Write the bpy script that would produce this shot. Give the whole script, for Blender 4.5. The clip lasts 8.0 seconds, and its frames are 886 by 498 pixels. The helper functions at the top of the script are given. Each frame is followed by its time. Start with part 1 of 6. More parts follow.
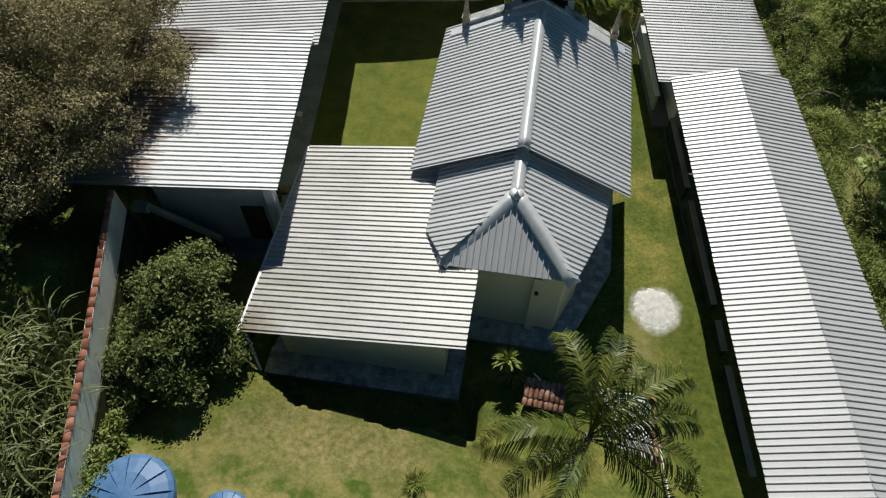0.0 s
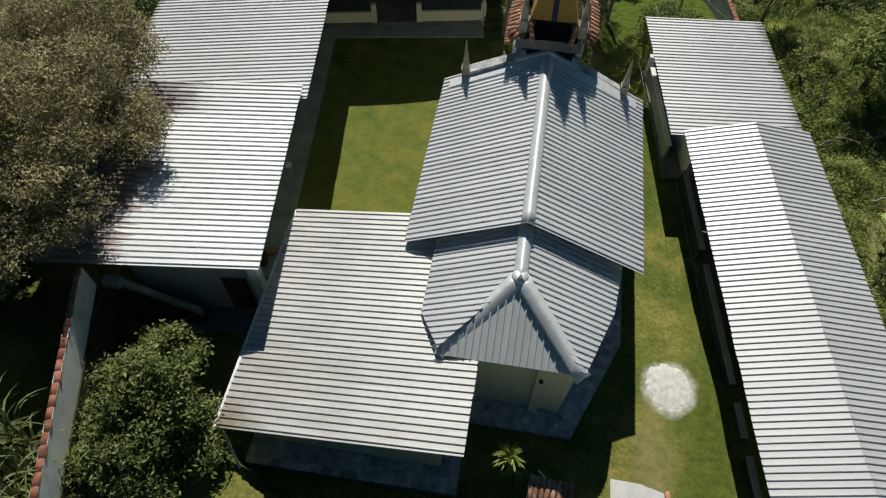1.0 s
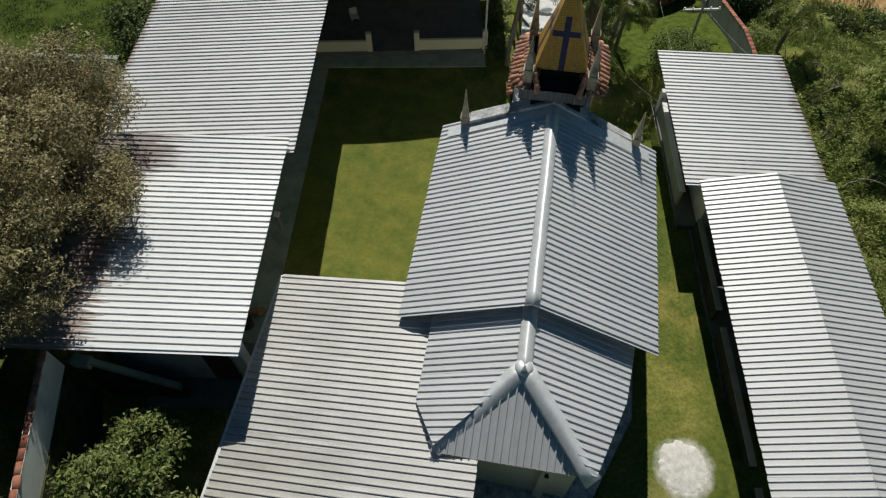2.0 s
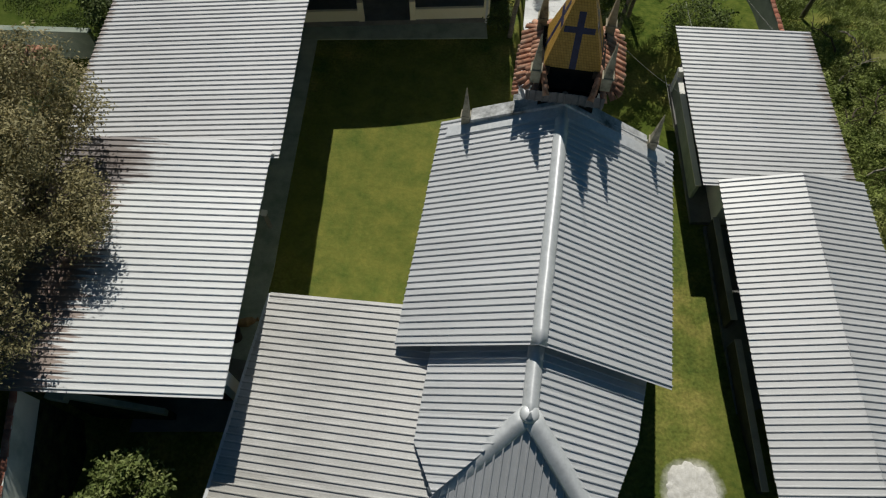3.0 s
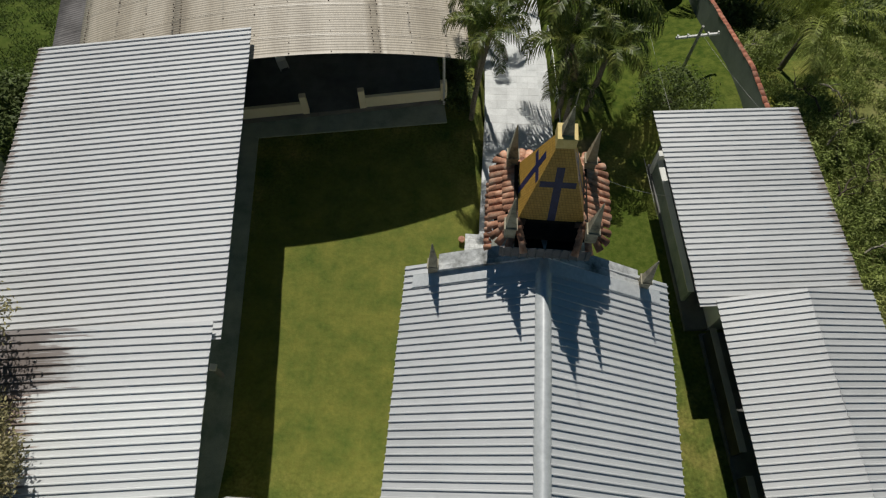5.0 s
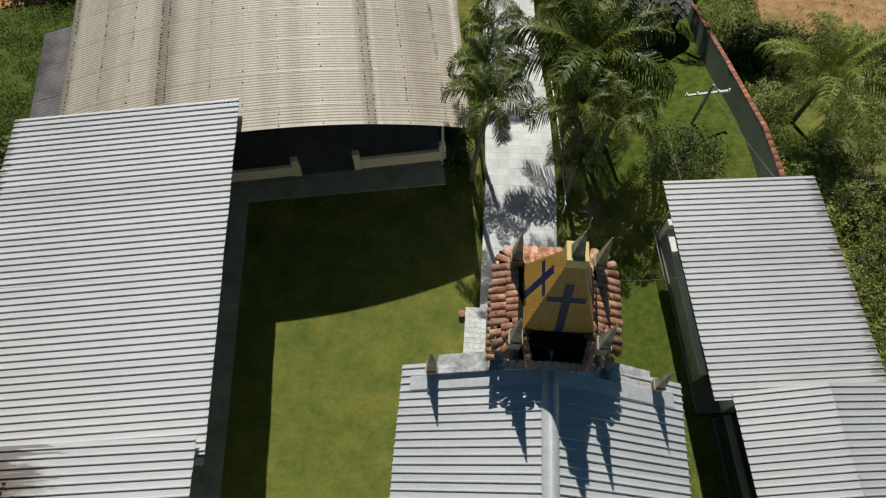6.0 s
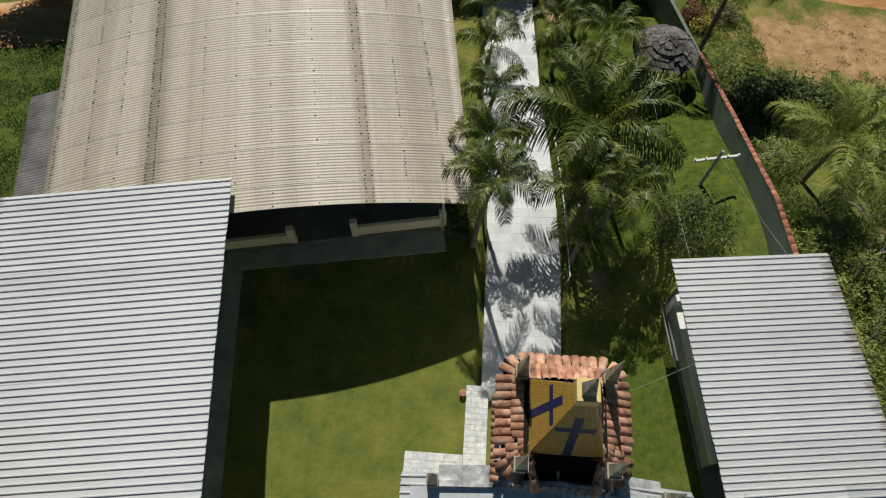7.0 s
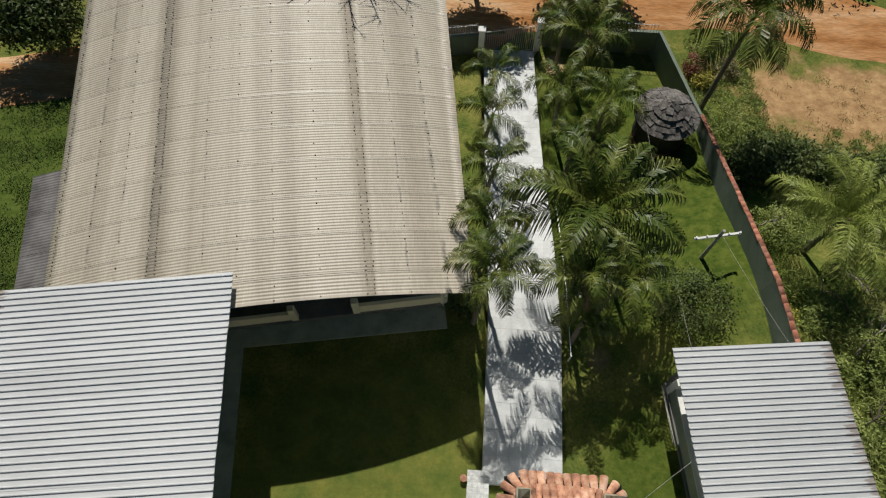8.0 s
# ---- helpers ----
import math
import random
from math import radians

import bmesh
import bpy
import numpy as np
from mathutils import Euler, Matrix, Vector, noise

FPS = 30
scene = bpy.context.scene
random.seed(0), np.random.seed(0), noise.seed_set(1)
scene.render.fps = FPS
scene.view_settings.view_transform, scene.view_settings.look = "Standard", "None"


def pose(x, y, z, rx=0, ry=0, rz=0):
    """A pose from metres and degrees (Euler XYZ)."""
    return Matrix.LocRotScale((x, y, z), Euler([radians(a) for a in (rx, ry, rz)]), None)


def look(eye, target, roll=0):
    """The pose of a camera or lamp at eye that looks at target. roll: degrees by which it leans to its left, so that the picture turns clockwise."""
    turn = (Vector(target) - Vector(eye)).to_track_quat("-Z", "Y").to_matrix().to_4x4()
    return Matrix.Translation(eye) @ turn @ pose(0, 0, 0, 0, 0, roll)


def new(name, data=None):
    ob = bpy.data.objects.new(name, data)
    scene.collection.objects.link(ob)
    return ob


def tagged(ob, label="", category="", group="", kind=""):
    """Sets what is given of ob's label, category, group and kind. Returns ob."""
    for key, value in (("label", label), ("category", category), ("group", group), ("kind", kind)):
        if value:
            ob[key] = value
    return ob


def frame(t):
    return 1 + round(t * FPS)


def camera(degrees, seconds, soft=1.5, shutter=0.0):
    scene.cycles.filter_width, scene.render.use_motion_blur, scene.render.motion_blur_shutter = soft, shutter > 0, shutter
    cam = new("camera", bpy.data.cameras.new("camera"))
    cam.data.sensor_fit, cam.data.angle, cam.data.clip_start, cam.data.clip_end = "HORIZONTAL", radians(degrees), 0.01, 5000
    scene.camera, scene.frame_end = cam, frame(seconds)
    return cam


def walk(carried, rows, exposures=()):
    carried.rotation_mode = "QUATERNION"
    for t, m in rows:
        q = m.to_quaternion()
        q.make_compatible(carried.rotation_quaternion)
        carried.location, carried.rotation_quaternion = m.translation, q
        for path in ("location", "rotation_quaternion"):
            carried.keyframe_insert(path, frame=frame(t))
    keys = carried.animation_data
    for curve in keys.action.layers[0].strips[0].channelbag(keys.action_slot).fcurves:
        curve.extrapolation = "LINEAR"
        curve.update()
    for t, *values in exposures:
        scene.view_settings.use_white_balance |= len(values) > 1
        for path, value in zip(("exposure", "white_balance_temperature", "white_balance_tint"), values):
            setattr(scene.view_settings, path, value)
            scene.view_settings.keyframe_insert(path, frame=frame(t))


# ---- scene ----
cam = camera(68.0, 8.0, soft=1.2)
PATH = [
    (0, (0.1, 0.611, 23.439), (-0.089, 1.732, 21.794), -0.2),
    (0.5, (-0.096, 2.204, 23.395), (-0.286, 3.328, 21.752), -0.2),
    (1, (-0.317, 3.839, 23.375), (-0.508, 4.965, 21.732), -0.1),
    (1.5, (-0.513, 5.463, 23.368), (-0.708, 6.592, 21.728), -0.3),
    (1.7, (-0.57, 6.128, 23.394), (-0.768, 7.253, 21.753), -0.4),
    (3, (-1.244, 10.317, 23.486), (-1.405, 11.242, 21.72), -0.5),
    (3.5, (-1.486, 11.971, 23.511), (-1.626, 12.847, 21.719), -0.4),
    (4, (-1.714, 13.552, 23.552), (-1.828, 14.421, 21.754), -0.3),
    (4.5, (-1.886, 15.08, 23.607), (-1.961, 15.957, 21.811), -0.3),
    (6, (-2.271, 19.805, 23.844), (-2.331, 20.679, 22.046), -0.0),
    (6.5, (-2.405, 21.319, 23.931), (-2.463, 22.19, 22.131), 0.2),
    (7, (-2.577, 22.819, 24.342), (-2.63, 23.686, 22.541), 0.5),
    (7.5, (-2.677, 24.262, 25.001), (-2.732, 25.129, 23.2), 0.5),
    (8, (-2.758, 25.581, 25.698), (-2.816, 26.453, 23.899), 0.3),
]
walk(cam, [(t, look(eye, target, roll)) for t, eye, target, roll in PATH], [(0, 0.15), (1.7, 0.06), (3, -0.15), (4.7, -0.16), (6, -0.02), (8, 0.03)])

# ---- world and light ----
SUN_AZ, SUN_EL = -10.2, 46.1      # degrees: west of the y axis, above the horizon
sun_to = Vector((math.sin(radians(SUN_AZ)) * math.cos(radians(SUN_EL)), math.cos(radians(SUN_AZ)) * math.cos(radians(SUN_EL)), math.sin(radians(SUN_EL))))
world = bpy.data.worlds.new("world")
scene.world = world
world.use_nodes = True
wn = world.node_tree.nodes
sky = wn.new("ShaderNodeTexSky")
sky.sky_type = "NISHITA"
sky.sun_disc = False
sky.air_density, sky.dust_density, sky.ozone_density = 1.0, 0.2, 5.0
sky.sun_elevation, sky.sun_rotation = radians(SUN_EL), radians(SUN_AZ)
wn["Background"].inputs["Strength"].default_value = 0.024
clear = wn.new("ShaderNodeMix")
clear.data_type, clear.blend_type = "RGBA", "MULTIPLY"
clear.inputs["Factor"].default_value = 1.0
clear.inputs[7].default_value = (0.52, 0.98, 1.04, 1)      # a clear deep blue-green sky after rain
world.node_tree.links.new(sky.outputs["Color"], clear.inputs[6])
world.node_tree.links.new(clear.outputs[2], wn["Background"].inputs["Color"])
sun = new("sun", bpy.data.lights.new("sun", "SUN"))
sun.data.energy, sun.data.angle, sun.data.color = 4.4, radians(0.5), (1.0, 0.965, 0.88)
sun.matrix_world = look((0, 0, 60), Vector((0, 0, 60)) - sun_to)


# ---- materials ----
def mat(name, colors, scale=2.0, rough=0.8, metal=0.0, bump=0.0, bump_scale=30.0, stretch=(1, 1, 1), rand=0.0, spec=0.3, fine=0.25, trans=0.0, island=0.0):
    """Two-scale noise between the given colours, grain on top, a little change from piece to piece, fine relief."""
    m = bpy.data.materials.new(name)
    m.use_nodes = True
    nt = m.node_tree
    nd, ln = nt.nodes, nt.links
    b = nd["Principled BSDF"]
    co = nd.new("ShaderNodeTexCoord")
    mp = nd.new("ShaderNodeMapping")
    mp.inputs["Scale"].default_value = stretch
    if rand and stretch == (1, 1, 1):
        ln.new(nd.new("ShaderNodeNewGeometry").outputs["Position"], mp.inputs["Vector"])
    else:
        ln.new(co.outputs["Object"], mp.inputs["Vector"])
    n1 = nd.new("ShaderNodeTexNoise")
    n1.inputs["Scale"].default_value, n1.inputs["Detail"].default_value, n1.inputs["Roughness"].default_value = scale, 6, 0.65
    ln.new(mp.outputs["Vector"], n1.inputs["Vector"])
    ramp = nd.new("ShaderNodeValToRGB")
    el = ramp.color_ramp.elements
    for i, c in enumerate(colors):
        pos = 0.32 + 0.36 * i / max(1, len(colors) - 1)
        e = el[i] if i < 2 else el.new(pos)
        e.position, e.color = pos, (*c, 1)
    ln.new(n1.outputs["Fac"], ramp.inputs["Fac"])
    n2 = nd.new("ShaderNodeTexNoise")
    n2.inputs["Scale"].default_value, n2.inputs["Detail"].default_value = bump_scale, 5
    ln.new(mp.outputs["Vector"], n2.inputs["Vector"])
    mx = nd.new("ShaderNodeMix")
    mx.data_type, mx.blend_type = "RGBA", "OVERLAY"
    mx.inputs["Factor"].default_value = fine
    ln.new(ramp.outputs["Color"], mx.inputs[6])
    ln.new(n2.outputs["Fac"], mx.inputs[7])
    last = mx.outputs[2]
    if rand:
        oi = nd.new("ShaderNodeObjectInfo")
        hs = nd.new("ShaderNodeHueSaturation")
        mr = nd.new("ShaderNodeMapRange")
        mr.inputs["To Min"].default_value, mr.inputs["To Max"].default_value = 1 - rand, 1 + rand
        ln.new(oi.outputs["Random"], mr.inputs["Value"])
        ln.new(mr.outputs["Result"], hs.inputs["Value"])
        ln.new(last, hs.inputs["Color"])
        last = hs.outputs["Color"]
    if island:
        gi = nd.new("ShaderNodeNewGeometry")
        hi = nd.new("ShaderNodeHueSaturation")
        mi = nd.new("ShaderNodeMapRange")
        mi.inputs["To Min"].default_value, mi.inputs["To Max"].default_value = 1 - island, 1 + island
        ln.new(gi.outputs["Random Per Island"], mi.inputs["Value"])
        ln.new(mi.outputs["Result"], hi.inputs["Value"])
        ln.new(last, hi.inputs["Color"])
        last = hi.outputs["Color"]
    ln.new(last, b.inputs["Base Color"])
    b.inputs["Roughness"].default_value, b.inputs["Metallic"].default_value = rough, metal
    b.inputs["Specular IOR Level"].default_value = spec
    if bump:
        bp = nd.new("ShaderNodeBump")
        bp.inputs["Strength"].default_value, bp.inputs["Distance"].default_value = bump, 0.02
        ln.new(n2.outputs["Fac"], bp.inputs["Height"])
        ln.new(bp.outputs["Normal"], b.inputs["Normal"])
    if trans:
        tr = nd.new("ShaderNodeBsdfTranslucent")
        ms = nd.new("ShaderNodeMixShader")
        ms.inputs[0].default_value = trans
        ln.new(last, tr.inputs["Color"])
        ln.new(b.outputs[0], ms.inputs[1])
        ln.new(tr.outputs[0], ms.inputs[2])
        ln.new(ms.outputs[0], nd["Material Output"].inputs["Surface"])
    return m


ZINC_WING = mat("zinc_wing", [(0.43, 0.435, 0.435), (0.515, 0.52, 0.52), (0.565, 0.57, 0.57)], 1.1, 0.5, 0.18, 0.03, 60, (1, 0.25, 1), 0.05, 0.5, 0.15)
ZINC_ANNEX = mat("zinc_annex", [(0.40, 0.395, 0.38), (0.50, 0.495, 0.48), (0.57, 0.565, 0.55)], 1.3, 0.5, 0.18, 0.05, 45, (1, 0.3, 1), 0.05, 0.5, 0.25)
def mould(m, centre, stretch, r0, r1, tone, amount):
    """A ragged stain round a place in the world."""
    nd, ln = m.node_tree.nodes, m.node_tree.links
    bs = nd["Principled BSDF"]
    base = bs.inputs["Base Color"].links[0].from_socket
    geo = nd.new("ShaderNodeNewGeometry")
    sub = nd.new("ShaderNodeVectorMath")
    sub.operation = "SUBTRACT"
    sub.inputs[1].default_value = centre
    ln.new(geo.outputs["Position"], sub.inputs[0])
    mul = nd.new("ShaderNodeVectorMath")
    mul.operation = "MULTIPLY"
    mul.inputs[1].default_value = stretch
    ln.new(sub.outputs[0], mul.inputs[0])
    le = nd.new("ShaderNodeVectorMath")
    le.operation = "LENGTH"
    ln.new(mul.outputs[0], le.inputs[0])
    n = nd.new("ShaderNodeTexNoise")
    n.inputs["Scale"].default_value, n.inputs["Detail"].default_value, n.inputs["Roughness"].default_value = 3.5, 6, 0.75
    ln.new(geo.outputs["Position"], n.inputs["Vector"])
    ad = nd.new("ShaderNodeMath")
    ad.operation = "MULTIPLY_ADD"
    ad.inputs[1].default_value = r1
    ln.new(n.outputs["Fac"], ad.inputs[0])
    ln.new(le.outputs["Value"], ad.inputs[2])
    mr = nd.new("ShaderNodeMapRange")
    mr.inputs["From Min"].default_value, mr.inputs["From Max"].default_value = r0 + r1 / 2, r1 * 1.5
    mr.inputs["To Min"].default_value, mr.inputs["To Max"].default_value = amount, 0
    ln.new(ad.outputs[0], mr.inputs["Value"])
    x = nd.new("ShaderNodeMix")
    x.data_type = "RGBA"
    ln.new(mr.outputs["Result"], x.inputs["Factor"])
    ln.new(base, x.inputs[6])
    x.inputs[7].default_value = (*tone, 1)
    ln.new(x.outputs[2], bs.inputs["Base Color"])


mould(ZINC_ANNEX, (-8.1, 9.75, 0), (0.75, 1, 0), 0.15, 1.0, (0.17, 0.13, 0.07), 0.75)
mould(ZINC_ANNEX, (-7.4, 11.2, 0), (0.3, 0.6, 0), 0.1, 1.2, (0.30, 0.27, 0.20), 0.35)
ZINC = mat("zinc", [(0.48, 0.49, 0.50), (0.575, 0.585, 0.595), (0.63, 0.64, 0.645)], 1.1, 0.5, 0.18, 0.03, 60, (1, 0.25, 1), 0.05, 0.5, 0.12)
def stained_sheet(name, colors, rough, metal, edge, soft, tone=(0.17, 0.085, 0.05)):
    """Steel sheet with rust-brown streaks that begin edge metres down the slope."""
    m = mat(name, colors, 1.1, rough, metal, 0.03, 60, (1, 0.25, 1), 0.05, 0.5, 0.12)
    nd, ln = m.node_tree.nodes, m.node_tree.links
    bs = nd["Principled BSDF"]
    base = bs.inputs["Base Color"].links[0].from_socket
    co = nd.new("ShaderNodeTexCoord")
    oi = nd.new("ShaderNodeObjectInfo")
    mp = nd.new("ShaderNodeMapping")
    mp.inputs["Scale"].default_value = (11, 0.7, 1)
    ln.new(co.outputs["Object"], mp.inputs["Vector"])
    ln.new(oi.outputs["Location"], mp.inputs["Location"])
    n = nd.new("ShaderNodeTexNoise")
    n.inputs["Scale"].default_value, n.inputs["Detail"].default_value = 1.0, 4
    ln.new(mp.outputs["Vector"], n.inputs["Vector"])
    sp = nd.new("ShaderNodeSeparateXYZ")
    ln.new(co.outputs["Object"], sp.inputs[0])
    ad = nd.new("ShaderNodeMath")
    ad.operation = "MULTIPLY_ADD"
    wide = nd.new("ShaderNodeMapRange")
    wide.inputs["From Min"].default_value, wide.inputs["From Max"].default_value = 0.36, 0.64
    ln.new(n.outputs["Fac"], wide.inputs["Value"])
    ln.new(wide.outputs["Result"], ad.inputs[0])
    ad.inputs[1].default_value = -soft
    ln.new(sp.outputs["Y"], ad.inputs[2])
    mr = nd.new("ShaderNodeMapRange")
    mr.inputs["From Min"].default_value, mr.inputs["From Max"].default_value = -edge - soft * 0.5, -edge - soft * 0.68
    ln.new(ad.outputs[0], mr.inputs["Value"])
    cl = nd.new("ShaderNodeMath")
    cl.operation = "MULTIPLY"
    cl.inputs[1].default_value = 0.72
    ln.new(mr.outputs["Result"], cl.inputs[0])
    x = nd.new("ShaderNodeMix")
    x.data_type = "RGBA"
    ln.new(cl.outputs[0], x.inputs["Factor"])
    ln.new(base, x.inputs[6])
    x.inputs[7].default_value = (*tone, 1)
    ln.new(x.outputs[2], bs.inputs["Base Color"])
    return m


ZINC_BRIGHT = stained_sheet("zinc_bright", [(0.60, 0.615, 0.615), (0.665, 0.68, 0.68), (0.71, 0.725, 0.725)], 0.5, 0.10, 4.7, 1.1, (0.20, 0.11, 0.07))
ZINC_MID = stained_sheet("zinc_mid", [(0.50, 0.51, 0.515), (0.58, 0.59, 0.595), (0.63, 0.64, 0.645)], 0.5, 0.08, 4.0, 1.5, (0.14, 0.10, 0.09))
mould(ZINC_MID, (-13.9, 20.9, 0), (0.6, 1.2, 0), 0.25, 1.0, (0.15, 0.12, 0.105), 0.7)
mould(ZINC_BRIGHT, (-13.7, 17.4, 0), (1.3, 0.28, 0), 0.1, 1.0, (0.20, 0.11, 0.065), 0.6)
mould(ZINC_BRIGHT, (-14.6, 20.1, 0), (0.9, 1.0, 0), 0.1, 0.9, (0.20, 0.11, 0.065), 0.6)
ZINC_OLD = stained_sheet("zinc_old", [(0.50, 0.50, 0.505), (0.565, 0.57, 0.575), (0.61, 0.615, 0.62)], 0.6, 0.05, 7.8, 0.4, (0.24, 0.18, 0.15))
ZINC_SHED = stained_sheet("zinc_shed", [(0.48, 0.485, 0.485), (0.56, 0.565, 0.565), (0.61, 0.615, 0.615)], 0.48, 0.2, 5.5, 0.6, (0.24, 0.19, 0.16))
ZINC_DARK = mat("zinc_dark", [(0.52, 0.53, 0.54), (0.64, 0.65, 0.66)], 2, 0.5, 0.12, 0.03, 60, (1, 0.3, 1), 0.04, 0.5, 0.15)
CAPPING = mat("capping", [(0.56, 0.58, 0.59), (0.70, 0.72, 0.73)], 3, 0.48, 0.25, 0.05, 12, (1, 1, 1), 0.03, 0.5, 0.15)
PALE_STONE = mat("pale_cobbles", [(0.38, 0.39, 0.39), (0.56, 0.57, 0.57), (0.66, 0.67, 0.66)], 7, 0.8, 0, 0.3, 30, rand=0.1)
FIBRE = mat("fibre_cement", [(0.335, 0.288, 0.228), (0.44, 0.388, 0.312), (0.535, 0.48, 0.40)], 0.55, 0.46, 0.0, 0.06, 25, (1.3, 0.15, 1), 0.05, 0.35, 0.3)
def purlin_streaks(m, lines, turn, origin):
    """Dark streaks in short runs along the purlin lines of the hall's roof, and broad soot along its lower parts."""
    nd, ln = m.node_tree.nodes, m.node_tree.links
    bs = nd["Principled BSDF"]
    base = bs.inputs["Base Color"].links[0].from_socket
    rot = nd.new("ShaderNodeVectorRotate")
    rot.rotation_type = "Z_AXIS"
    rot.inputs["Center"].default_value = origin
    rot.inputs["Angle"].default_value = radians(-turn)
    ln.new(nd.new("ShaderNodeNewGeometry").outputs["Position"], rot.inputs["Vector"])
    sub = nd.new("ShaderNodeVectorMath")
    sub.operation = "SUBTRACT"
    sub.inputs[1].default_value = origin
    ln.new(rot.outputs["Vector"], sub.inputs[0])
    sp = nd.new("ShaderNodeSeparateXYZ")
    ln.new(sub.outputs["Vector"], sp.inputs[0])
    mp = nd.new("ShaderNodeMapping")
    mp.inputs["Scale"].default_value = (0.9, 1.15, 1)
    ln.new(sub.outputs["Vector"], mp.inputs["Vector"])
    runs = nd.new("ShaderNodeTexNoise")
    runs.inputs["Scale"].default_value, runs.inputs["Detail"].default_value, runs.inputs["Roughness"].default_value = 1.0, 4, 0.7
    ln.new(mp.outputs["Vector"], runs.inputs["Vector"])
    wob = nd.new("ShaderNodeTexNoise")
    wob.inputs["Scale"].default_value, wob.inputs["Detail"].default_value = 5.0, 3
    ln.new(sub.outputs["Vector"], wob.inputs["Vector"])
    wide = nd.new("ShaderNodeMath")
    wide.operation = "MULTIPLY_ADD"
    wide.inputs[1].default_value = 0.16
    ln.new(wob.outputs["Fac"], wide.inputs[0])
    ln.new(sp.outputs["X"], wide.inputs[2])
    total = None
    for x, w, amount in lines:
        d = nd.new("ShaderNodeMath")
        d.operation = "ADD"
        d.inputs[1].default_value = -x - 0.08
        ln.new(wide.outputs[0], d.inputs[0])
        ab = nd.new("ShaderNodeMath")
        ab.operation = "ABSOLUTE"
        ln.new(d.outputs[0], ab.inputs[0])
        mr = nd.new("ShaderNodeMapRange")
        mr.inputs["From Min"].default_value, mr.inputs["From Max"].default_value = w * 1.6, w * 0.4
        mr.inputs["To Max"].default_value = amount
        ln.new(ab.outputs[0], mr.inputs["Value"])
        if total is None:
            total = mr.outputs["Result"]
        else:
            mx = nd.new("ShaderNodeMath")
            mx.operation = "MAXIMUM"
            ln.new(total, mx.inputs[0])
            ln.new(mr.outputs["Result"], mx.inputs[1])
            total = mx.outputs[0]
    gate = nd.new("ShaderNodeMapRange")
    gate.inputs["From Min"].default_value, gate.inputs["From Max"].default_value = 0.46, 0.58
    ln.new(runs.outputs["Fac"], gate.inputs["Value"])
    mul = nd.new("ShaderNodeMath")
    mul.operation = "MULTIPLY"
    ln.new(total, mul.inputs[0])
    ln.new(gate.outputs["Result"], mul.inputs[1])
    x = nd.new("ShaderNodeMix")
    x.data_type = "RGBA"
    ln.new(mul.outputs[0], x.inputs["Factor"])
    ln.new(base, x.inputs[6])
    x.inputs[7].default_value = (0.165, 0.15, 0.13, 1)
    ln.new(x.outputs[2], bs.inputs["Base Color"])


purlin_streaks(FIBRE, ((0.35, 0.22, 0.3), (-0.85, 0.07, 0.6), (-2.2, 0.035, 0.6), (-3.40, 0.03, 0.35), (-3.66, 0.03, 0.3), (-6.75, 0.02, 0.4), (-9.2, 0.03, 0.35), (-10.86, 0.03, 0.6), (-11.16, 0.035, 0.7), (-12.3, 0.03, 0.5), (-13.5, 0.04, 0.65), (-14.85, 0.05, 0.6)), 11.2, (-2.26, 34.48, 0))
FIBRE_DARK = mat("old_fibre_cement", [(0.10, 0.092, 0.09), (0.17, 0.158, 0.155), (0.25, 0.235, 0.23)], 0.8, 0.8, 0.0, 0.1, 25, rand=0.08)
CREAM = mat("cream_plaster", [(0.80, 0.73, 0.51), (0.87, 0.81, 0.61)], 0.8, 0.9, 0, 0.15, 40)
WHITE = mat("white_plaster", [(0.64, 0.64, 0.61), (0.77, 0.77, 0.74)], 0.7, 0.9, 0, 0.15, 40)
STAINED = mat("stained_white", [(0.10, 0.10, 0.09), (0.45, 0.46, 0.46), (0.74, 0.75, 0.75)], 1.6, 0.85, 0, 0.2, 20)
PALE_BED = mat("pale_grout", [(0.42, 0.42, 0.41), (0.52, 0.52, 0.51)], 2, 0.9, 0, 0.2, 30)
DARK_OLIVE = mat("dark_olive", [(0.028, 0.032, 0.018), (0.06, 0.06, 0.035), (0.085, 0.095, 0.04)], 2.5, 0.95, 0, 0.5, 20, spec=0.05)
WALKWAY = mat("worn_concrete", [(0.20, 0.20, 0.185), (0.31, 0.305, 0.285)], 0.8, 0.9, 0, 0.2, 30)
# darker concrete for the floors, the yard slab and the shed's side wall
DARK_CONCRETE = mat("dark_concrete", [(0.12, 0.12, 0.115), (0.19, 0.19, 0.18)], 1.2, 0.9, 0, 0.2, 30)
MOSSY = mat("mossy_concrete", [(0.19, 0.235, 0.195), (0.28, 0.325, 0.27), (0.36, 0.39, 0.33)], 0.9, 0.95, 0, 0.2, 30, spec=0.08)
CONCRETE = mat("concrete", [(0.28, 0.275, 0.26), (0.40, 0.39, 0.37)], 1.2, 0.9, 0, 0.2, 30)
PAVER = mat("paver", [(0.22, 0.24, 0.265), (0.40, 0.425, 0.455), (0.56, 0.58, 0.60)], 3.5, 0.7, 0, 0.35, 24, rand=0.28)
WHITE_TILE = mat("white_tile", [(0.46, 0.47, 0.47), (0.62, 0.63, 0.63)], 1.5, 0.5, 0, 0.08, 20, rand=0.06)
CLAY = mat("clay_tile", [(0.15, 0.075, 0.05), (0.46, 0.225, 0.14), (0.64, 0.44, 0.32)], 2.6, 0.85, 0, 0.2, 40, rand=0.28)
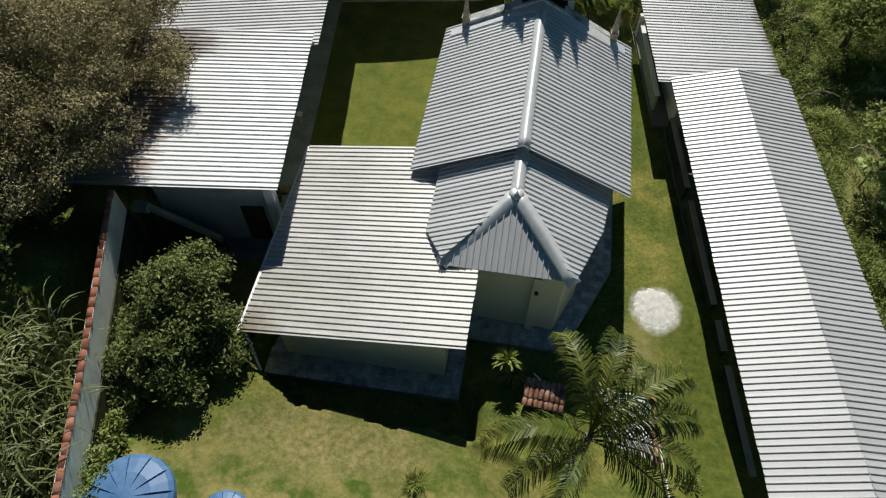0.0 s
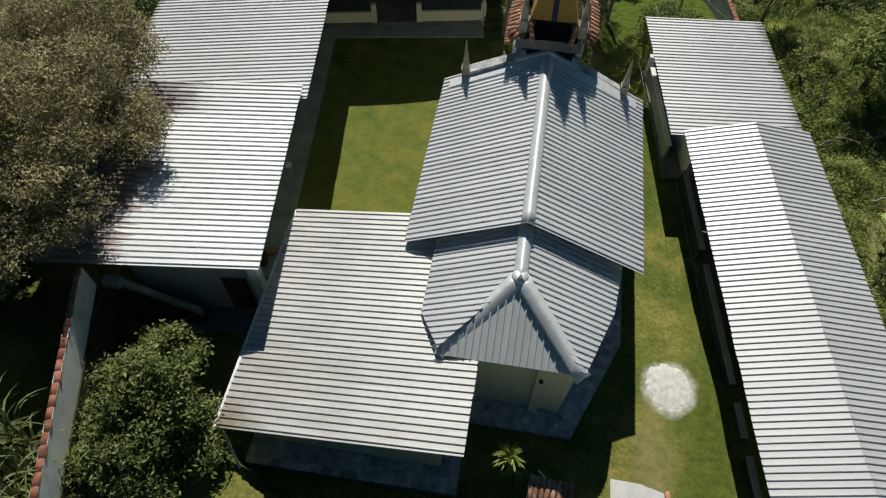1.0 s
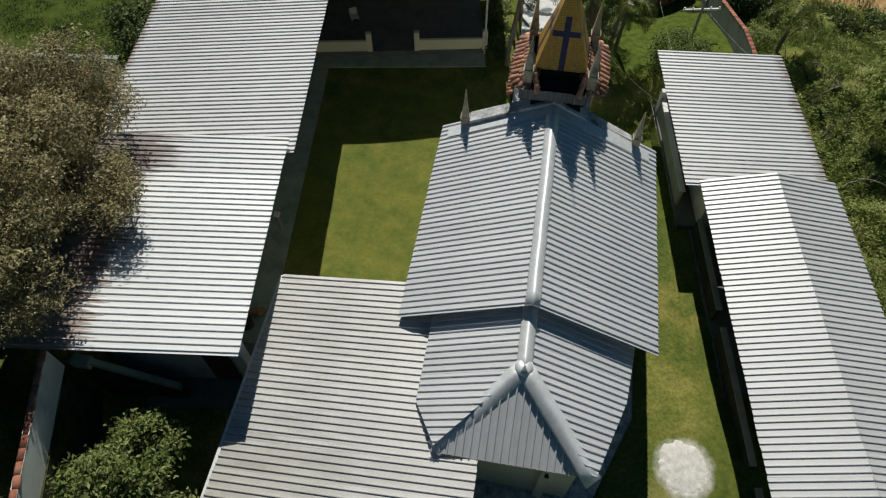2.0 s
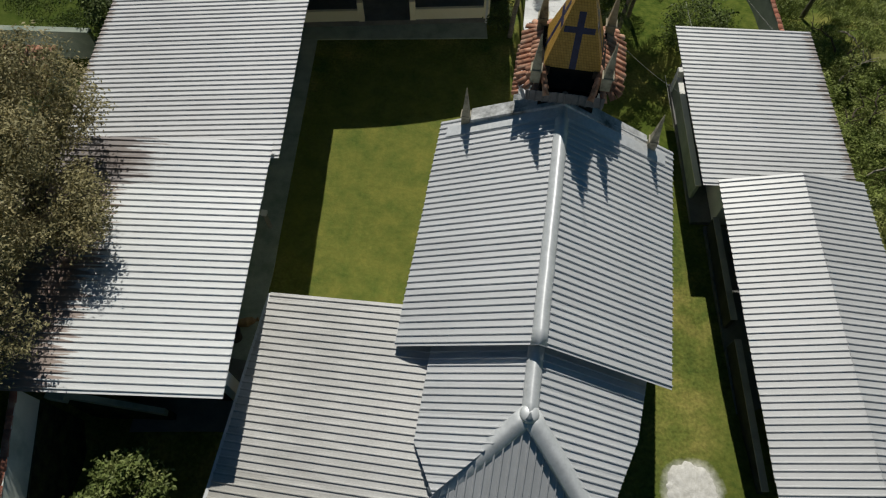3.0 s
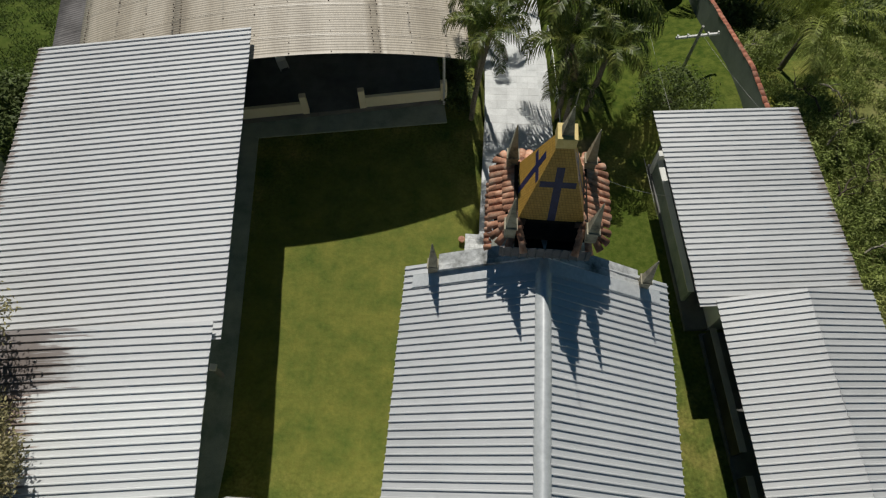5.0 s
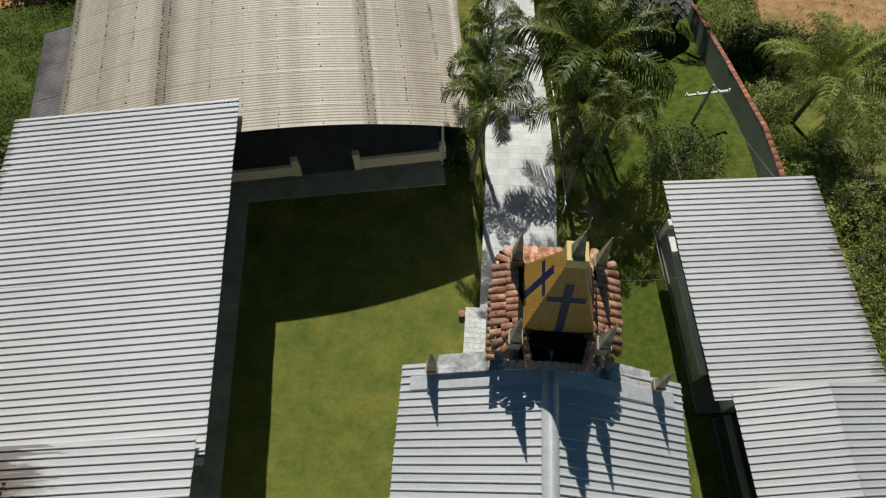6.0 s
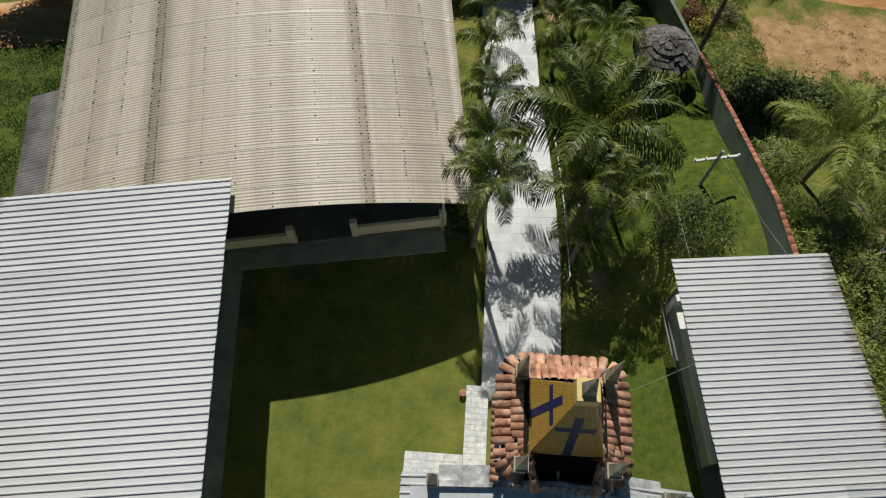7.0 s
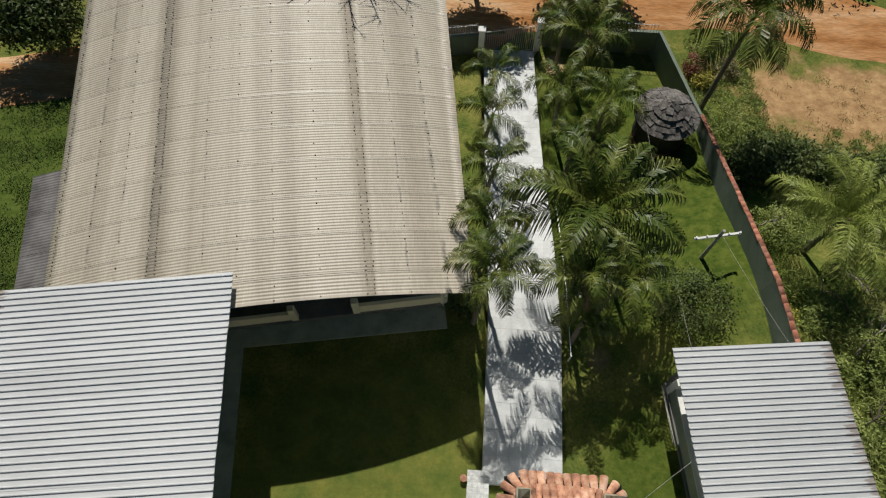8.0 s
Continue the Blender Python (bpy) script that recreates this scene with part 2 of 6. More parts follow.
YELLOW = mat("pale_yellow_tile", [(0.62, 0.47, 0.16), (0.72, 0.58, 0.25)], 6, 0.5, 0, 0.1, 40)
CLAY_OLD = mat("old_clay_tile", [(0.12, 0.075, 0.06), (0.27, 0.17, 0.13), (0.38, 0.28, 0.22)], 2.6, 0.9, 0, 0.2, 40, rand=0.3)
GOLD = mat("yellow_mosaic", [(0.44, 0.25, 0.045), (0.55, 0.34, 0.075)], 8, 0.5, 0, 0.1, 40)
CLAY_RED = mat("red_clay", [(0.20, 0.07, 0.05), (0.42, 0.16, 0.10), (0.52, 0.27, 0.19)], 2.6, 0.85, 0, 0.2, 40, rand=0.25)


def mosaic_joints(m):
    """Fine dark joints between small square mosaic tiles."""
    nd, ln = m.node_tree.nodes, m.node_tree.links
    bs = nd["Principled BSDF"]
    base = bs.inputs["Base Color"].links[0].from_socket
    sp, cb, add = nd.new("ShaderNodeSeparateXYZ"), nd.new("ShaderNodeCombineXYZ"), nd.new("ShaderNodeMath")
    ln.new(nd.new("ShaderNodeTexCoord").outputs["Object"], sp.inputs[0])
    ln.new(sp.outputs["X"], add.inputs[0])
    ln.new(sp.outputs["Y"], add.inputs[1])
    ln.new(add.outputs[0], cb.inputs["X"])
    ln.new(sp.outputs["Z"], cb.inputs["Y"])
    br = nd.new("ShaderNodeTexBrick")
    br.offset = 0.0
    for k, v in (("Scale", 1.0), ("Mortar Size", 0.007), ("Brick Width", 0.085), ("Row Height", 0.085), ("Mortar Smooth", 0.3)):
        br.inputs[k].default_value = v
    br.inputs["Color1"].default_value, br.inputs["Color2"].default_value, br.inputs["Mortar"].default_value = (1, 1, 1, 1), (0.78, 0.78, 0.78, 1), (0.35, 0.32, 0.28, 1)
    ln.new(cb.outputs[0], br.inputs["Vector"])
    mx = nd.new("ShaderNodeMix")
    mx.data_type, mx.blend_type = "RGBA", "MULTIPLY"
    mx.inputs["Factor"].default_value = 0.7
    ln.new(base, mx.inputs[6])
    ln.new(br.outputs["Color"], mx.inputs[7])
    ln.new(mx.outputs[2], bs.inputs["Base Color"])


mosaic_joints(GOLD)
NAVY = mat("blue_mosaic", [(0.012, 0.016, 0.06), (0.02, 0.028, 0.10)], 8, 0.4, 0, 0.1, 40)
STONE = mat("mossy_plaster", [(0.13, 0.12, 0.09), (0.34, 0.31, 0.23), (0.42, 0.39, 0.30)], 3, 0.9, 0, 0.2, 30)
# near-black for shade: inside and before the belfry, and between the skirt tiles
SHADE_BLACK = mat("shade_black", [(0.010, 0.009, 0.008), (0.02, 0.018, 0.015)], 3, 0.95, 0, 0.2, 30, spec=0.1)
DARK = mat("dark_void", [(0.03, 0.028, 0.025), (0.06, 0.055, 0.05)], 2, 0.9)
WOOD = mat("dark_wood", [(0.05, 0.035, 0.025), (0.11, 0.07, 0.05)], 4, 0.7, 0, 0.2, 30)
# near-black tone of the east wing's low front walls
DARK_WALL = mat("dark_wall", [(0.022, 0.026, 0.024), (0.05, 0.055, 0.05)], 1.5, 0.9, 0, 0.2, 30)
GREEN_WALL = mat("green_grey_plaster", [(0.12, 0.15, 0.12), (0.19, 0.22, 0.18)], 0.7, 0.9, 0, 0.2, 30)
WALL_L = mat("weathered_whitewash", [(0.50, 0.56, 0.51), (0.74, 0.78, 0.72), (0.84, 0.86, 0.80)], 0.8, 0.9, 0, 0.2, 30)


# ---- ground ----
def sm(a, b, v):
    k = np.clip((v - a) / (b - a), 0, 1)
    return k * k * (3 - 2 * k)


def height(x, y):
    """The lie of the land: level round the church, a cut bank south of it, falling north to the road."""
    z = 0.65 * sm(21, 13, y)
    z = z + 0.75 * sm(-7.0, -9.5, x) * sm(21, 15.5, y) * sm(8, 12, y)
    crest = np.interp(x, (-9.0, -7.7, -6.2, -5.4, -4.1, -3.4, -2.7, -1.95, -0.25, 1.0), (9.3, 8.72, 7.85, 7.84, 7.99, 7.62, 7.59, 7.77, 7.57, 7.5)) + 0.05 * np.sin(7.3 * x) + 0.03 * np.sin(15 * x + 1)
    west = sm(3.0, -0.5, x)
    z = z + west * (1.95 * np.clip((crest + 0.5 - y) / 0.5, 0, 1) + 1.3 * sm(8.0, 3.0, y))
    z = z + (1 - west) * (1.3 * sm(11.0, 4.0, y))
    z = z + sm(-8.4, -9.8, x) * (1.95 * sm(12.6, 9.4, y) * (1 - np.clip((crest + 0.5 - y) / 0.5, 0, 1)))
    z = z + 0.42 * sm(-5.8, -7.6, x) * sm(-10.6, -9.2, x) * sm(5.0, 8.0, y) * np.clip((crest + 0.5 - y) / 0.5, 0, 1)
    z = z + 1.6 * sm(2.0, -14.0, y)
    z = z + 1.1 * sm(-0.6, 0.2, x) * sm(4.4, 2.8, x) * sm(11.6, 9.1, y) * sm(7.0, 8.4, y)
    z = z - 3.5 * sm(35.0, 47.5, y) - 1.5 * sm(45.0, 56.0, y)
    z = z - 1.0 * sm(10.5, 16.0, x) * sm(42, 30, y)
    z = z - 0.6 * sm(-19.5, -23, x) * sm(40, 34, y) + 2.6 * sm(-13.2, -15.5, x) * sm(24, 14, y)
    z = z + 0.05 * np.sin(0.9 * x + 1.3 * y) * sm(26, 20, y)
    z = z + 1.0 * sm(5.8, 9.0, x) * sm(10.8, 9.7, x) * sm(31.0, 33.5, y) * sm(51.0, 47.0, y)
    xc = 0.02 - 0.038 * np.maximum(y - 34.6, 0)
    z = z - (0.35 + 0.6 * sm(34.2, 34.8, y)) * sm(1.75, 1.45, np.abs(x - xc)) * sm(27.8, 28.6, y) * sm(55.5, 54.5, y)
    return z


def ground_z(x, y):
    return float(height(np.float64(x), np.float64(y)))


# ---- builders ----
def part(name, bm, material, parent=None, label="", smooth=False):
    me = bpy.data.meshes.new(name)
    bmesh.ops.recalc_face_normals(bm, faces=bm.faces)
    bm.to_mesh(me)
    bm.free()
    return part_of(name, me, material, parent, label, smooth)


def part_of(name, me, material, parent=None, label="", smooth=False, m=None):
    ob = new(name, me)
    if material and not me.materials:
        me.materials.append(material)
    if smooth:
        for p in me.polygons:
            p.use_smooth = True
    if parent:
        ob.parent = parent
    if m is not None:
        ob.matrix_local = m
    if label:
        ob["label"] = label
    return ob


def thing(name, m, label, category, group="", kind=""):
    ob = new(name)
    ob.empty_display_size = 0.2
    ob.matrix_world = m
    return tagged(ob, label, category, group, kind)


def add_box(bm, x0, x1, y0, y1, z0, z1, bevel=0.0, m=None):
    r = bmesh.ops.create_cube(bm, size=1, matrix=Matrix.Translation(((x0 + x1) / 2, (y0 + y1) / 2, (z0 + z1) / 2)) @ Matrix.Diagonal((x1 - x0, y1 - y0, z1 - z0, 1)))
    if bevel:
        e = list({e for v in r["verts"] for e in v.link_edges})
        r2 = bmesh.ops.bevel(bm, geom=e, offset=bevel, segments=1, affect="EDGES")
    if m is not None:
        bmesh.ops.transform(bm, matrix=m, verts=[v for v in r["verts"] if v.is_valid] if not bevel else list({v for f in r2["faces"] for v in f.verts}))
    return bm


def box(x0, x1, y0, y1, z0, z1, bevel=0.0):
    return add_box(bmesh.new(), x0, x1, y0, y1, z0, z1, bevel)


def prism(points, z0, z1):
    """A solid on the given corners, from z0 to z1."""
    bm = bmesh.new()
    lo = [bm.verts.new((x, y, z0)) for x, y in points]
    hi = [bm.verts.new((x, y, z1)) for x, y in points]
    n = len(points)
    bm.faces.new(lo[::-1]), bm.faces.new(hi)
    for i in range(n):
        bm.faces.new((lo[i], lo[(i + 1) % n], hi[(i + 1) % n], hi[i]))
    return bm


def solid(lower, upper):
    """A solid between two rings of corners."""
    bm = bmesh.new()
    lo, hi = [bm.verts.new(p) for p in lower], [bm.verts.new(p) for p in upper]
    n = len(lo)
    bm.faces.new(lo[::-1]), bm.faces.new(hi)
    for i in range(n):
        bm.faces.new((lo[i], lo[(i + 1) % n], hi[(i + 1) % n], hi[i]))
    return bm


def tube(bm, path, radii, sides=8):
    """A round bar along a path."""
    rings = []
    for i, p in enumerate(path):
        p = Vector(p)
        d = (Vector(path[min(i + 1, len(path) - 1)]) - Vector(path[max(i - 1, 0)])).normalized()
        a = d.orthogonal().normalized() if abs(d.z) < 0.95 else Vector((1, 0, 0))
        a = (a - d * a.dot(d)).normalized()
        b = d.cross(a)
        r = radii[i] if isinstance(radii, (list, tuple)) else radii
        rings.append([bm.verts.new(p + a * r * math.cos(k * math.tau / sides) + b * r * math.sin(k * math.tau / sides)) for k in range(sides)])
    for q, w in zip(rings, rings[1:]):
        for k in range(sides):
            bm.faces.new((q[k], q[(k + 1) % sides], w[(k + 1) % sides], w[k]))
    bm.faces.new(rings[0][::-1]), bm.faces.new(rings[-1])
    return bm


PITCH, RIB = 0.2265, 0.045


def sheet_bmesh(width, length, clip=(), ribs=0):
    """A trapezoidal steel sheet: ribs along y from 0 to -length, x across."""
    xs = []
    n = ribs or max(1, round(width / PITCH))
    for i in range(n):
        o = i * width / n
        xs += [(o, 0), (o + 0.080, 0), (o + 0.097, RIB), (o + 0.128, RIB), (o + 0.145, 0)]
    xs.append((width, 0))
    bm = bmesh.new()
    top = [[bm.verts.new((x, y, z)) for x, z in xs] for y in (0, -length)]
    low = [[bm.verts.new((x, y, -0.012)) for x in (0, width)] for y in (0, -length)]
    for i in range(len(xs) - 1):
        bm.faces.new((top[0][i], top[1][i], top[1][i + 1], top[0][i + 1]))
    bm.faces.new((low[0][0], low[0][1], low[1][1], low[1][0]))
    bm.faces.new(top[0] + [low[0][1], low[0][0]])
    bm.faces.new(top[1][::-1] + [low[1][0], low[1][1]])
    bm.faces.new((top[0][0], low[0][0], low[1][0], top[1][0]))
    bm.faces.new((top[0][-1], top[1][-1], low[1][1], low[0][1]))
    for co, no in clip:
        g = bm.verts[:] + bm.edges[:] + bm.faces[:]
        bmesh.ops.bisect_plane(bm, geom=g, plane_co=co, plane_no=no, clear_outer=True)
    return bm


def plane_matrix(high, along, down):
    """x along the eave, y up the slope, z out of the roof; origin at the high corner."""
    u = Vector(along).normalized()
    v = -Vector(down)
    v = (v - u * v.dot(u)).normalized()
    w = u.cross(v)
    m = Matrix((u, v, w)).transposed().to_4x4()
    m.translation = high
    return m


SHEETS = {}


def roof_plane(parent, high, along, down, width, length, material=ZINC, gap=0.0):
    """Steel sheets of four ribs side by side from the corner high, each an object of its own."""
    m = plane_matrix(high, along, down)
    if m.col[2].z < 0:
        m = m @ Matrix.Diagonal((1, 1, -1, 1))
    total = max(1, round(width / PITCH))
    step = width / total
    for i, first in enumerate(range(0, total, 4)):
        ribs = min(4, total - first)
        key = (round(step, 5), ribs, round(length, 3), material.name)
        if key not in SHEETS:
            me = bpy.data.meshes.new("roof_sheet")
            b = sheet_bmesh(step * ribs, length, (), ribs)
            bmesh.ops.recalc_face_normals(b, faces=b.faces)
            b.to_mesh(me)
            b.free()
            SHEETS[key] = me
        slip = random.uniform(-0.012, 0.012)
        part_of("roof_sheet", SHEETS[key], material, parent, m=m @ pose(first * step, slip, 0.0015 * (i % 2), 0, 0, random.uniform(-0.06, 0.06)))
    return m


TURN = 7.2                                   # the yard's buildings stand this much off the church
YARD = Matrix.Rotation(radians(TURN), 4, "Z")


def yard(x, y, z=0.0):
    return Matrix.Translation((x, y, z)) @ YARD


IDENT = Matrix.Identity(4)

# ---- church ----
church = thing("church", pose(0.24, 20, 0), "small cream church with grey ribbed steel roofs", "church")


def C(x, y, z):
    return Vector((x - 0.24, y - 20, z))


NAVE_S, NAVE_N, EAVE_Z, RIDGE_Z, HALF = 16.6, 25.14, 4.86, 6.86, 4.08
walls = bmesh.new()
add_box(walls, -3.2, 3.2, NAVE_S + 0.5 - 20, 24.7 - 20.1, -0.4, 4.9)
part("nave_wall", walls, CREAM, church)
gable = bmesh.new()
for y in (NAVE_S + 0.52 - 20,):
    lo = [gable.verts.new(v) for v in ((-3.2, y, 4.9), (3.2, y, 4.9), (0, y, 6.62))]
    hi = [gable.verts.new(v) for v in ((-3.2, y + 0.2, 4.9), (3.2, y + 0.2, 4.9), (0, y + 0.2, 6.62))]
    gable.faces.new(lo), gable.faces.new(hi[::-1])
    for i in range(3):
        gable.faces.new((lo[i], hi[i], hi[(i + 1) % 3], lo[(i + 1) % 3]))
part("gable_wall", gable, CREAM, church)
nave_roof = new("nave_roof")
nave_roof.parent = church
slope_len = math.hypot(HALF, RIDGE_Z - EAVE_Z)
roof_plane(nave_roof, C(0.24, NAVE_S, RIDGE_Z), (0, 1, 0), (-HALF, 0, EAVE_Z - RIDGE_Z), NAVE_N - NAVE_S, slope_len)
roof_plane(nave_roof, C(0.24, NAVE_N, RIDGE_Z), (0, -1, 0), (HALF, 0, EAVE_Z - RIDGE_Z), NAVE_N - NAVE_S, slope_len)


def ridge_cap(parent, a, b, drop_left, drop_right, half=0.225, name="ridge_cap"):
    """A rolled steel capping from a to b; the drops say how steeply its wings fall."""
    a, b = Vector(a), Vector(b)
    d = (b - a).normalized()
    side = d.cross(Vector((0, 0, 1))).normalized()
    bm = bmesh.new()
    rows = []
    prof = []
    for i in range(-6, 7):
        k = i / 6
        prof.append((half * k, 0.115 - (half * (drop_left if k < 0 else drop_right) + 0.075) * abs(k) ** 1.7))
    prof += [(half, -half * drop_right + 0.01), (0, 0.02), (-half, -half * drop_left + 0.01)]
    length = (b - a).length
    cuts = max(1, round(length / 0.45))
    for j in range(cuts + 1):
        p = a.lerp(b, j / cuts) + side * random.uniform(-0.008, 0.008) + Vector((0, 0, random.uniform(-0.006, 0.006)))
        rows.append([bm.verts.new(p + side * x + Vector((0, 0, z))) for x, z in prof])
    n = len(prof)
    for q, w in zip(rows, rows[1:]):
        for k in range(n):
            f = bm.faces.new((q[k], q[(k + 1) % n], w[(k + 1) % n], w[k]))
            f.smooth = k < 12
    bm.faces.new(rows[0]), bm.faces.new(rows[-1][::-1])
    return part(name, bm, CAPPING, parent, "bright rolled steel ridge capping")


ridge_cap(nave_roof, C(0.24, NAVE_S - 0.02, RIDGE_Z), C(0.24, 24.74, RIDGE_Z + 0.003), 0.49, 0.49)

# the apse: two slopes cut on the slant, and a hip end
APEX = C(0.21, 14.86, 6.42)
PL, PR = C(-1.99, 12.62, 4.98), C(2.48, 12.38, 5.14)
apse_roof = new("apse_roof")
apse_roof.parent = church


def cut_plane(parent, high, along, down, width, length, cuts, material=ZINC):
    """One roof slope of sheets, cut by upright planes (point, outward direction) in the church's frame."""
    m = plane_matrix(high, along, down)
    if m.col[2].z < 0:
        m = m @ Matrix.Diagonal((1, 1, -1, 1))
    n = max(1, round(width / (4 * PITCH)))
    w = width / n
    for i in range(n):
        mm = m @ pose(i * w, 0, 0.005 * (i % 2))
        inv = mm.inverted()
        clip = [(inv @ Vector(p), (inv.to_3x3() @ Vector(q)).normalized()) for p, q in cuts]
        b = sheet_bmesh(w, length, clip, 4)
        if len(b.faces) < 3:
            b.free()
            continue
        ob = part("roof_sheet", b, material, parent)
        ob.matrix_local = mm


S = NAVE_S + 0.75
LC, RC = C(-2.75, 13.95, 4.7), C(3.4, 14.97, 4.7)


def upright(a, b, inside):
    """The upright plane through a and b, its normal away from inside."""
    d = b - a
    n = Vector((d.y, -d.x, 0)).normalized()
    if n.dot(inside - a) > 0:
        n = -n
    return (a, n)


mid = C(0.2, 15.6, 5)
cut_plane(apse_roof, C(0.21, 12.2, 6.42), (0, 1, 0), (-3.0, 0, -1.55), S - 12.2, 4.4,
          [upright(APEX, PL, C(-2, 16, 5)), upright(LC, PL, mid), upright(LC, C(-2.75, 18, 4), mid)])
cut_plane(apse_roof, C(0.21, S, 6.42), (0, -1, 0), (3.5, 0, -1.78), S - 12.2, 4.9,
          [upright(APEX, PR, C(3, 16, 5)), upright(RC, PR, mid), upright(RC, C(3.66, 16.93, 4), mid)])
hip_mid = (PL + PR) / 2
cut_plane(apse_roof, C(-3.2, 14.86, 6.42), (1, 0, 0), (hip_mid.x - APEX.x, hip_mid.y - APEX.y, hip_mid.z - APEX.z), 6.8, (hip_mid - APEX).length,
          [upright(APEX, PL, C(0.2, 12, 5)), upright(APEX, PR, C(0.2, 12, 5))], ZINC_DARK)
ridge_cap(apse_roof, C(0.21, 14.66, 6.44), C(0.21, S, 6.44), 0.5, 0.5)
apex_cap = bmesh.new()
bmesh.ops.create_icosphere(apex_cap, subdivisions=3, radius=0.26, matrix=Matrix.Translation(APEX + Vector((0, -0.03, 0.0))) @ Matrix.Diagonal((1, 1, 0.52, 1)))
part("apex_cap", apex_cap, CAPPING, apse_roof, "rounded steel cap where the ridge and hips meet", True)
ridge_cap(apse_roof, PL + Vector((0, 0, 0.02)), APEX + Vector((0, 0, 0.03)), 0.30, 0.30, 0.27, "hip_cap")
ridge_cap(apse_roof, PR + Vector((0, 0, 0.02)), APEX + Vector((0, 0, 0.035)), 0.30, 0.30, 0.27, "hip_cap")
apse_ring = [(-2.3, 17.2), (-2.3, 14.3), (-1.5, 13.15), (2.25, 13.0), (3.0, 14.7), (3.0, 17.2)]
part("apse_wall", prism([(x - 0.24, y - 20) for x, y in apse_ring], 0.2, 4.55), CREAM, church)
part("pilaster", prism([(x - 0.24, y - 20) for x, y in ((1.2, 13.06), (1.2, 12.86), (1.5, 12.84), (1.5, 13.05))], 0.2, 4.4), CREAM, church)

lamp = part("wall_lamp", tube(bmesh.new(), [(0, 0, 0), (0, -0.05, 0), (0, -0.06, 0), (0, -0.13, -0.02)], [0.05, 0.05, 0.08, 0.06], 10), DARK, church, "small dark round wall lamp")
lamp.matrix_local = Matrix.Translation(C(1.36, 12.86, 3.6))

# gable parapet over the entrance front, with its pinnacles
part("front_wall", prism([(x - 0.24, y - 20) for x, y in ((-3.0, 24.74), (3.5, 24.74), (3.5, 25.1), (-3.0, 25.1))], -0.3, 4.9), CREAM, church)
for x0, z0, x1, z1 in ((-2.78, 5.66, 0.24, 7.1), (3.3, 5.42, 0.24, 7.1)):
    part("parapet", solid([C(x0, 24.74, 4.6), C(x1, 24.74, 4.6), C(x1, 24.9, 4.6), C(x0, 24.9, 4.6)],
                          [C(x0, 24.74, z0), C(x1, 24.74, z1), C(x1, 24.9, z1), C(x0, 24.9, z0)]), STAINED, church)
    part("parapet_top", solid([C(x0, 24.9, 4.6), C(x1, 24.9, 4.6), C(x1, 25.3, 4.6), C(x0, 25.3, 4.6)],
                              [C(x0, 24.9, z0 - 0.10), C(x1, 24.9, z1 - 0.10), C(x1, 25.3, z1 - 0.05), C(x0, 25.3, z0 - 0.05)]), STAINED, church, "white plastered parapet top with black mould stains")
join = new("joining_roof")
join.parent = church
roof_plane(join, C(-1.06, 24.72, 7.56), (1, 0, 0), (0, -0.10, -0.34), 2.5, 0.36, FIBRE_DARK)
# added block, its black colour stands for the tower's shade here
part("belfry_shade", box(-0.85, 0.95, 4.93, 5.5, 6.3, 7.0), SHADE_BLACK, church, "black block standing for the shade before the belfry")
# smooth flashing where the roof meets the parapet
for x0, z0, x1, z1 in ((-3.55, 5.03, 0.24, 6.89), (4.0, 5.03, 0.24, 6.89)):
    part("flashing", solid([C(x0, 24.36, z0), C(x1, 24.36, z1), C(x1, 24.75, z1), C(x0, 24.75, z0)], [C(x0, 24.36, z0 + 0.05), C(x1, 24.36, z1 + 0.05), C(x1, 24.75, z1 + 0.09), C(x0, 24.75, z0 + 0.09)]), CAPPING, church, "smooth steel flashing along the parapet")


def pinnacle(parent, x, y, z, base, tall, w, name="pinnacle"):
    """A square pedestal with a slim four-sided spike."""
    bm = bmesh.new()
    add_box(bm, x - w, x + w, y - w, y + w, z, z + base)
    add_box(bm, x - w * 1.2, x + w * 1.2, y - w * 1.2, y + w * 1.2, z + base, z + base + 0.06)
    lo = [bm.verts.new((x + a * w * 0.95, y + b * w * 0.95, z + base + 0.06)) for a, b in ((-1, -1), (1, -1), (1, 1), (-1, 1))]
    tip = [bm.verts.new((x + a * 0.012, y + b * 0.012, z + base + tall)) for a, b in ((-1, -1), (1, -1), (1, 1), (-1, 1))]
    bm.faces.new(lo[::-1]), bm.faces.new(tip)
    for i in range(4):
        bm.faces.new((lo[i], lo[(i + 1) % 4], tip[(i + 1) % 4], tip[i]))
    return part(name, bm, STONE, parent, "weathered grey pinnacle")


pinnacle(church, *C(-2.94, 24.88, 4.9), 0.85, 1.35, 0.14)
pinnacle(church, *C(3.43, 24.84, 4.9), 0.82, 1.3, 0.14)

# tower: belfry, tiled skirt, spire
TX, TY = 0.28, 26.32
tower = new("bell_tower")
tower.parent = church
tower.location = C(TX, TY, 0)
part("tower_wall", box(-1.3, 1.3, -0.84, 1.4, -0.3, 7.27), WHITE, tower)
# solid box; the shade of the open belfry is put into its colour
part("belfry", box(-1.02, 1.02, -0.88, 0.86, 5.9, 7.90), SHADE_BLACK, tower, "belfry below the spire, a solid box coloured black for the shade inside")
for sx in (-1, 1):
    for sy in (-1, 1):
        part("belfry_post", box(sx * 0.8 - 0.12, sx * 0.8 + 0.12, sy * 0.82 - 0.12, sy * 0.82 + 0.12, 6.3, 7.95), WOOD, tower)
a, b2, zt = 0.9, 0.2, 10.4
ring = ((-1, -1), (1, -1), (1, 1), (-1, 1))
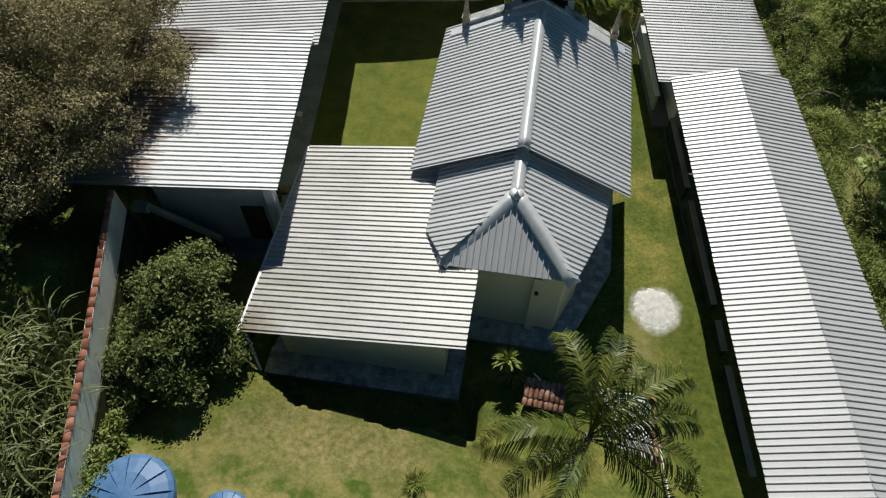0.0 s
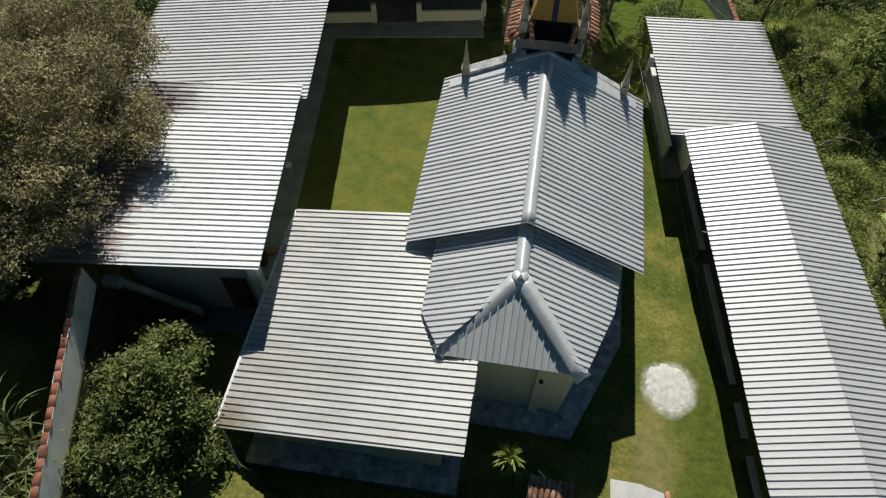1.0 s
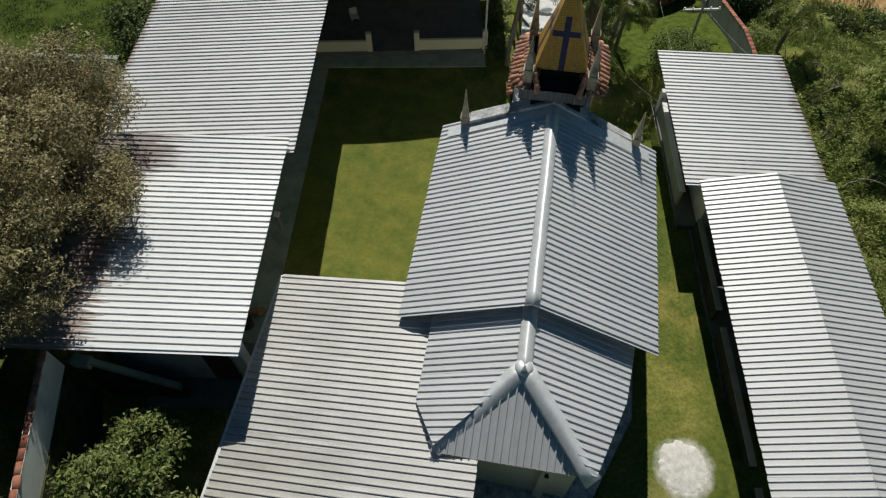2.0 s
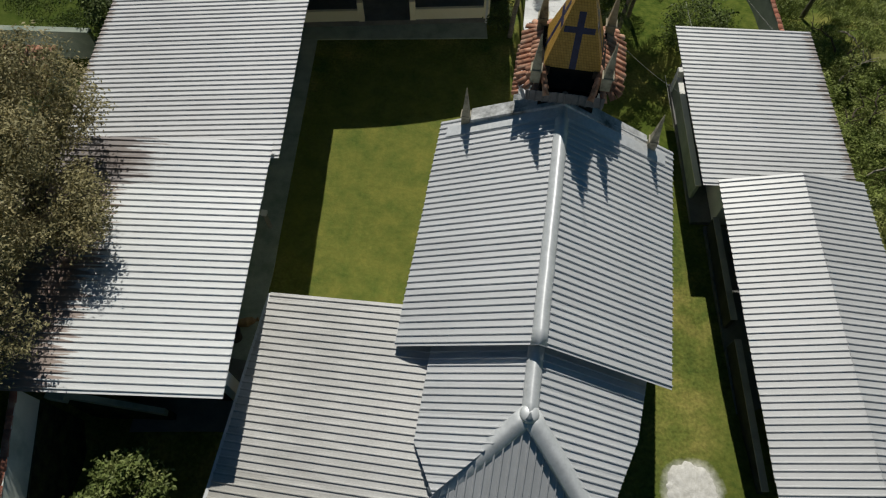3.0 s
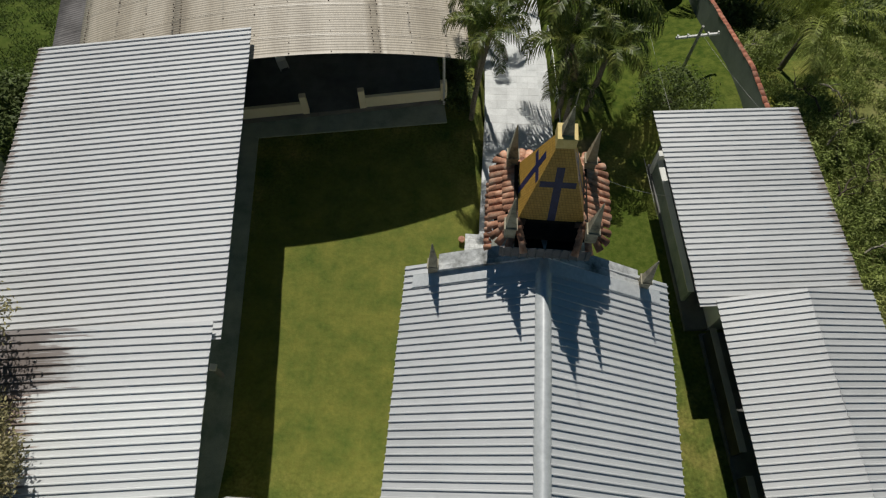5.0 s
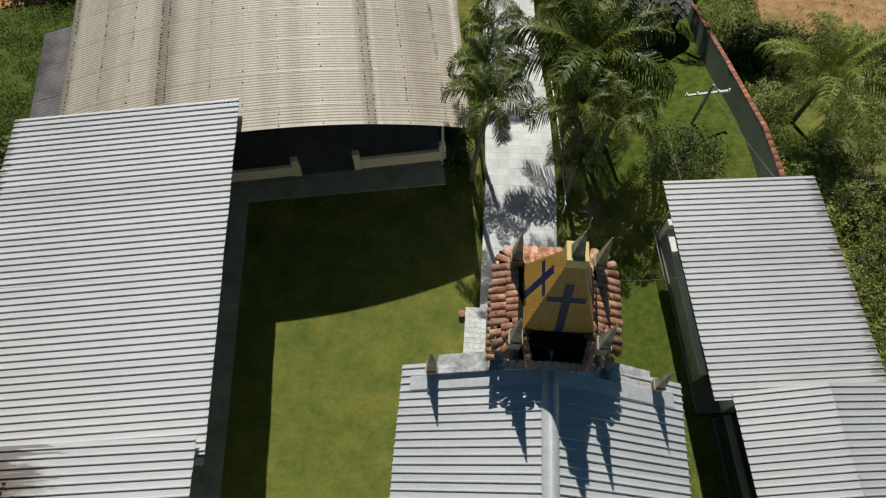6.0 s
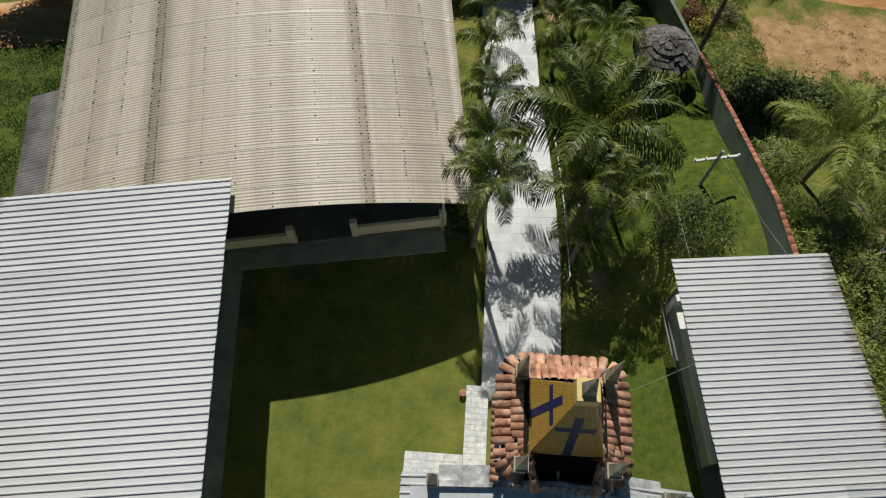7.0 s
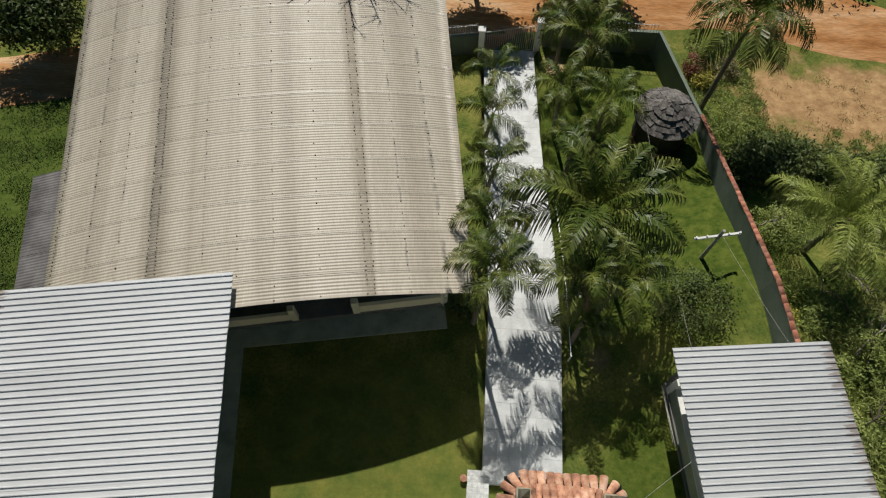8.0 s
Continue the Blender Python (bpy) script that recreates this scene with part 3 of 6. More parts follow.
part("spire", solid([(p * a, q * a, 7.93) for p, q in ring], [(p * b2, q * b2, zt) for p, q in ring]), GOLD, tower, "yellow mosaic spire")
part("spire_block", box(-0.25, 0.25, -0.25, 0.25, zt - 0.02, zt + 0.36, 0.012), YELLOW, tower)
part("spire_tip", solid([(p * 0.15, q * 0.15, zt + 0.355) for p, q in ring], [(p * 0.01, q * 0.01, zt + 1.30) for p, q in ring]), STONE, tower)
part("lightning_rod", tube(bmesh.new(), [(0, 0, zt + 1.4), (0, 0, zt + 1.9)], 0.012, 6), STONE, tower, "thin metal rod on the spire")
for p, q in ring:
    pinnacle(tower, p * 1.1, q * 1.13 - 0.08, 7.62, 0.50, 1.38, 0.15)
SKX0, SKX1, SKY0, SKY1, SKZ = -1.61, 1.66, -1.52, 1.66, 7.35
part("skirt_base", solid([(SKX0 + 0.08, -1.2, SKZ - 0.03), (SKX1 - 0.08, -1.2, SKZ - 0.03), (SKX1 - 0.08, SKY1 - 0.08, SKZ - 0.03), (SKX0 + 0.08, SKY1 - 0.08, SKZ - 0.03)],
                         [(-0.85, -0.83, SKZ + 0.45), (0.85, -0.83, SKZ + 0.45), (0.85, 0.85, SKZ + 0.45), (-0.85, 0.85, SKZ + 0.45)]), SHADE_BLACK, tower)


def barrel_mesh(length, r0, r1, high=0.8):
    """A half-round clay tile lying along -y, wider at its lower end."""
    bm = bmesh.new()
    rows = []
    for y, r, th in ((0, r0, 0.0), (-length, r1, 0.0), (-length, r1 * 0.8, 0.0)):
        rows.append([bm.verts.new((r * math.cos(k * math.pi / 6), y, r * math.sin(k * math.pi / 6) * high)) for k in range(7)])
    for q, w in zip(rows, rows[1:]):
        for k in range(6):
            bm.faces.new((q[k], q[k + 1], w[k + 1], w[k]))
    me = bpy.data.meshes.new("clay_tile")
    bmesh.ops.recalc_face_normals(bm, faces=bm.faces)
    bm.to_mesh(me)
    bm.free()
    for f in me.polygons:
        f.use_smooth = True
    return me


BARREL = barrel_mesh(0.46, 0.085, 0.115, 1.0)


def tile_slope(parent, a, b, c, d, across, limit=9):
    """Barrel tiles on the slope whose eave runs a to b and whose top edge runs d to c."""
    a, b, c, d = (Vector(v) for v in (a, b, c, d))
    n = across
    for i in range(n):
        k = (i + 0.5) / n
        lo, hi = a.lerp(b, k), d.lerp(c, k)
        up = hi - lo
        rows = min(limit, max(1, math.ceil(up.length / 0.4)))
        for j in range(rows):
            top = lo + up.normalized() * min(up.length, (j + 1) * 0.4)
            m = plane_matrix(top, (b - a), -up)
            if m.col[2].z < 0:
                m = m @ Matrix.Diagonal((-1, 1, -1, 1))
            kk = min(1.0, (j + 0.5) * 0.4 / up.length)
            wide = ((b - a).length * (1 - kk) + (c - d).length * kk) / n
            part_of("clay_tile", BARREL, CLAY, parent, m=m @ pose(0, random.uniform(-0.015, 0.015), 0.02 + 0.012 * (j % 2), random.uniform(-2, 2), 0, random.uniform(-2.5, 2.5)) @ Matrix.Diagonal((max(0.3, min(1.15, wide / 0.215)), 1, max(0.6, min(1.0, wide / 0.18)), 1)))


skirt = new("tile_skirt")
skirt.parent = tower
zt2 = SKZ + 0.48


def bend(x0, x1, y0, y1, r, s_):
    """Place and outward way at s_ (0 to 1) along three sides of a rectangle with rounded corners, from its south-west round by north to its south-east."""
    q = math.pi * r / 2
    legs = [("arc", x0 + r, y0 + r, 270), ("line", x0, y0 + r, y1 - r), ("arc", x0 + r, y1 - r, 180), ("line", y1, x0 + r, x1 - r), ("arc", x1 - r, y1 - r, 90), ("line", x1, y1 - r, y0 + r), ("arc", x1 - r, y0 + r, 0)]
    size = [q if l[0] == "arc" else abs(l[3] - l[2]) for l in legs]
    d = s_ * sum(size)
    for n, (leg, ln_) in enumerate(zip(legs, size)):
        if d <= ln_ or n == 6:
            k = min(1, d / ln_)
            if leg[0] == "arc":
                w = radians(leg[3] - 90 * k)
                return Vector((leg[1] + r * math.cos(w), leg[2] + r * math.sin(w), 0))
            v = leg[2] + (leg[3] - leg[2]) * k
            return Vector((v, leg[1], 0)) if n == 3 else Vector((leg[1], v, 0))
        d -= ln_


COLUMNS = 38
for i in range(COLUMNS):
    k = (i + 0.5) / COLUMNS
    lo = bend(SKX0, SKX1, SKY0, SKY1, 0.62, k) + Vector((0, 0, SKZ))
    hi = bend(SKX0 + 0.78, SKX1 - 0.76, SKY0 + 0.78, SKY1 - 0.72, 0.10, k) + Vector((0, 0, zt2))
    nx = bend(SKX0, SKX1, SKY0, SKY1, 0.62, min(1, k + 0.008)) - bend(SKX0, SKX1, SKY0, SKY1, 0.62, k - 0.008)
    flat = Vector((-nx.y, nx.x, 0)).normalized() * (Vector((hi.x - lo.x, hi.y - lo.y, 0)).length)
    way = Vector((hi.x - lo.x, hi.y - lo.y, 0)).lerp(flat if flat.dot(hi - lo) > 0 else -flat, 0.5)
    up = Vector((way.x, way.y, zt2 - SKZ))
    rows = 3 if up.length > 1.05 else 2
    for j in range(rows):
        top = lo + up * min(1.0, (j + 1.0) / rows)
        m = plane_matrix(top, nx, -up)
        if m.col[2].z < 0:
            m = m @ Matrix.Diagonal((-1, 1, -1, 1))
        kk = j / rows
        wide = (10.0 / COLUMNS) * (1 - kk) + (5.4 / COLUMNS) * kk if (k < 0.09 or 0.33 < k < 0.43 or 0.57 < k < 0.67 or k > 0.91) else 10.0 / COLUMNS
        part_of("clay_tile", BARREL, CLAY, skirt, m=m @ pose(0, random.uniform(-0.02, 0.02), 0.025 * j + 0.02, random.uniform(-2, 2), 0, random.uniform(-2, 2)) @ Matrix.Diagonal((wide * 0.86 / 0.215, max(0.8, min(1.2, up.length / rows / 0.4)), 0.75, 1)))


# tiles running down beside the belfry's open front
for sx in (-1, 1):
    for j in range(4):
        m = plane_matrix(Vector((sx * (0.93 - 0.05 * j), -0.88 - 0.19 * j, 7.95 - 0.09 * j)), (sx, -0.35, 0), (-0.1 * sx, -0.3, -0.22))
        if m.col[2].z < 0:
            m = m @ Matrix.Diagonal((-1, 1, -1, 1))
        part_of("clay_tile", BARREL, CLAY, skirt, m=m @ pose(0, 0, 0.02 * (j % 2), 0, 0, random.uniform(-6, 6)) @ Matrix.Diagonal((0.95, 0.75, 0.9, 1)))

# a lower course of redder tiles under the west side of the skirt
for j in range(12):
    m = plane_matrix(Vector((SKX0 + 0.06, SKY0 + 0.05 + j * 0.185, SKZ - 0.10)), (0, 1, 0), (-0.4, 0, -0.2))
    if m.col[2].z < 0:
        m = m @ Matrix.Diagonal((-1, 1, -1, 1))
    part_of("clay_tile", BARREL, CLAY_RED, skirt, m=m @ pose(0, random.uniform(-0.01, 0.01), 0, 0, 0, random.uniform(-2, 2)) @ Matrix.Diagonal((0.82, 0.5, 0.8, 1)))


def spire_cross(face):
    """A flat blue cross on one face of the spire, laid 8 mm proud."""
    lean = math.atan2(a - b2, zt - 7.93)
    h = math.hypot(a - b2, zt - 7.93)
    bm = bmesh.new()
    add_box(bm, -0.105, 0.105, -0.004, 0.03, 0.0, 0.74 * h)
    add_box(bm, -0.47, 0.47, -0.0045, 0.0295, 0.47 * h, 0.47 * h + 0.2)
    bmesh.ops.transform(bm, matrix=Matrix.Rotation(radians(90 * face), 4, "Z") @ Matrix.Translation((0, -a, 7.93)) @ Matrix.Rotation(-lean, 4, "X"), verts=bm.verts)
    part("cross", bm, NAVY, tower, "dark blue mosaic cross")


for f in range(4):
    spire_cross(f)

# ---- annex against the church ----
annex = thing("annex", pose(-4.5, 13.5, 0), "low annex with a pale ribbed steel roof", "annex")
part("wall", box(-2.95, 3.0, -3.15, 4.2, 0.3, 3.9), CREAM, annex)
aroof = new("roof")
aroof.parent = annex
roof_plane(aroof, Vector((3.8, -3.97, 5.08)), (0, 1, 0), (-7.6, 0, -1.16), 2.95, math.hypot(7.6, 1.16), ZINC_ANNEX)
roof_plane(aroof, Vector((2.6, -1.02, 4.897)), (0, 1, 0), (-6.4, 0, -0.977), 5.6, math.hypot(6.4, 0.977), ZINC_ANNEX)
part("slab", box(-3.55, 3.6, -3.1, 4.5, 0.2, 0.9), PAVER, annex)

# ---- the long wing west of the lawn ----
LX, LY = -8.0, 14.0
wing = thing("west_wing", yard(LX, LY), "long wing with a bright white ribbed steel roof", "building")
wroof = new("roof")
wroof.parent = wing
roof_plane(wroof, Vector((0.05, 0, 6.0)), (0, 1, 0), (-8.2, 0, 0.02), 6.75, 8.3, ZINC_BRIGHT)
roof_plane(wroof, Vector((0.05, 6.75, 6.0)), (0, 1, 0), (-8.2, 0, 0.02), 1.85, 8.3, ZINC_MID)
roof_plane(wroof, Vector((0.22, 8.147, 5.72)), (0, 1, 0), (-8.0, 0, -0.6), 11.903, 8.0, ZINC_OLD)
part("wall", box(-7.5, -2.6, 2.6, 19.6, -0.3, 4.85), WHITE, wing)


# ---- curved-roof hall at the north end of the lawn ----
HALL_TURN = 11.2
hall = thing("curved_roof_hall", Matrix.Translation((-2.26, 34.48, 0)) @ Matrix.Rotation(radians(HALL_TURN), 4, "Z"), "open-fronted hall with a curved beige corrugated roof", "building")
HW, HTOP, HEDGE, FLARE = 15.12, 5.27, 4.1, 0.058
SAG = HTOP - HEDGE
RAD = ((HW / 2) ** 2 + SAG ** 2) / (2 * SAG)


def arch(x):
    """Height of the roof's arch at x, and its lean there."""
    q = math.asin((x + HW / 2) / RAD)
    return HTOP - RAD + RAD * math.cos(q), q


def curved_sheet(east, west, width, waves=13, segs=9):
    """A corrugated sheet bent to the arch; east gives the x of its east end at y from 0 to width. Its south edge laps over the sheet before it."""
    n = waves * 8
    verts, faces = [], []
    for side in (0, 1):
        for i in range(segs + 1):
            for k in range(-6, n + 1):
                y = width * k / n
                x = east(y) + (west - east(y)) * i / segs
                z, q = arch(x)
                o = 0.0075 * math.cos(k * math.tau / 8) if k > 2 else 0.0055 - 0.0001 * k
                o -= 0.005 * side
                verts.append((x + math.sin(q) * o, y, z + math.cos(q) * o))
    n += 6
    row, lay = n + 1, (segs + 1) * (n + 1)
    for i in range(segs):
        for k in range(n):
            faces.append((i * row + k, i * row + k + 1, (i + 1) * row + k + 1, (i + 1) * row + k))
    for i in (0, segs):
        for k in range(n):
            faces.append((i * row + k, i * row + k + 1, lay + i * row + k + 1, lay + i * row + k))
    for k in (0, n):
        for i in range(segs):
            faces.append((i * row + k, (i + 1) * row + k, lay + (i + 1) * row + k, lay + i * row + k))
    me = bpy.data.meshes.new("corrugated_sheet")
    me.from_pydata(verts, [], faces)
    for f in me.polygons:
        f.use_smooth = f.index < segs * n
    return me


hroof = new("roof")
hroof.parent = hall
RUN = 1.57
full_mid, full_west = curved_sheet(lambda y: -3.42, -11.12, RUN, segs=12), curved_sheet(lambda y: -10.92, -HW, RUN, segs=8)
start = 0.0
for i in range(11):
    run = 0.9 if i == 0 else RUN
    waves = 7 if i == 0 else 13
    lift = random.uniform(0, 0.002)
    part_of("corrugated_sheet", full_mid if i else curved_sheet(lambda y: -3.42, -11.12, run, waves, 12), FIBRE, hroof, m=pose(0, start, 0.008 + lift))
    part_of("corrugated_sheet", full_west if i else curved_sheet(lambda y: -10.92, -HW, run, waves, 8), FIBRE, hroof, m=pose(0, start, lift))
    part_of("corrugated_sheet", curved_sheet(lambda y: FLARE * (y + start), -3.6, run, waves, 8), FIBRE, hroof, m=pose(0, start, lift))
    start += run
HD = start
BOLT = mat("rusty_steel", [(0.17, 0.135, 0.105), (0.27, 0.22, 0.18)], 6, 0.8, 0.2)
bolts = bmesh.new()
for x, every, keep in ((-0.85, 0.52, 0.5), (-2.2, 0.52, 0.6), (-3.40, 0.174, 0.6), (-3.66, 0.174, 0.6), (-5.2, 0.52, 0.75), (-6.75, 0.52, 0.6), (-8.0, 0.52, 0.45), (-9.2, 0.52, 0.45), (-10.86, 0.174, 0.8), (-11.16, 0.174, 0.8), (-12.3, 0.52, 0.6), (-13.5, 0.52, 0.6), (-14.9, 0.174, 0.6)):
    for i in range(int(HD / every)):
        if random.random() < keep:
            y, w = i * every + random.uniform(-0.012, 0.012), random.uniform(0.012, 0.028)
            xx = x + random.uniform(-0.02, 0.02)
            z, q = arch(xx)
            add_box(bolts, xx - w, xx + w, y - 0.012, y + 0.012, z, z + 0.038)
tagged(part("roof_bolt", bolts, BOLT, hall, "dark rusty roof bolts"), kind="stuff")
low = new("lean_to_roof")
low.parent = hall
for i in range(5):
    lo_me = curved_sheet(lambda y: 0.0, -1.5, 1.72, 14, 2)
    for v in lo_me.vertices:
        z, q = arch(v.co.x)
        v.co.z = v.co.z - z - 0.22 * -v.co.x
    part_of("corrugated_sheet", lo_me, FIBRE_DARK, low, m=pose(-14.95, -1.5 + i * 1.72, 3.98 + 0.003 * (i % 2)))
part("floor_slab", box(-14.4, -0.9, 1.1, HD - 0.5, -5.2, 0.40), DARK_CONCRETE, hall, "dark grey concrete floor")
part("apron", solid([(-10.9, 0.36, -0.6), (-0.88, 0.12, -0.6), (-0.88, 1.1, -0.6), (-10.9, 1.1, -0.6)], [(-10.9, 0.36, 0.07), (-0.88, 0.12, 0.07), (-0.88, 1.1, 0.12), (-10.9, 1.1, 0.12)]), MOSSY, hall, "worn concrete apron in front of the parapets")
part("back_wall", box(-14.3, -0.95, 6.2, HD - 0.6, 0.1, 4.05), WHITE, hall)
part("end_wall", box(-14.3, -14.05, 1.2, 6.2, 0.1, 3.9), WHITE, hall)
for x0, x1, y in ((-9.8, -6.98, 1.12), (-4.48, -0.9, 1.12)):
    part("parapet", box(x0, x1, y, y + 0.16, 0.38, 1.02, 0.01), CREAM, hall, "low cream parapet wall")
    for px in (x0, x1):
        if px > -9:
            part("parapet_post", box(px - 0.14, px + 0.14, y - 0.04, y + 0.2, 0.38, 1.5, 0.012), CREAM, hall)
for px, py in ((-0.9, 1.1), (-14.2, 1.1), (-0.98, 6.0)):
    bm = bmesh.new()
    tube(bm, [(px, py, 0.1), (px, py, 4.05)], 0.06)
    part("roof_post", bm, ZINC_DARK, hall)
part("roof_beam", box(-13.9, -1.2, 2.4, 2.52, 3.86, 4.02), WOOD, hall)

# ---- east wings, both with a low front wall under the eaves ----
east = thing("east_wing", yard(6.46, 25.43), "long narrow wing with a gabled ribbed steel roof", "building")
eroof = new("roof")
eroof.parent = east
roof_plane(eroof, Vector((2.8, -27, 3.83)), (0, 1, 0), (-2.8, 0, -0.6), 27, 2.86, ZINC_WING)
roof_plane(eroof, Vector((2.8, 0, 3.83)), (0, -1, 0), (2.4, 0, -0.5), 27, 2.5, ZINC_WING)
part("wall", box(1.5, 4.9, -26.8, -0.2, -1.2, 3.15), WHITE, east)
part("floor_slab", box(0.5, 1.5, -26.8, -0.2, -0.8, 0.2), DARK_CONCRETE, east)
for y0, y1 in ((-4.65, -0.3), (-10.6, -5.4), (-12.6, -11.3), (-18.5, -13.2), (-26.5, -19.4)):
    part("front_wall", box(0.56, 0.72, y0, y1, 0.0, 1.02, 0.01), DARK_WALL, east, "low near-black front wall")
    part("wall_cap", box(0.53, 0.77, y0, y1, 1.02, 1.07, 0.008), CONCRETE, east)
shed = thing("east_shed", yard(4.92, 33.17), "low shed with a flat ribbed steel roof", "building")
sroof = new("roof")
sroof.parent = shed
roof_plane(sroof, Vector((0, -8.1, 3.2)), (0, 1, 0), (5.75, 0, -0.15), 8.1, 5.75, ZINC_SHED)
part("wall", box(1.4, 5.3, -7.9, -0.3, -2.8, 3.0), WHITE, shed)
part("side_wall", box(0.78, 1.4, -0.5, -0.32, -1.2, 2.95), DARK_CONCRETE, shed)
part("front_wall", box(0.62, 0.76, -6.75, -0.75, -0.6, 1.10, 0.01), MOSSY, shed, "mossy grey front wall")
part("wall_cap", box(0.58, 0.82, -6.75, -0.75, 1.10, 1.16, 0.008), WHITE, shed)
part("end_post", box(0.56, 0.84, -0.98, -0.7, -0.6, 1.5, 0.012), WHITE, shed)
part("floor_slab", box(0.55, 1.4, -7.9, -0.5, -0.8, 0.2), DARK_CONCRETE, shed)
mesh_panel = thing("wire_panel", yard(4.92, 33.17) @ pose(0.52, -2.9, 0.0, 0, -22), "rusty grey wire mesh panel leaning on the shed's front wall", "wire panel")
for j in range(15):
    part("upright_wire", tube(bmesh.new(), [(0, j * 0.15, 0.0), (0, j * 0.15, 1.15)], 0.010, 4), CONCRETE, mesh_panel)
for j in range(9):
    part("cross_wire", tube(bmesh.new(), [(0.008, 0, 0.02 + j * 0.14), (0.008, 2.1, 0.02 + j * 0.14)], 0.010, 4), CONCRETE, mesh_panel)

# ---- ground sheet ----
def ground_material():
    """Lawn, dry patches, rough weedy soil and bare orange earth, parted by place with ragged edges."""
    m = mat("lawn", [(0.062, 0.098, 0.022), (0.126, 0.143, 0.033), (0.23, 0.205, 0.060)], 0.6, 0.95, 0, 0.8, 9, spec=0.04, fine=0.7)
    nt = m.node_tree
    nd, ln = nt.nodes, nt.links
    b = nd["Principled BSDF"]
    base = b.inputs["Base Color"].links[0].from_socket
    geo = nd.new("ShaderNodeNewGeometry")
    wob = nd.new("ShaderNodeTexNoise")
    wob.inputs["Scale"].default_value, wob.inputs["Detail"].default_value, wob.inputs["Roughness"].default_value = 0.45, 6, 0.7
    ln.new(geo.outputs["Position"], wob.inputs["Vector"])

    def spot(centre, stretch, r0, r1, wild):
        """1 inside an oval round centre, 0 outside, with a ragged edge."""
        sub = nd.new("ShaderNodeVectorMath")
        sub.operation = "SUBTRACT"
        sub.inputs[1].default_value = centre
        ln.new(geo.outputs["Position"], sub.inputs[0])
        mul = nd.new("ShaderNodeVectorMath")
        mul.operation = "MULTIPLY"
        mul.inputs[1].default_value = stretch
        ln.new(sub.outputs[0], mul.inputs[0])
        le = nd.new("ShaderNodeVectorMath")
        le.operation = "LENGTH"
        ln.new(mul.outputs[0], le.inputs[0])
        ad = nd.new("ShaderNodeMath")
        ad.operation = "MULTIPLY_ADD"
        ln.new(wob.outputs["Fac"], ad.inputs[0])
        ad.inputs[1].default_value = wild
        ln.new(le.outputs["Value"], ad.inputs[2])
        mr = nd.new("ShaderNodeMapRange")
        mr.inputs["From Min"].default_value, mr.inputs["From Max"].default_value = r0 + wild / 2, r1 + wild / 2
        mr.inputs["To Min"].default_value, mr.inputs["To Max"].default_value = 1, 0
        ln.new(ad.outputs[0], mr.inputs["Value"])
        return mr.outputs["Result"]

    def lay(below, colors, fac, scale, spread=0.15):
        n = nd.new("ShaderNodeTexNoise")
        n.inputs["Scale"].default_value, n.inputs["Detail"].default_value, n.inputs["Roughness"].default_value = scale, 7, 0.7
        ln.new(geo.outputs["Position"], n.inputs["Vector"])
        r = nd.new("ShaderNodeValToRGB")
        r.color_ramp.elements[0].color, r.color_ramp.elements[1].color = (*colors[0], 1), (*colors[1], 1)
        r.color_ramp.elements[0].position, r.color_ramp.elements[1].position = 0.5 - spread, 0.5 + spread
        ln.new(n.outputs["Fac"], r.inputs["Fac"])
        x = nd.new("ShaderNodeMix")
        x.data_type = "RGBA"
        ln.new(fac, x.inputs["Factor"])
        ln.new(below, x.inputs[6])
        ln.new(r.outputs["Color"], x.inputs[7])
        return x.outputs[2]
    c = lay(base, ((0.066, 0.102, 0.018), (0.225, 0.20, 0.075)), spot((-4.0, 2.5, 0), (0.55, 1, 0), 2.5, 6.5, 7.0), 1.2, 0.09)
    c = lay(c, ((0.10, 0.115, 0.03), (0.27, 0.22, 0.10)), spot((-5.0, 6.6, 0), (0.35, 1, 0), 0.6, 1.4, 5.0), 4.5)
    c = lay(c, ((0.054, 0.082, 0.016), (0.122, 0.135, 0.028)), spot((7.7, 9.5, 0), (1.0, 0.13, 0), 0.6, 1.5, 1.3), 3.0)
    c = lay(c, ((0.050, 0.080, 0.012), (0.105, 0.130, 0.026)), spot((4.6, 28.6, 0), (0.7, 0.35, 0), 0.8, 1.5, 1.0), 3.0)
    c = lay(c, ((0.15, 0.155, 0.05), (0.24, 0.21, 0.09)), spot((5.6, 11.9, 0), (1.2, 0.4, 0), 0.4, 1.2, 1.6), 3.5)
    c = lay(c, ((0.038, 0.066, 0.010), (0.105, 0.130, 0.024)), spot((5.0, 43.5, 0), (0.9, 0.75, 0), 5.5, 8.0, 3.0), 2.4)
    c = lay(c, ((0.045, 0.072, 0.012), (0.085, 0.11, 0.024)), spot((-27.0, 38.0, 0), (0.8, 0.8, 0), 7.0, 9.0, 2.0), 1.6)
    c = lay(c, ((0.12, 0.14, 0.04), (0.25, 0.24, 0.10)), spot((23.0, 22.0, 0), (1, 0.36, 0), 8.5, 10.0, 1.5), 1.4)
    c = lay(c, ((0.26, 0.15, 0.07), (0.44, 0.28, 0.14)), spot((18.5, 50.8, 0), (0.62, 1.1, 0), 2.6, 4.6, 9.0), 1.6)
    c = lay(c, ((0.46, 0.45, 0.41), (0.66, 0.65, 0.61)), spot((6.28, 14.7, 0), (1, 0.9, 0), 0.72, 1.12, 0.8), 5.0)
    c = lay(c, ((0.16, 0.13, 0.06), (0.25, 0.21, 0.10)), spot((3.0, 33.6, 0), (1, 1, 0), 0.2, 0.6, 0.9), 3.0)
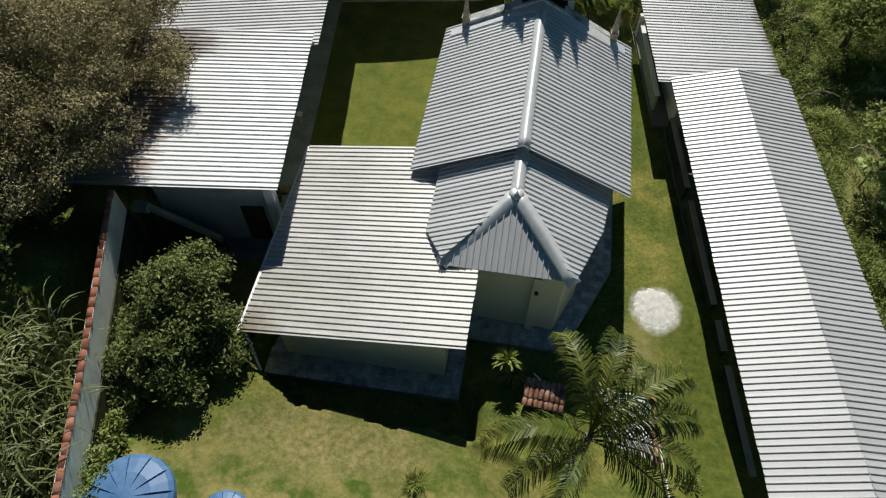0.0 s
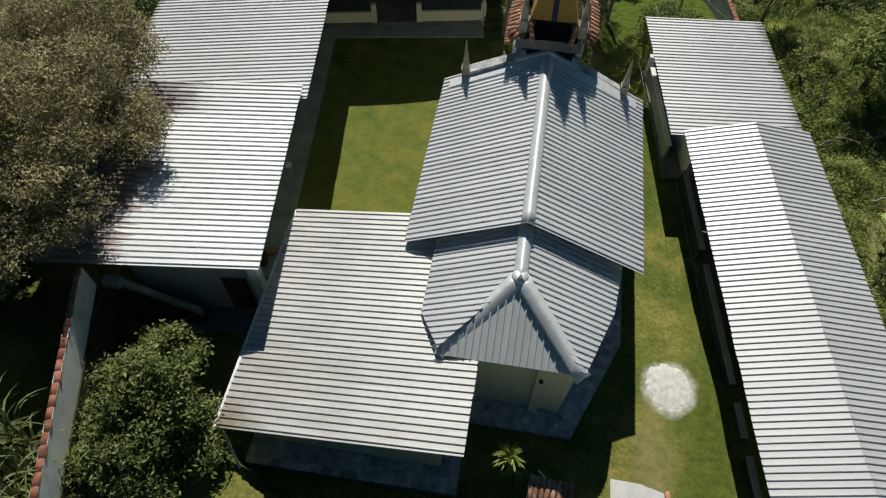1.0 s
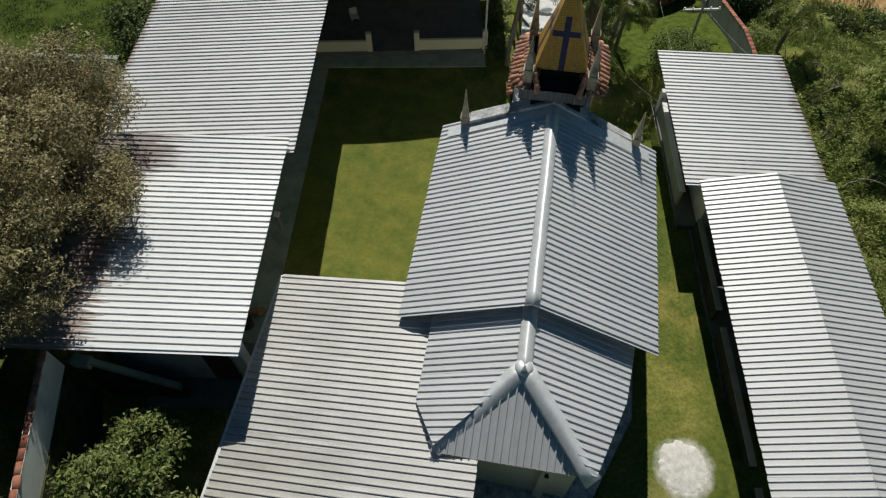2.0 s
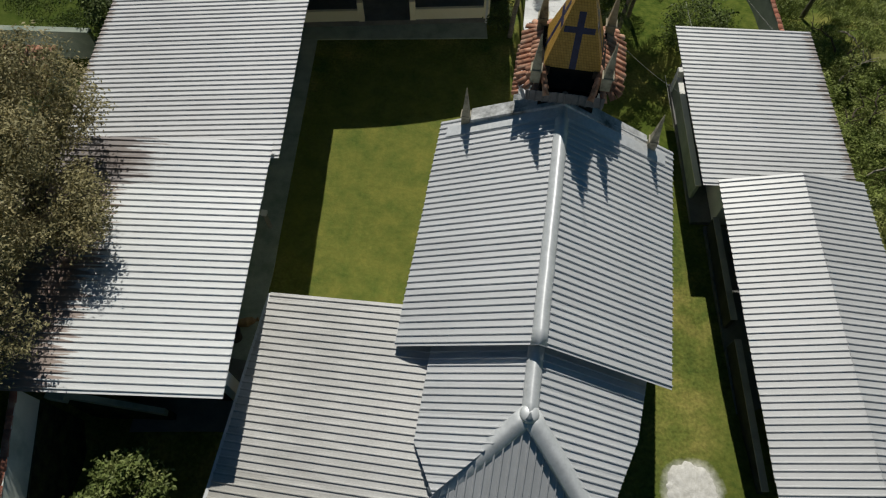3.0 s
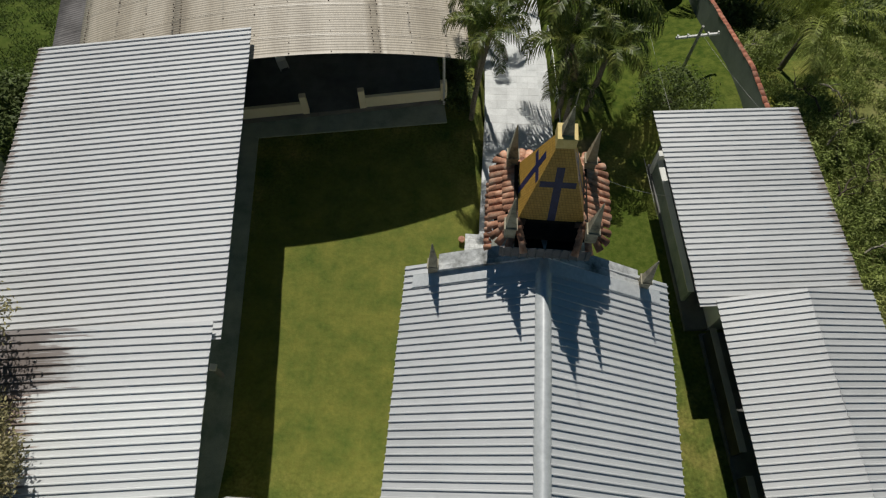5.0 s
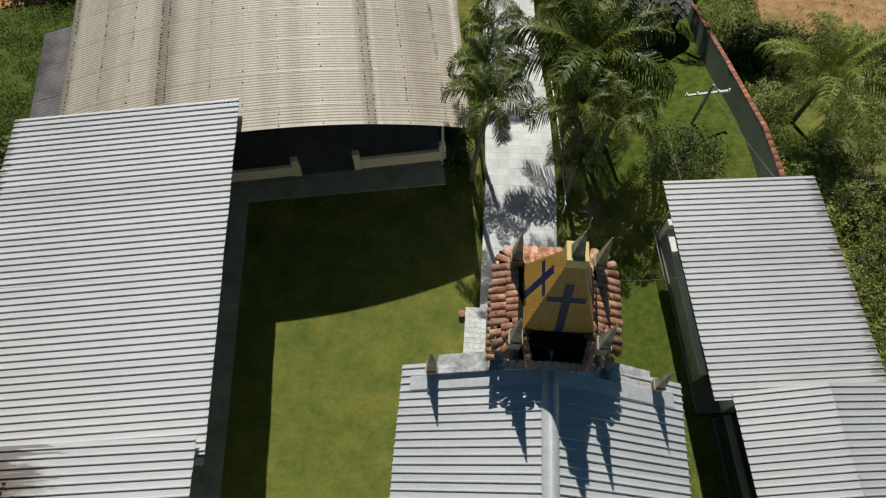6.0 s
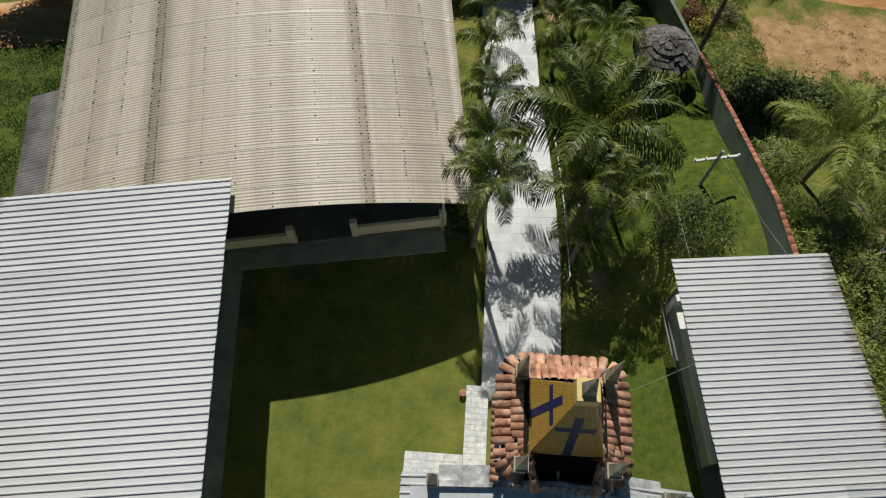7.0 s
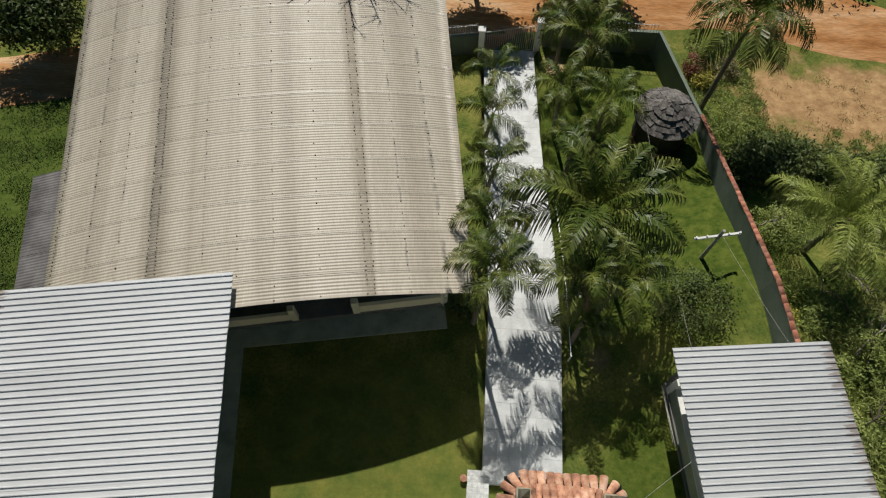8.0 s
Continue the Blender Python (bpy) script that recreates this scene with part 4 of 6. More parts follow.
    c = lay(c, ((0.38, 0.25, 0.15), (0.50, 0.34, 0.21)), spot((1.95, 52.9, 0), (1.2, 0.8, 0), 0.5, 0.9, 0.5), 2.0)
    c = lay(c, ((0.070, 0.110, 0.024), (0.195, 0.190, 0.044)), spot((-5.6, 25.6, 0), (0.21, 0.145, 0), 0.85, 1.25, 0.4), 0.9, 0.22)
    blades = nd.new("ShaderNodeTexNoise")
    blades.inputs["Scale"].default_value, blades.inputs["Detail"].default_value, blades.inputs["Roughness"].default_value = 5.0, 8, 0.75
    ln.new(geo.outputs["Position"], blades.inputs["Vector"])
    grain = nd.new("ShaderNodeMix")
    grain.data_type, grain.blend_type = "RGBA", "OVERLAY"
    grain.inputs["Factor"].default_value = 0.42
    ln.new(c, grain.inputs[6])
    ln.new(blades.outputs["Fac"], grain.inputs[7])
    ln.new(grain.outputs[2], b.inputs["Base Color"])
    return m


GRASS = ground_material()
xs = sorted({*np.arange(-40, 40.01, 0.5).tolist(), *np.arange(-9.5, 3.01, 0.125).tolist(), *[-600, -300, -150, -90, -60, 60, 90, 150, 300, 600]})
ys = sorted({*np.arange(-20, 70.01, 0.5).tolist(), *np.arange(7, 10.01, 0.125).tolist(), *[-600, -300, -120, -60, -35, 85, 110, 160, 300, 600]})
gx, gy = np.meshgrid(np.array(xs), np.array(ys))
gz = height(gx, gy)
me = bpy.data.meshes.new("ground")
nx = len(xs)
me.from_pydata(np.stack([gx.ravel(), gy.ravel(), gz.ravel()], 1).tolist(), [], [(j * nx + i, j * nx + i + 1, (j + 1) * nx + i + 1, (j + 1) * nx + i) for j in range(len(ys) - 1) for i in range(nx - 1)])
ground = part_of("ground", me, GRASS, smooth=True)
tagged(ground, "mown lawn and rough grass sloping to a dirt road", "ground", kind="structure")

# ---- paving ----
def in_ring(x, y, ring):
    ok = False
    for (x0, y0), (x1, y1) in zip(ring, ring[1:] + ring[:1]):
        if (y0 > y) != (y1 > y) and x < (x1 - x0) * (y - y0) / (y1 - y0) + x0:
            ok = not ok
    return ok


def slab_mesh(sx, sy, t=0.05, e=0.012):
    """A paving piece with a worn top edge."""
    me = bpy.data.meshes.new("tile")
    b = solid([(-sx / 2, -sy / 2, -t), (sx / 2, -sy / 2, -t), (sx / 2, sy / 2, -t), (-sx / 2, sy / 2, -t)],
              [(-sx / 2, -sy / 2, -e), (sx / 2, -sy / 2, -e), (sx / 2, sy / 2, -e), (-sx / 2, sy / 2, -e)])
    f = max(b.faces, key=lambda q: q.calc_center_median().z)
    r = bmesh.ops.inset_region(b, faces=[f], thickness=e)
    for v in f.verts:
        v.co.z = 0
    bmesh.ops.recalc_face_normals(b, faces=b.faces)
    b.to_mesh(me)
    b.free()
    return me


def paving(name, ring, z, size, material, label, category):
    bed = part(name, prism(ring, z - 0.6, z - 0.012), PALE_BED if material in (WHITE_TILE, PALE_STONE) else CONCRETE)
    tagged(bed, label, category, kind="structure")
    me = slab_mesh(size - 0.012, size - 0.012)
    xs_, ys_ = [p[0] for p in ring], [p[1] for p in ring]
    nx_, ny_ = int((max(xs_) - min(xs_)) / size), int((max(ys_) - min(ys_)) / size)
    for i in range(nx_):
        for j in range(ny_):
            x, y = min(xs_) + (i + 0.5) * size, min(ys_) + (j + 0.5) * size
            q = size * 0.5
            if all(in_ring(x + a_, y + b_, ring) for a_, b_ in ((-q, -q), (q, -q), (q, q), (-q, q), (0, 0))) or in_ring(x, y, ring) and size < 0.25:
                part_of("tile", me, material, bed, m=pose(x, y, z + random.uniform(-0.004, 0.004), random.uniform(-0.4, 0.4), random.uniform(-0.4, 0.4)))
            elif size >= 0.25 and sum(in_ring(x + a_, y + b_, ring) for a_ in (-q, 0, q) for b_ in (-q, 0, q)) >= 2:
                b = bmesh.new()
                b.from_mesh(me)
                for (x0, y0), (x1, y1) in zip(ring, ring[1:] + ring[:1]):
                    d = Vector((x1 - x0, y1 - y0, 0)).normalized()
                    n_ = Vector((d.y, -d.x, 0))
                    near = Vector((x0 - x, y0 - y, 0))
                    along = -near.dot(d)
                    if abs(near.dot(n_)) < q * 1.42 and -q < along < math.hypot(x1 - x0, y1 - y0) + q:
                        cut = bmesh.ops.bisect_plane(b, geom=b.verts[:] + b.edges[:] + b.faces[:], plane_co=near, plane_no=n_, clear_outer=True)
                        edges = [e for e in cut["geom_cut"] if isinstance(e, bmesh.types.BMEdge)]
                        bmesh.ops.holes_fill(b, edges=edges)
                if len(b.faces) > 3:
                    part("tile", b, material, bed).matrix_local = pose(x, y, z)
    return bed


paving("pavement_1", [(-0.9, 12.1), (2.76, 12.1), (4.46, 16.1), (4.46, 24.6), (2.4, 24.6), (2.4, 14.3), (-0.9, 14.3)], 0.80, 0.28, PAVER, "blue-grey stone paving round the apse", "pavement")
paving("pavement_2", [(-8.1, 9.42), (-0.86, 9.52), (-0.86, 12.0), (-1.45, 12.0), (-1.45, 10.5), (-8.1, 10.5)], 0.98, 0.30, PAVER, "blue-grey stone paving in front of the annex", "pavement")
paving("pavement_3", [(-2.02, 25.05), (-1.2, 25.05), (-1.2, 28.95), (-2.02, 28.95)], 0.06, 0.205, PALE_STONE, "pale cobbled strip beside the bell tower", "pavement")
paving("pavement_4", [(-4.1, 25.05), (-2.03, 25.05), (-2.03, 26.43), (-4.1, 26.43)], 0.07, 0.275, PALE_STONE, "pale cobbled strip along the church front", "pavement")

# concrete walk along the west wing
wv, wf = [], []
for i in range(18):
    y = 15.4 + i * 1.042
    xe = -9.3 - (y - 15.5) * 0.1151
    xw = xe - 1.12
    for x in (xw, xe):
        top_ = max(ground_z(xw, y), ground_z(xe, y)) + 0.06
        wv += [(x, y, top_), (x, y, top_ - 0.5)]
    if i:
        o = (i - 1) * 4
        wf += [(o, o + 2, o + 6, o + 4), (o, o + 4, o + 5, o + 1), (o + 2, o + 3, o + 7, o + 6), (o + 1, o + 5, o + 7, o + 3)]
me = bpy.data.meshes.new("walkway")
me.from_pydata(wv, [], wf + [(0, 1, 3, 2), (68, 70, 71, 69)])
walk_strip = part_of("walkway", me, MOSSY)
tagged(walk_strip, "narrow grey concrete walk along the west wing", "walkway", kind="structure")
yard_slab = part("yard_slab", prism([(-12.4, 13.4), (-8.9, 14.0), (-9.2, 16.4), (-12.6, 16.4)], 0.2, 1.46), DARK_CONCRETE)
tagged(yard_slab, "grey concrete yard outside the west wing", "slab", kind="structure")

# the white drive: a level part, then broad steps falling to the gate
drive = part("drive", prism([(-1.47, 28.5), (1.52, 28.5), (1.52, 34.6), (-1.5, 34.6)], -0.5, 0.02), PALE_BED)
tagged(drive, "white tiled drive with broad steps down to the gate", "drive", kind="structure")
dt = slab_mesh(0.49, 0.496)
for i in range(6):
    for j in range(12):
        part_of("tile", dt, WHITE_TILE, drive, m=pose(-1.22 + i * 0.497, 28.77 + j * 0.503, 0.035 + random.uniform(-0.003, 0.003), random.uniform(-0.4, 0.4), random.uniform(-0.4, 0.4)))
ramp = Matrix.Translation((0.01, 34.62, 0)) @ Matrix.Rotation(radians(2.2), 4, "Z")
treads, y_at, z_at = [0.5, 0.9, 0.8, 2.3, 2.3, 2.3, 2.3, 2.3, 2.3, 2.3, 1.1], 0.0, -0.09
for k, run in enumerate(treads):
    goal = ground_z(2.6, 34.6 + y_at + run) + 0.02
    tilt = -math.degrees(math.atan2(max(0.02, (z_at - goal) * 0.8), run)) if run > 1 else 0
    here = ramp @ pose(0, y_at, z_at, tilt)
    st = part("step", box(-1.48, 1.5, 0, run / math.cos(radians(tilt)) + 0.02, -0.7, -0.012), PALE_BED, drive)
    st.matrix_local = here
    rows_ = max(1, round(run / 0.47))
    long_ = run / math.cos(radians(tilt))
    tm = slab_mesh(0.49, long_ / rows_ - 0.008)
    for i in range(6):
        for j in range(rows_):
            part_of("tile", tm, WHITE_TILE, drive, m=here @ pose(-1.235 + i * 0.497, (j + 0.5) * long_ / rows_, random.uniform(-0.003, 0.003)))
    z_at += run * math.tan(radians(tilt)) - (0.08 if run < 1 else 0.11)
    y_at += run

# ---- boundary walls ----
def run_wall(name, pts, thick, material, label, coping=None, cope_from=0.0, cope_to=1e9):
    """An upright wall along points (x, y, top, foot), with clay coping tiles on part of it."""
    w = thing(name, IDENT, label, "wall", kind="structure")
    dist = 0
    for (x0, y0, t0, f0), (x1, y1, t1, f1) in zip(pts, pts[1:]):
        d = Vector((x1 - x0, y1 - y0, 0))
        n = Vector((-d.y, d.x, 0)).normalized() * thick / 2
        low_ = [(x0 - n.x, y0 - n.y, f0), (x1 - n.x, y1 - n.y, f1), (x1 + n.x, y1 + n.y, f1), (x0 + n.x, y0 + n.y, f0)]
        up_ = [(x0 - n.x, y0 - n.y, t0), (x1 - n.x, y1 - n.y, t1), (x1 + n.x, y1 + n.y, t1), (x0 + n.x, y0 + n.y, t0)]
        part("wall_panel", solid(low_, up_), material, w)
        if coping:
            run = math.hypot(d.length, t1 - t0)
            step_ = run / max(1, round(run / 0.36))
            for i in range(round(run / step_)):
                s_ = (i + 0.5) * step_
                if cope_from <= dist + s_ <= cope_to:
                    k = s_ / run
                    p = Vector((x0, y0, t0)).lerp(Vector((x1, y1, t1)), k)
                    m = plane_matrix(p, n, -Vector((d.x, d.y, t1 - t0)))
                    if m.col[2].z < 0:
                        m = m @ Matrix.Diagonal((-1, 1, -1, 1))
                    part_of("coping_tile", coping, CLAY_RED, w, m=m @ pose(0, step_ / 2, -0.01, 2 + random.uniform(-2, 2), 0, random.uniform(-3, 3)))
            dist += run
    return w


COPE = barrel_mesh(0.38, 0.105, 0.115, 0.42)
run_wall("wall_west", [(-10.3, 2.0, 5.6, 2.5), (-11.9, 7.1, 5.5, 2.0), (-13.95, 13.4, 5.55, 0.5)], 0.2, WALL_L, "weathered whitewashed boundary wall with clay coping", COPE)
# a dark band on the wall's yard side, up to z 4.4
for x0, y0, x1, y1 in ((-10.85, 3.75, -11.9, 7.1), (-11.9, 7.1, -13.95, 13.4)):
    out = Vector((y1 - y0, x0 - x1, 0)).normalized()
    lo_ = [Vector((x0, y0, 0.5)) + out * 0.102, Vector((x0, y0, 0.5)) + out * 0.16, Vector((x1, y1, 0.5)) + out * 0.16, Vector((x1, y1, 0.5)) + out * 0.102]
    part("plinth", solid([tuple(v) for v in lo_], [(v.x, v.y, 4.4) for v in lo_]), DARK_OLIVE, bpy.data.objects["wall_west"], "dark foot of the wall")
run_wall("wall_east", [(9.85, 32.6, 2.75, -1.5), (9.55, 36.6, 2.3, -1.5), (9.3, 41.9, 0.45, -3.0), (9.2, 47.6, -1.85, -5.0)], 0.2, GREEN_WALL, "green-grey boundary wall with clay coping tiles", COPE)
run_wall("wall_east_far", [(9.2, 47.75, -2.0, -5.5), (7.85, 54.3, -2.9, -6.0)], 0.18, GREEN_WALL, "green-grey boundary wall near the road")
run_wall("wall_north", [(7.85, 54.45, -3.1, -6.2), (1.3, 54.6, -3.3, -6.2)], 0.18, GREEN_WALL, "low boundary wall along the dirt road")
run_wall("wall_north_west", [(-2.6, 53.7, -3.3, -6.2), (-6.0, 53.0, -3.2, -6.2)], 0.18, GREEN_WALL, "low boundary wall along the dirt road")
gate_group = "gate posts"
for x, y in ((-2.42, 53.4), (0.95, 54.3)):
    g = thing("gate_post", pose(x, y, 0), "white square gate post with a flat cap", "gate post", gate_group)
    part("shaft", box(-0.17, 0.17, -0.17, 0.17, -6.0, -2.65, 0.02), WHITE, g)
    part("cap", box(-0.22, 0.22, -0.22, 0.22, -2.65, -2.55, 0.02), WHITE, g)
for name_, x0, y0, x1, y1, zb, label_ in (("gate", -2.2, 53.5, 0.75, 54.2, -4.9, "closed iron gate with thin upright rods"), ("fence", 1.3, 54.6, 7.7, 54.45, -3.25, "thin iron picket fence on a low wall"), ("fence", -6.0, 53.0, -2.7, 53.65, -3.2, "thin iron picket fence on a low wall")):
    f = thing(name_, IDENT, label_, name_)
    n_ = 34 if name_ == "fence" else 24
    top_ = 0.75 if name_ == "fence" else 2.1
    for zz in (0.1, top_ - 0.12):
        part("rail", tube(bmesh.new(), [(x0, y0, zb + zz), (x1, y1, zb + zz)], 0.018, 5), ZINC_DARK, f)
    for i in range(n_ + 1):
        k = i / n_
        x, y = x0 + (x1 - x0) * k, y0 + (y1 - y0) * k
        part("picket", tube(bmesh.new(), [(x, y, zb), (x, y, zb + top_)], 0.011, 4), ZINC_DARK, f)

# ---- stair parapet and door at the south end of the west wing ----
stair = thing("stair_parapet", IDENT, "sloping white parapet of an outdoor stair", "parapet")
part("sloping_wall", solid([(-13.1, 13.62, 4.2), (-11.0, 13.98, 2.15), (-11.03, 14.16, 2.15), (-13.13, 13.8, 4.2)], [(-13.1, 13.62, 4.5), (-11.0, 13.98, 2.45), (-11.03, 14.16, 2.45), (-13.13, 13.8, 4.5)]), MOSSY, stair)
part("end_post", box(-13.72, -13.1, 13.5, 13.86, 4.2, 4.52, 0.02), MOSSY, stair)
part("stair_block", solid([(-13.7, 13.66, 0.6), (-11.0, 14.02, 0.6), (-11.02, 14.2, 0.6), (-13.72, 14.0, 0.6)], [(-13.7, 13.66, 4.2), (-11.0, 14.02, 2.15), (-11.02, 14.2, 2.15), (-13.72, 14.0, 4.2)]), DARK_OLIVE, stair, "dark side of the stair")
part("end_wall", box(-5.2, -1.05, 1.15, 1.35, 0.2, 5.5), PALE_BED, wing)
part("corner_pillar", box(-0.95, -0.6, 0.95, 1.35, 0.2, 5.5, 0.01), WHITE, wing)
part("door", box(-2.1, -1.2, 1.1, 1.14, 1.5, 3.6), WOOD, wing, "dark wooden door")

# ---- yard clutter ----
pillar = thing("low_pillar", pose(-10.55, 22.45, ground_z(-10.55, 22.45)), "slim concrete post with a white cap beside the concrete walk", "pillar")
part("shaft", box(-0.07, 0.07, -0.07, 0.07, -0.1, 1.1, 0.012), WALKWAY, pillar)
part("cap", box(-0.12, 0.12, -0.12, 0.12, 1.1, 1.22, 0.015), WHITE, pillar)
bz = ground_z(-10.1, 17.4) + 0.06
bin_ = thing("rubbish_bin", pose(-10.1, 17.3, bz), "round black plastic bin on the concrete walk", "bin")
part("body", tube(bmesh.new(), [(0, 0, 0), (0, 0, 0.55), (0, 0, 0.6)], [0.22, 0.28, 0.30], 18), DARK, bin_)
part("lid", tube(bmesh.new(), [(0, 0, 0.6), (0, 0, 0.64), (0, 0, 0.68)], [0.31, 0.30, 0.12], 18), DARK, bin_, "domed black lid")
SACK = mat("brown_sack", [(0.20, 0.13, 0.075), (0.32, 0.23, 0.14)], 6, 0.95, 0, 0.4, 25)
sack = thing("sack", pose(-9.95, 17.95, ground_z(-10.4, 17.95) + 0.08, 0, 0, 25), "crumpled brown sack lying on the walk", "sack")
part("bag", tube(bmesh.new(), [(-0.32, 0, 0.10), (-0.2, 0.03, 0.15), (0.05, -0.02, 0.18), (0.25, 0.02, 0.13), (0.36, 0, 0.11), (0.46, 0.02, 0.12)], [0.08, 0.15, 0.18, 0.13, 0.05, 0.09], 12), SACK, sack)

LIME = mat("lime_powder", [(0.48, 0.47, 0.43), (0.66, 0.65, 0.62)], 5, 0.95, 0, 0.5, 18)
bm = bmesh.new()
rings_ = 9
c0 = bm.verts.new((0, 0, 0.05))
prev = None
for r in range(1, rings_ + 1):
    ringv = []
    for k in range(110):
        q = k * math.tau / 110
        w_ = 1 + 0.04 * math.sin(3 * q + 1) + 0.03 * math.sin(8 * q) + 0.09 * noise.noise((math.cos(q) * 6, math.sin(q) * 6, 0))
        x, y = 0.87 * w_ * r / rings_ * math.cos(q), 0.96 * w_ * r / rings_ * math.sin(q)
        zz = 0.05 * (1 - (r / rings_) ** 2) + 0.025 * noise.noise((x * 4, y * 4, 3)) - (0.05 if r == rings_ else 0)
        ringv.append(bm.verts.new((x, y, zz)))
    for k in range(110):
        if prev:
            bm.faces.new((prev[k], prev[(k + 1) % 110], ringv[(k + 1) % 110], ringv[k]))
        else:
            bm.faces.new((c0, ringv[k], ringv[(k + 1) % 110]))
    prev = ringv
lime = part("lime_patch", bm, LIME, smooth=True)
lime.matrix_world = pose(6.28, 14.7, ground_z(6.28, 14.7) + 0.015)
tagged(lime, "round heap of white lime spread on the lawn", "lime heap")

pile = thing("tile_pile", pose(2.05, 9.7, ground_z(2.05, 9.7), 0, 0, -3), "pile of reddish-brown roof tiles on bricks", "tile pile")
for j in range(3):
    for i in range(8):
        t_ = part_of("roof_tile", BARREL, CLAY_OLD, pile, m=pose(-0.6 + i * 0.175, 0.5 - j * 0.3, 0.42 + 0.03 * (j == 1), random.uniform(-3, 3), 0, random.uniform(-4, 4)) @ Matrix.Diagonal((0.95, 0.95, 0.95, 1)))
for i in range(4):
    part("brick_block", box(-0.62 + i * 0.33, -0.34 + i * 0.33, -0.4, 0.4, -0.05, 0.40, 0.01), CLAY, pile)
part("pipe_end", tube(bmesh.new(), [(-0.45, 0.65, 0.55), (-0.2, 0.42, 0.62)], 0.03, 8), WHITE, pile, "short white plastic pipe")

pad = part("concrete_pad", box(-0.9, 0.9, -2.2, 1.6, -0.4, 0.12, 0.02), PALE_BED)
pad.matrix_world = pose(5.1, 9.4, ground_z(5.1, 9.4) - 0.02, -8)
tagged(pad, "pale concrete pad on the lawn", "concrete pad")
kerb = part("brick_edging", box(0.93, 1.08, -2.2, 1.5, -0.3, 0.14, 0.01), CLAY)
kerb.matrix_world = pose(5.1, 9.4, ground_z(5.1, 9.4) - 0.02, -8)
tagged(kerb, "low brick edging beside the concrete pad", "edging")
rail = thing("pipe_rail", IDENT, "white pipe rail beside the concrete pad", "rail")
part("pipe", tube(bmesh.new(), [(6.25, 6.6, ground_z(6.25, 6.6) + 0.5), (6.1, 8.9, ground_z(6.1, 8.9) + 0.5)], 0.03, 6), WHITE, rail)
for y in (6.7, 8.8):
    part("post", tube(bmesh.new(), [(6.18, y, ground_z(6.2, y) - 0.1), (6.18, y, ground_z(6.2, y) + 0.5)], 0.03, 6), WHITE, rail)

drain = thing("drain_pipe", IDENT, "white plastic drain pipe from the annex gutter", "pipe")
part("pipe", tube(bmesh.new(), [(-8.15, 9.6, 3.85), (-7.95, 9.35, 3.6), (-7.55, 8.75, ground_z(-7.55, 8.75) + 0.02)], 0.045, 8), WHITE, drain)
part("gutter", box(-3.90, -3.80, -3.97, 4.55, 3.80, 3.90), CAPPING, annex, "thin steel eaves gutter")

BLUE = mat("blue_plastic", [(0.05, 0.14, 0.30), (0.09, 0.20, 0.38)], 3, 0.45, 0, 0.05, 20, spec=0.5)


def water_tank(x, y, r, top):
    g = ground_z(x, y)
    t_ = thing("water_tank", pose(x, y, g, 0, 0, 20), "round blue plastic water tank with a ribbed lid", "water tank", "water tanks")
    bm = bmesh.new()
    body_h = top - g - 0.25 * r
    bmesh.ops.create_cone(bm, cap_ends=True, segments=40, radius1=r * 0.86, radius2=r * 0.97, depth=body_h + 0.1, matrix=Matrix.Translation((0, 0, body_h / 2 - 0.05)))
    part("body", bm, BLUE, t_, smooth=False)
    bm = bmesh.new()
    cen = bm.verts.new((0, 0, body_h + 0.25 * r))
    prev_ = None
    for rr, zz in ((0.18, 0.24), (0.55, 0.2), (0.9, 0.12), (1.0, 0.05), (1.02, -0.06)):
        ring_ = []
        for k in range(48):
            q = (k // 4) * math.tau / 12 + (-0.022, 0.0, 0.022, 0.26)[k % 4]
            rib = 0.04 * r if k % 4 == 1 and 0.2 < rr < 1.0 else 0
            ring_.append(bm.verts.new((rr * r * math.cos(q), rr * r * math.sin(q), body_h + zz * r + rib)))
        for k in range(48):
            if prev_:
                bm.faces.new((prev_[k], ring_[k], ring_[(k + 1) % 48], prev_[(k + 1) % 48]))
            else:
                bm.faces.new((cen, ring_[k], ring_[(k + 1) % 48]))
        prev_ = ring_
    part("lid", bm, BLUE, t_, "ribbed blue lid")


water_tank(-9.35, 3.75, 1.28, 4.75)
water_tank(-6.6, 3.75, 0.75, 4.5)

# round hut with a shingled roof
SHINGLE = mat("weathered_shingle", [(0.05, 0.045, 0.04), (0.13, 0.12, 0.11), (0.22, 0.20, 0.19)], 5, 0.95, 0, 0.3, 25, rand=0.35)
HX, HY = 7.0, 46.75
hg = ground_z(HX, HY)
hut = thing("garden_hut", pose(HX, HY, hg), "round open garden hut with a grey shingled roof", "hut")
eave_h, apex_h, hr = -0.95 - hg, 0.0 - hg, 1.58
shm = solid([(-0.17, 0, -0.02), (0.17, 0, -0.02), (0.17, -0.5, -0.02), (-0.17, -0.5, -0.02)], [(-0.17, 0, 0.03), (0.17, 0, 0.03), (0.17, -0.5, 0.04), (-0.17, -0.5, 0.04)])
shme = bpy.data.meshes.new("shingle")
shm.to_mesh(shme)
shm.free()
part("roof_core", solid([(hr * 0.94 * math.cos(k * math.tau / 20), hr * 0.94 * math.sin(k * math.tau / 20), eave_h) for k in range(20)], [(0.05 * math.cos(k * math.tau / 20), 0.05 * math.sin(k * math.tau / 20), apex_h) for k in range(20)]), SHINGLE, hut)
sl = math.atan2(apex_h - eave_h, hr)
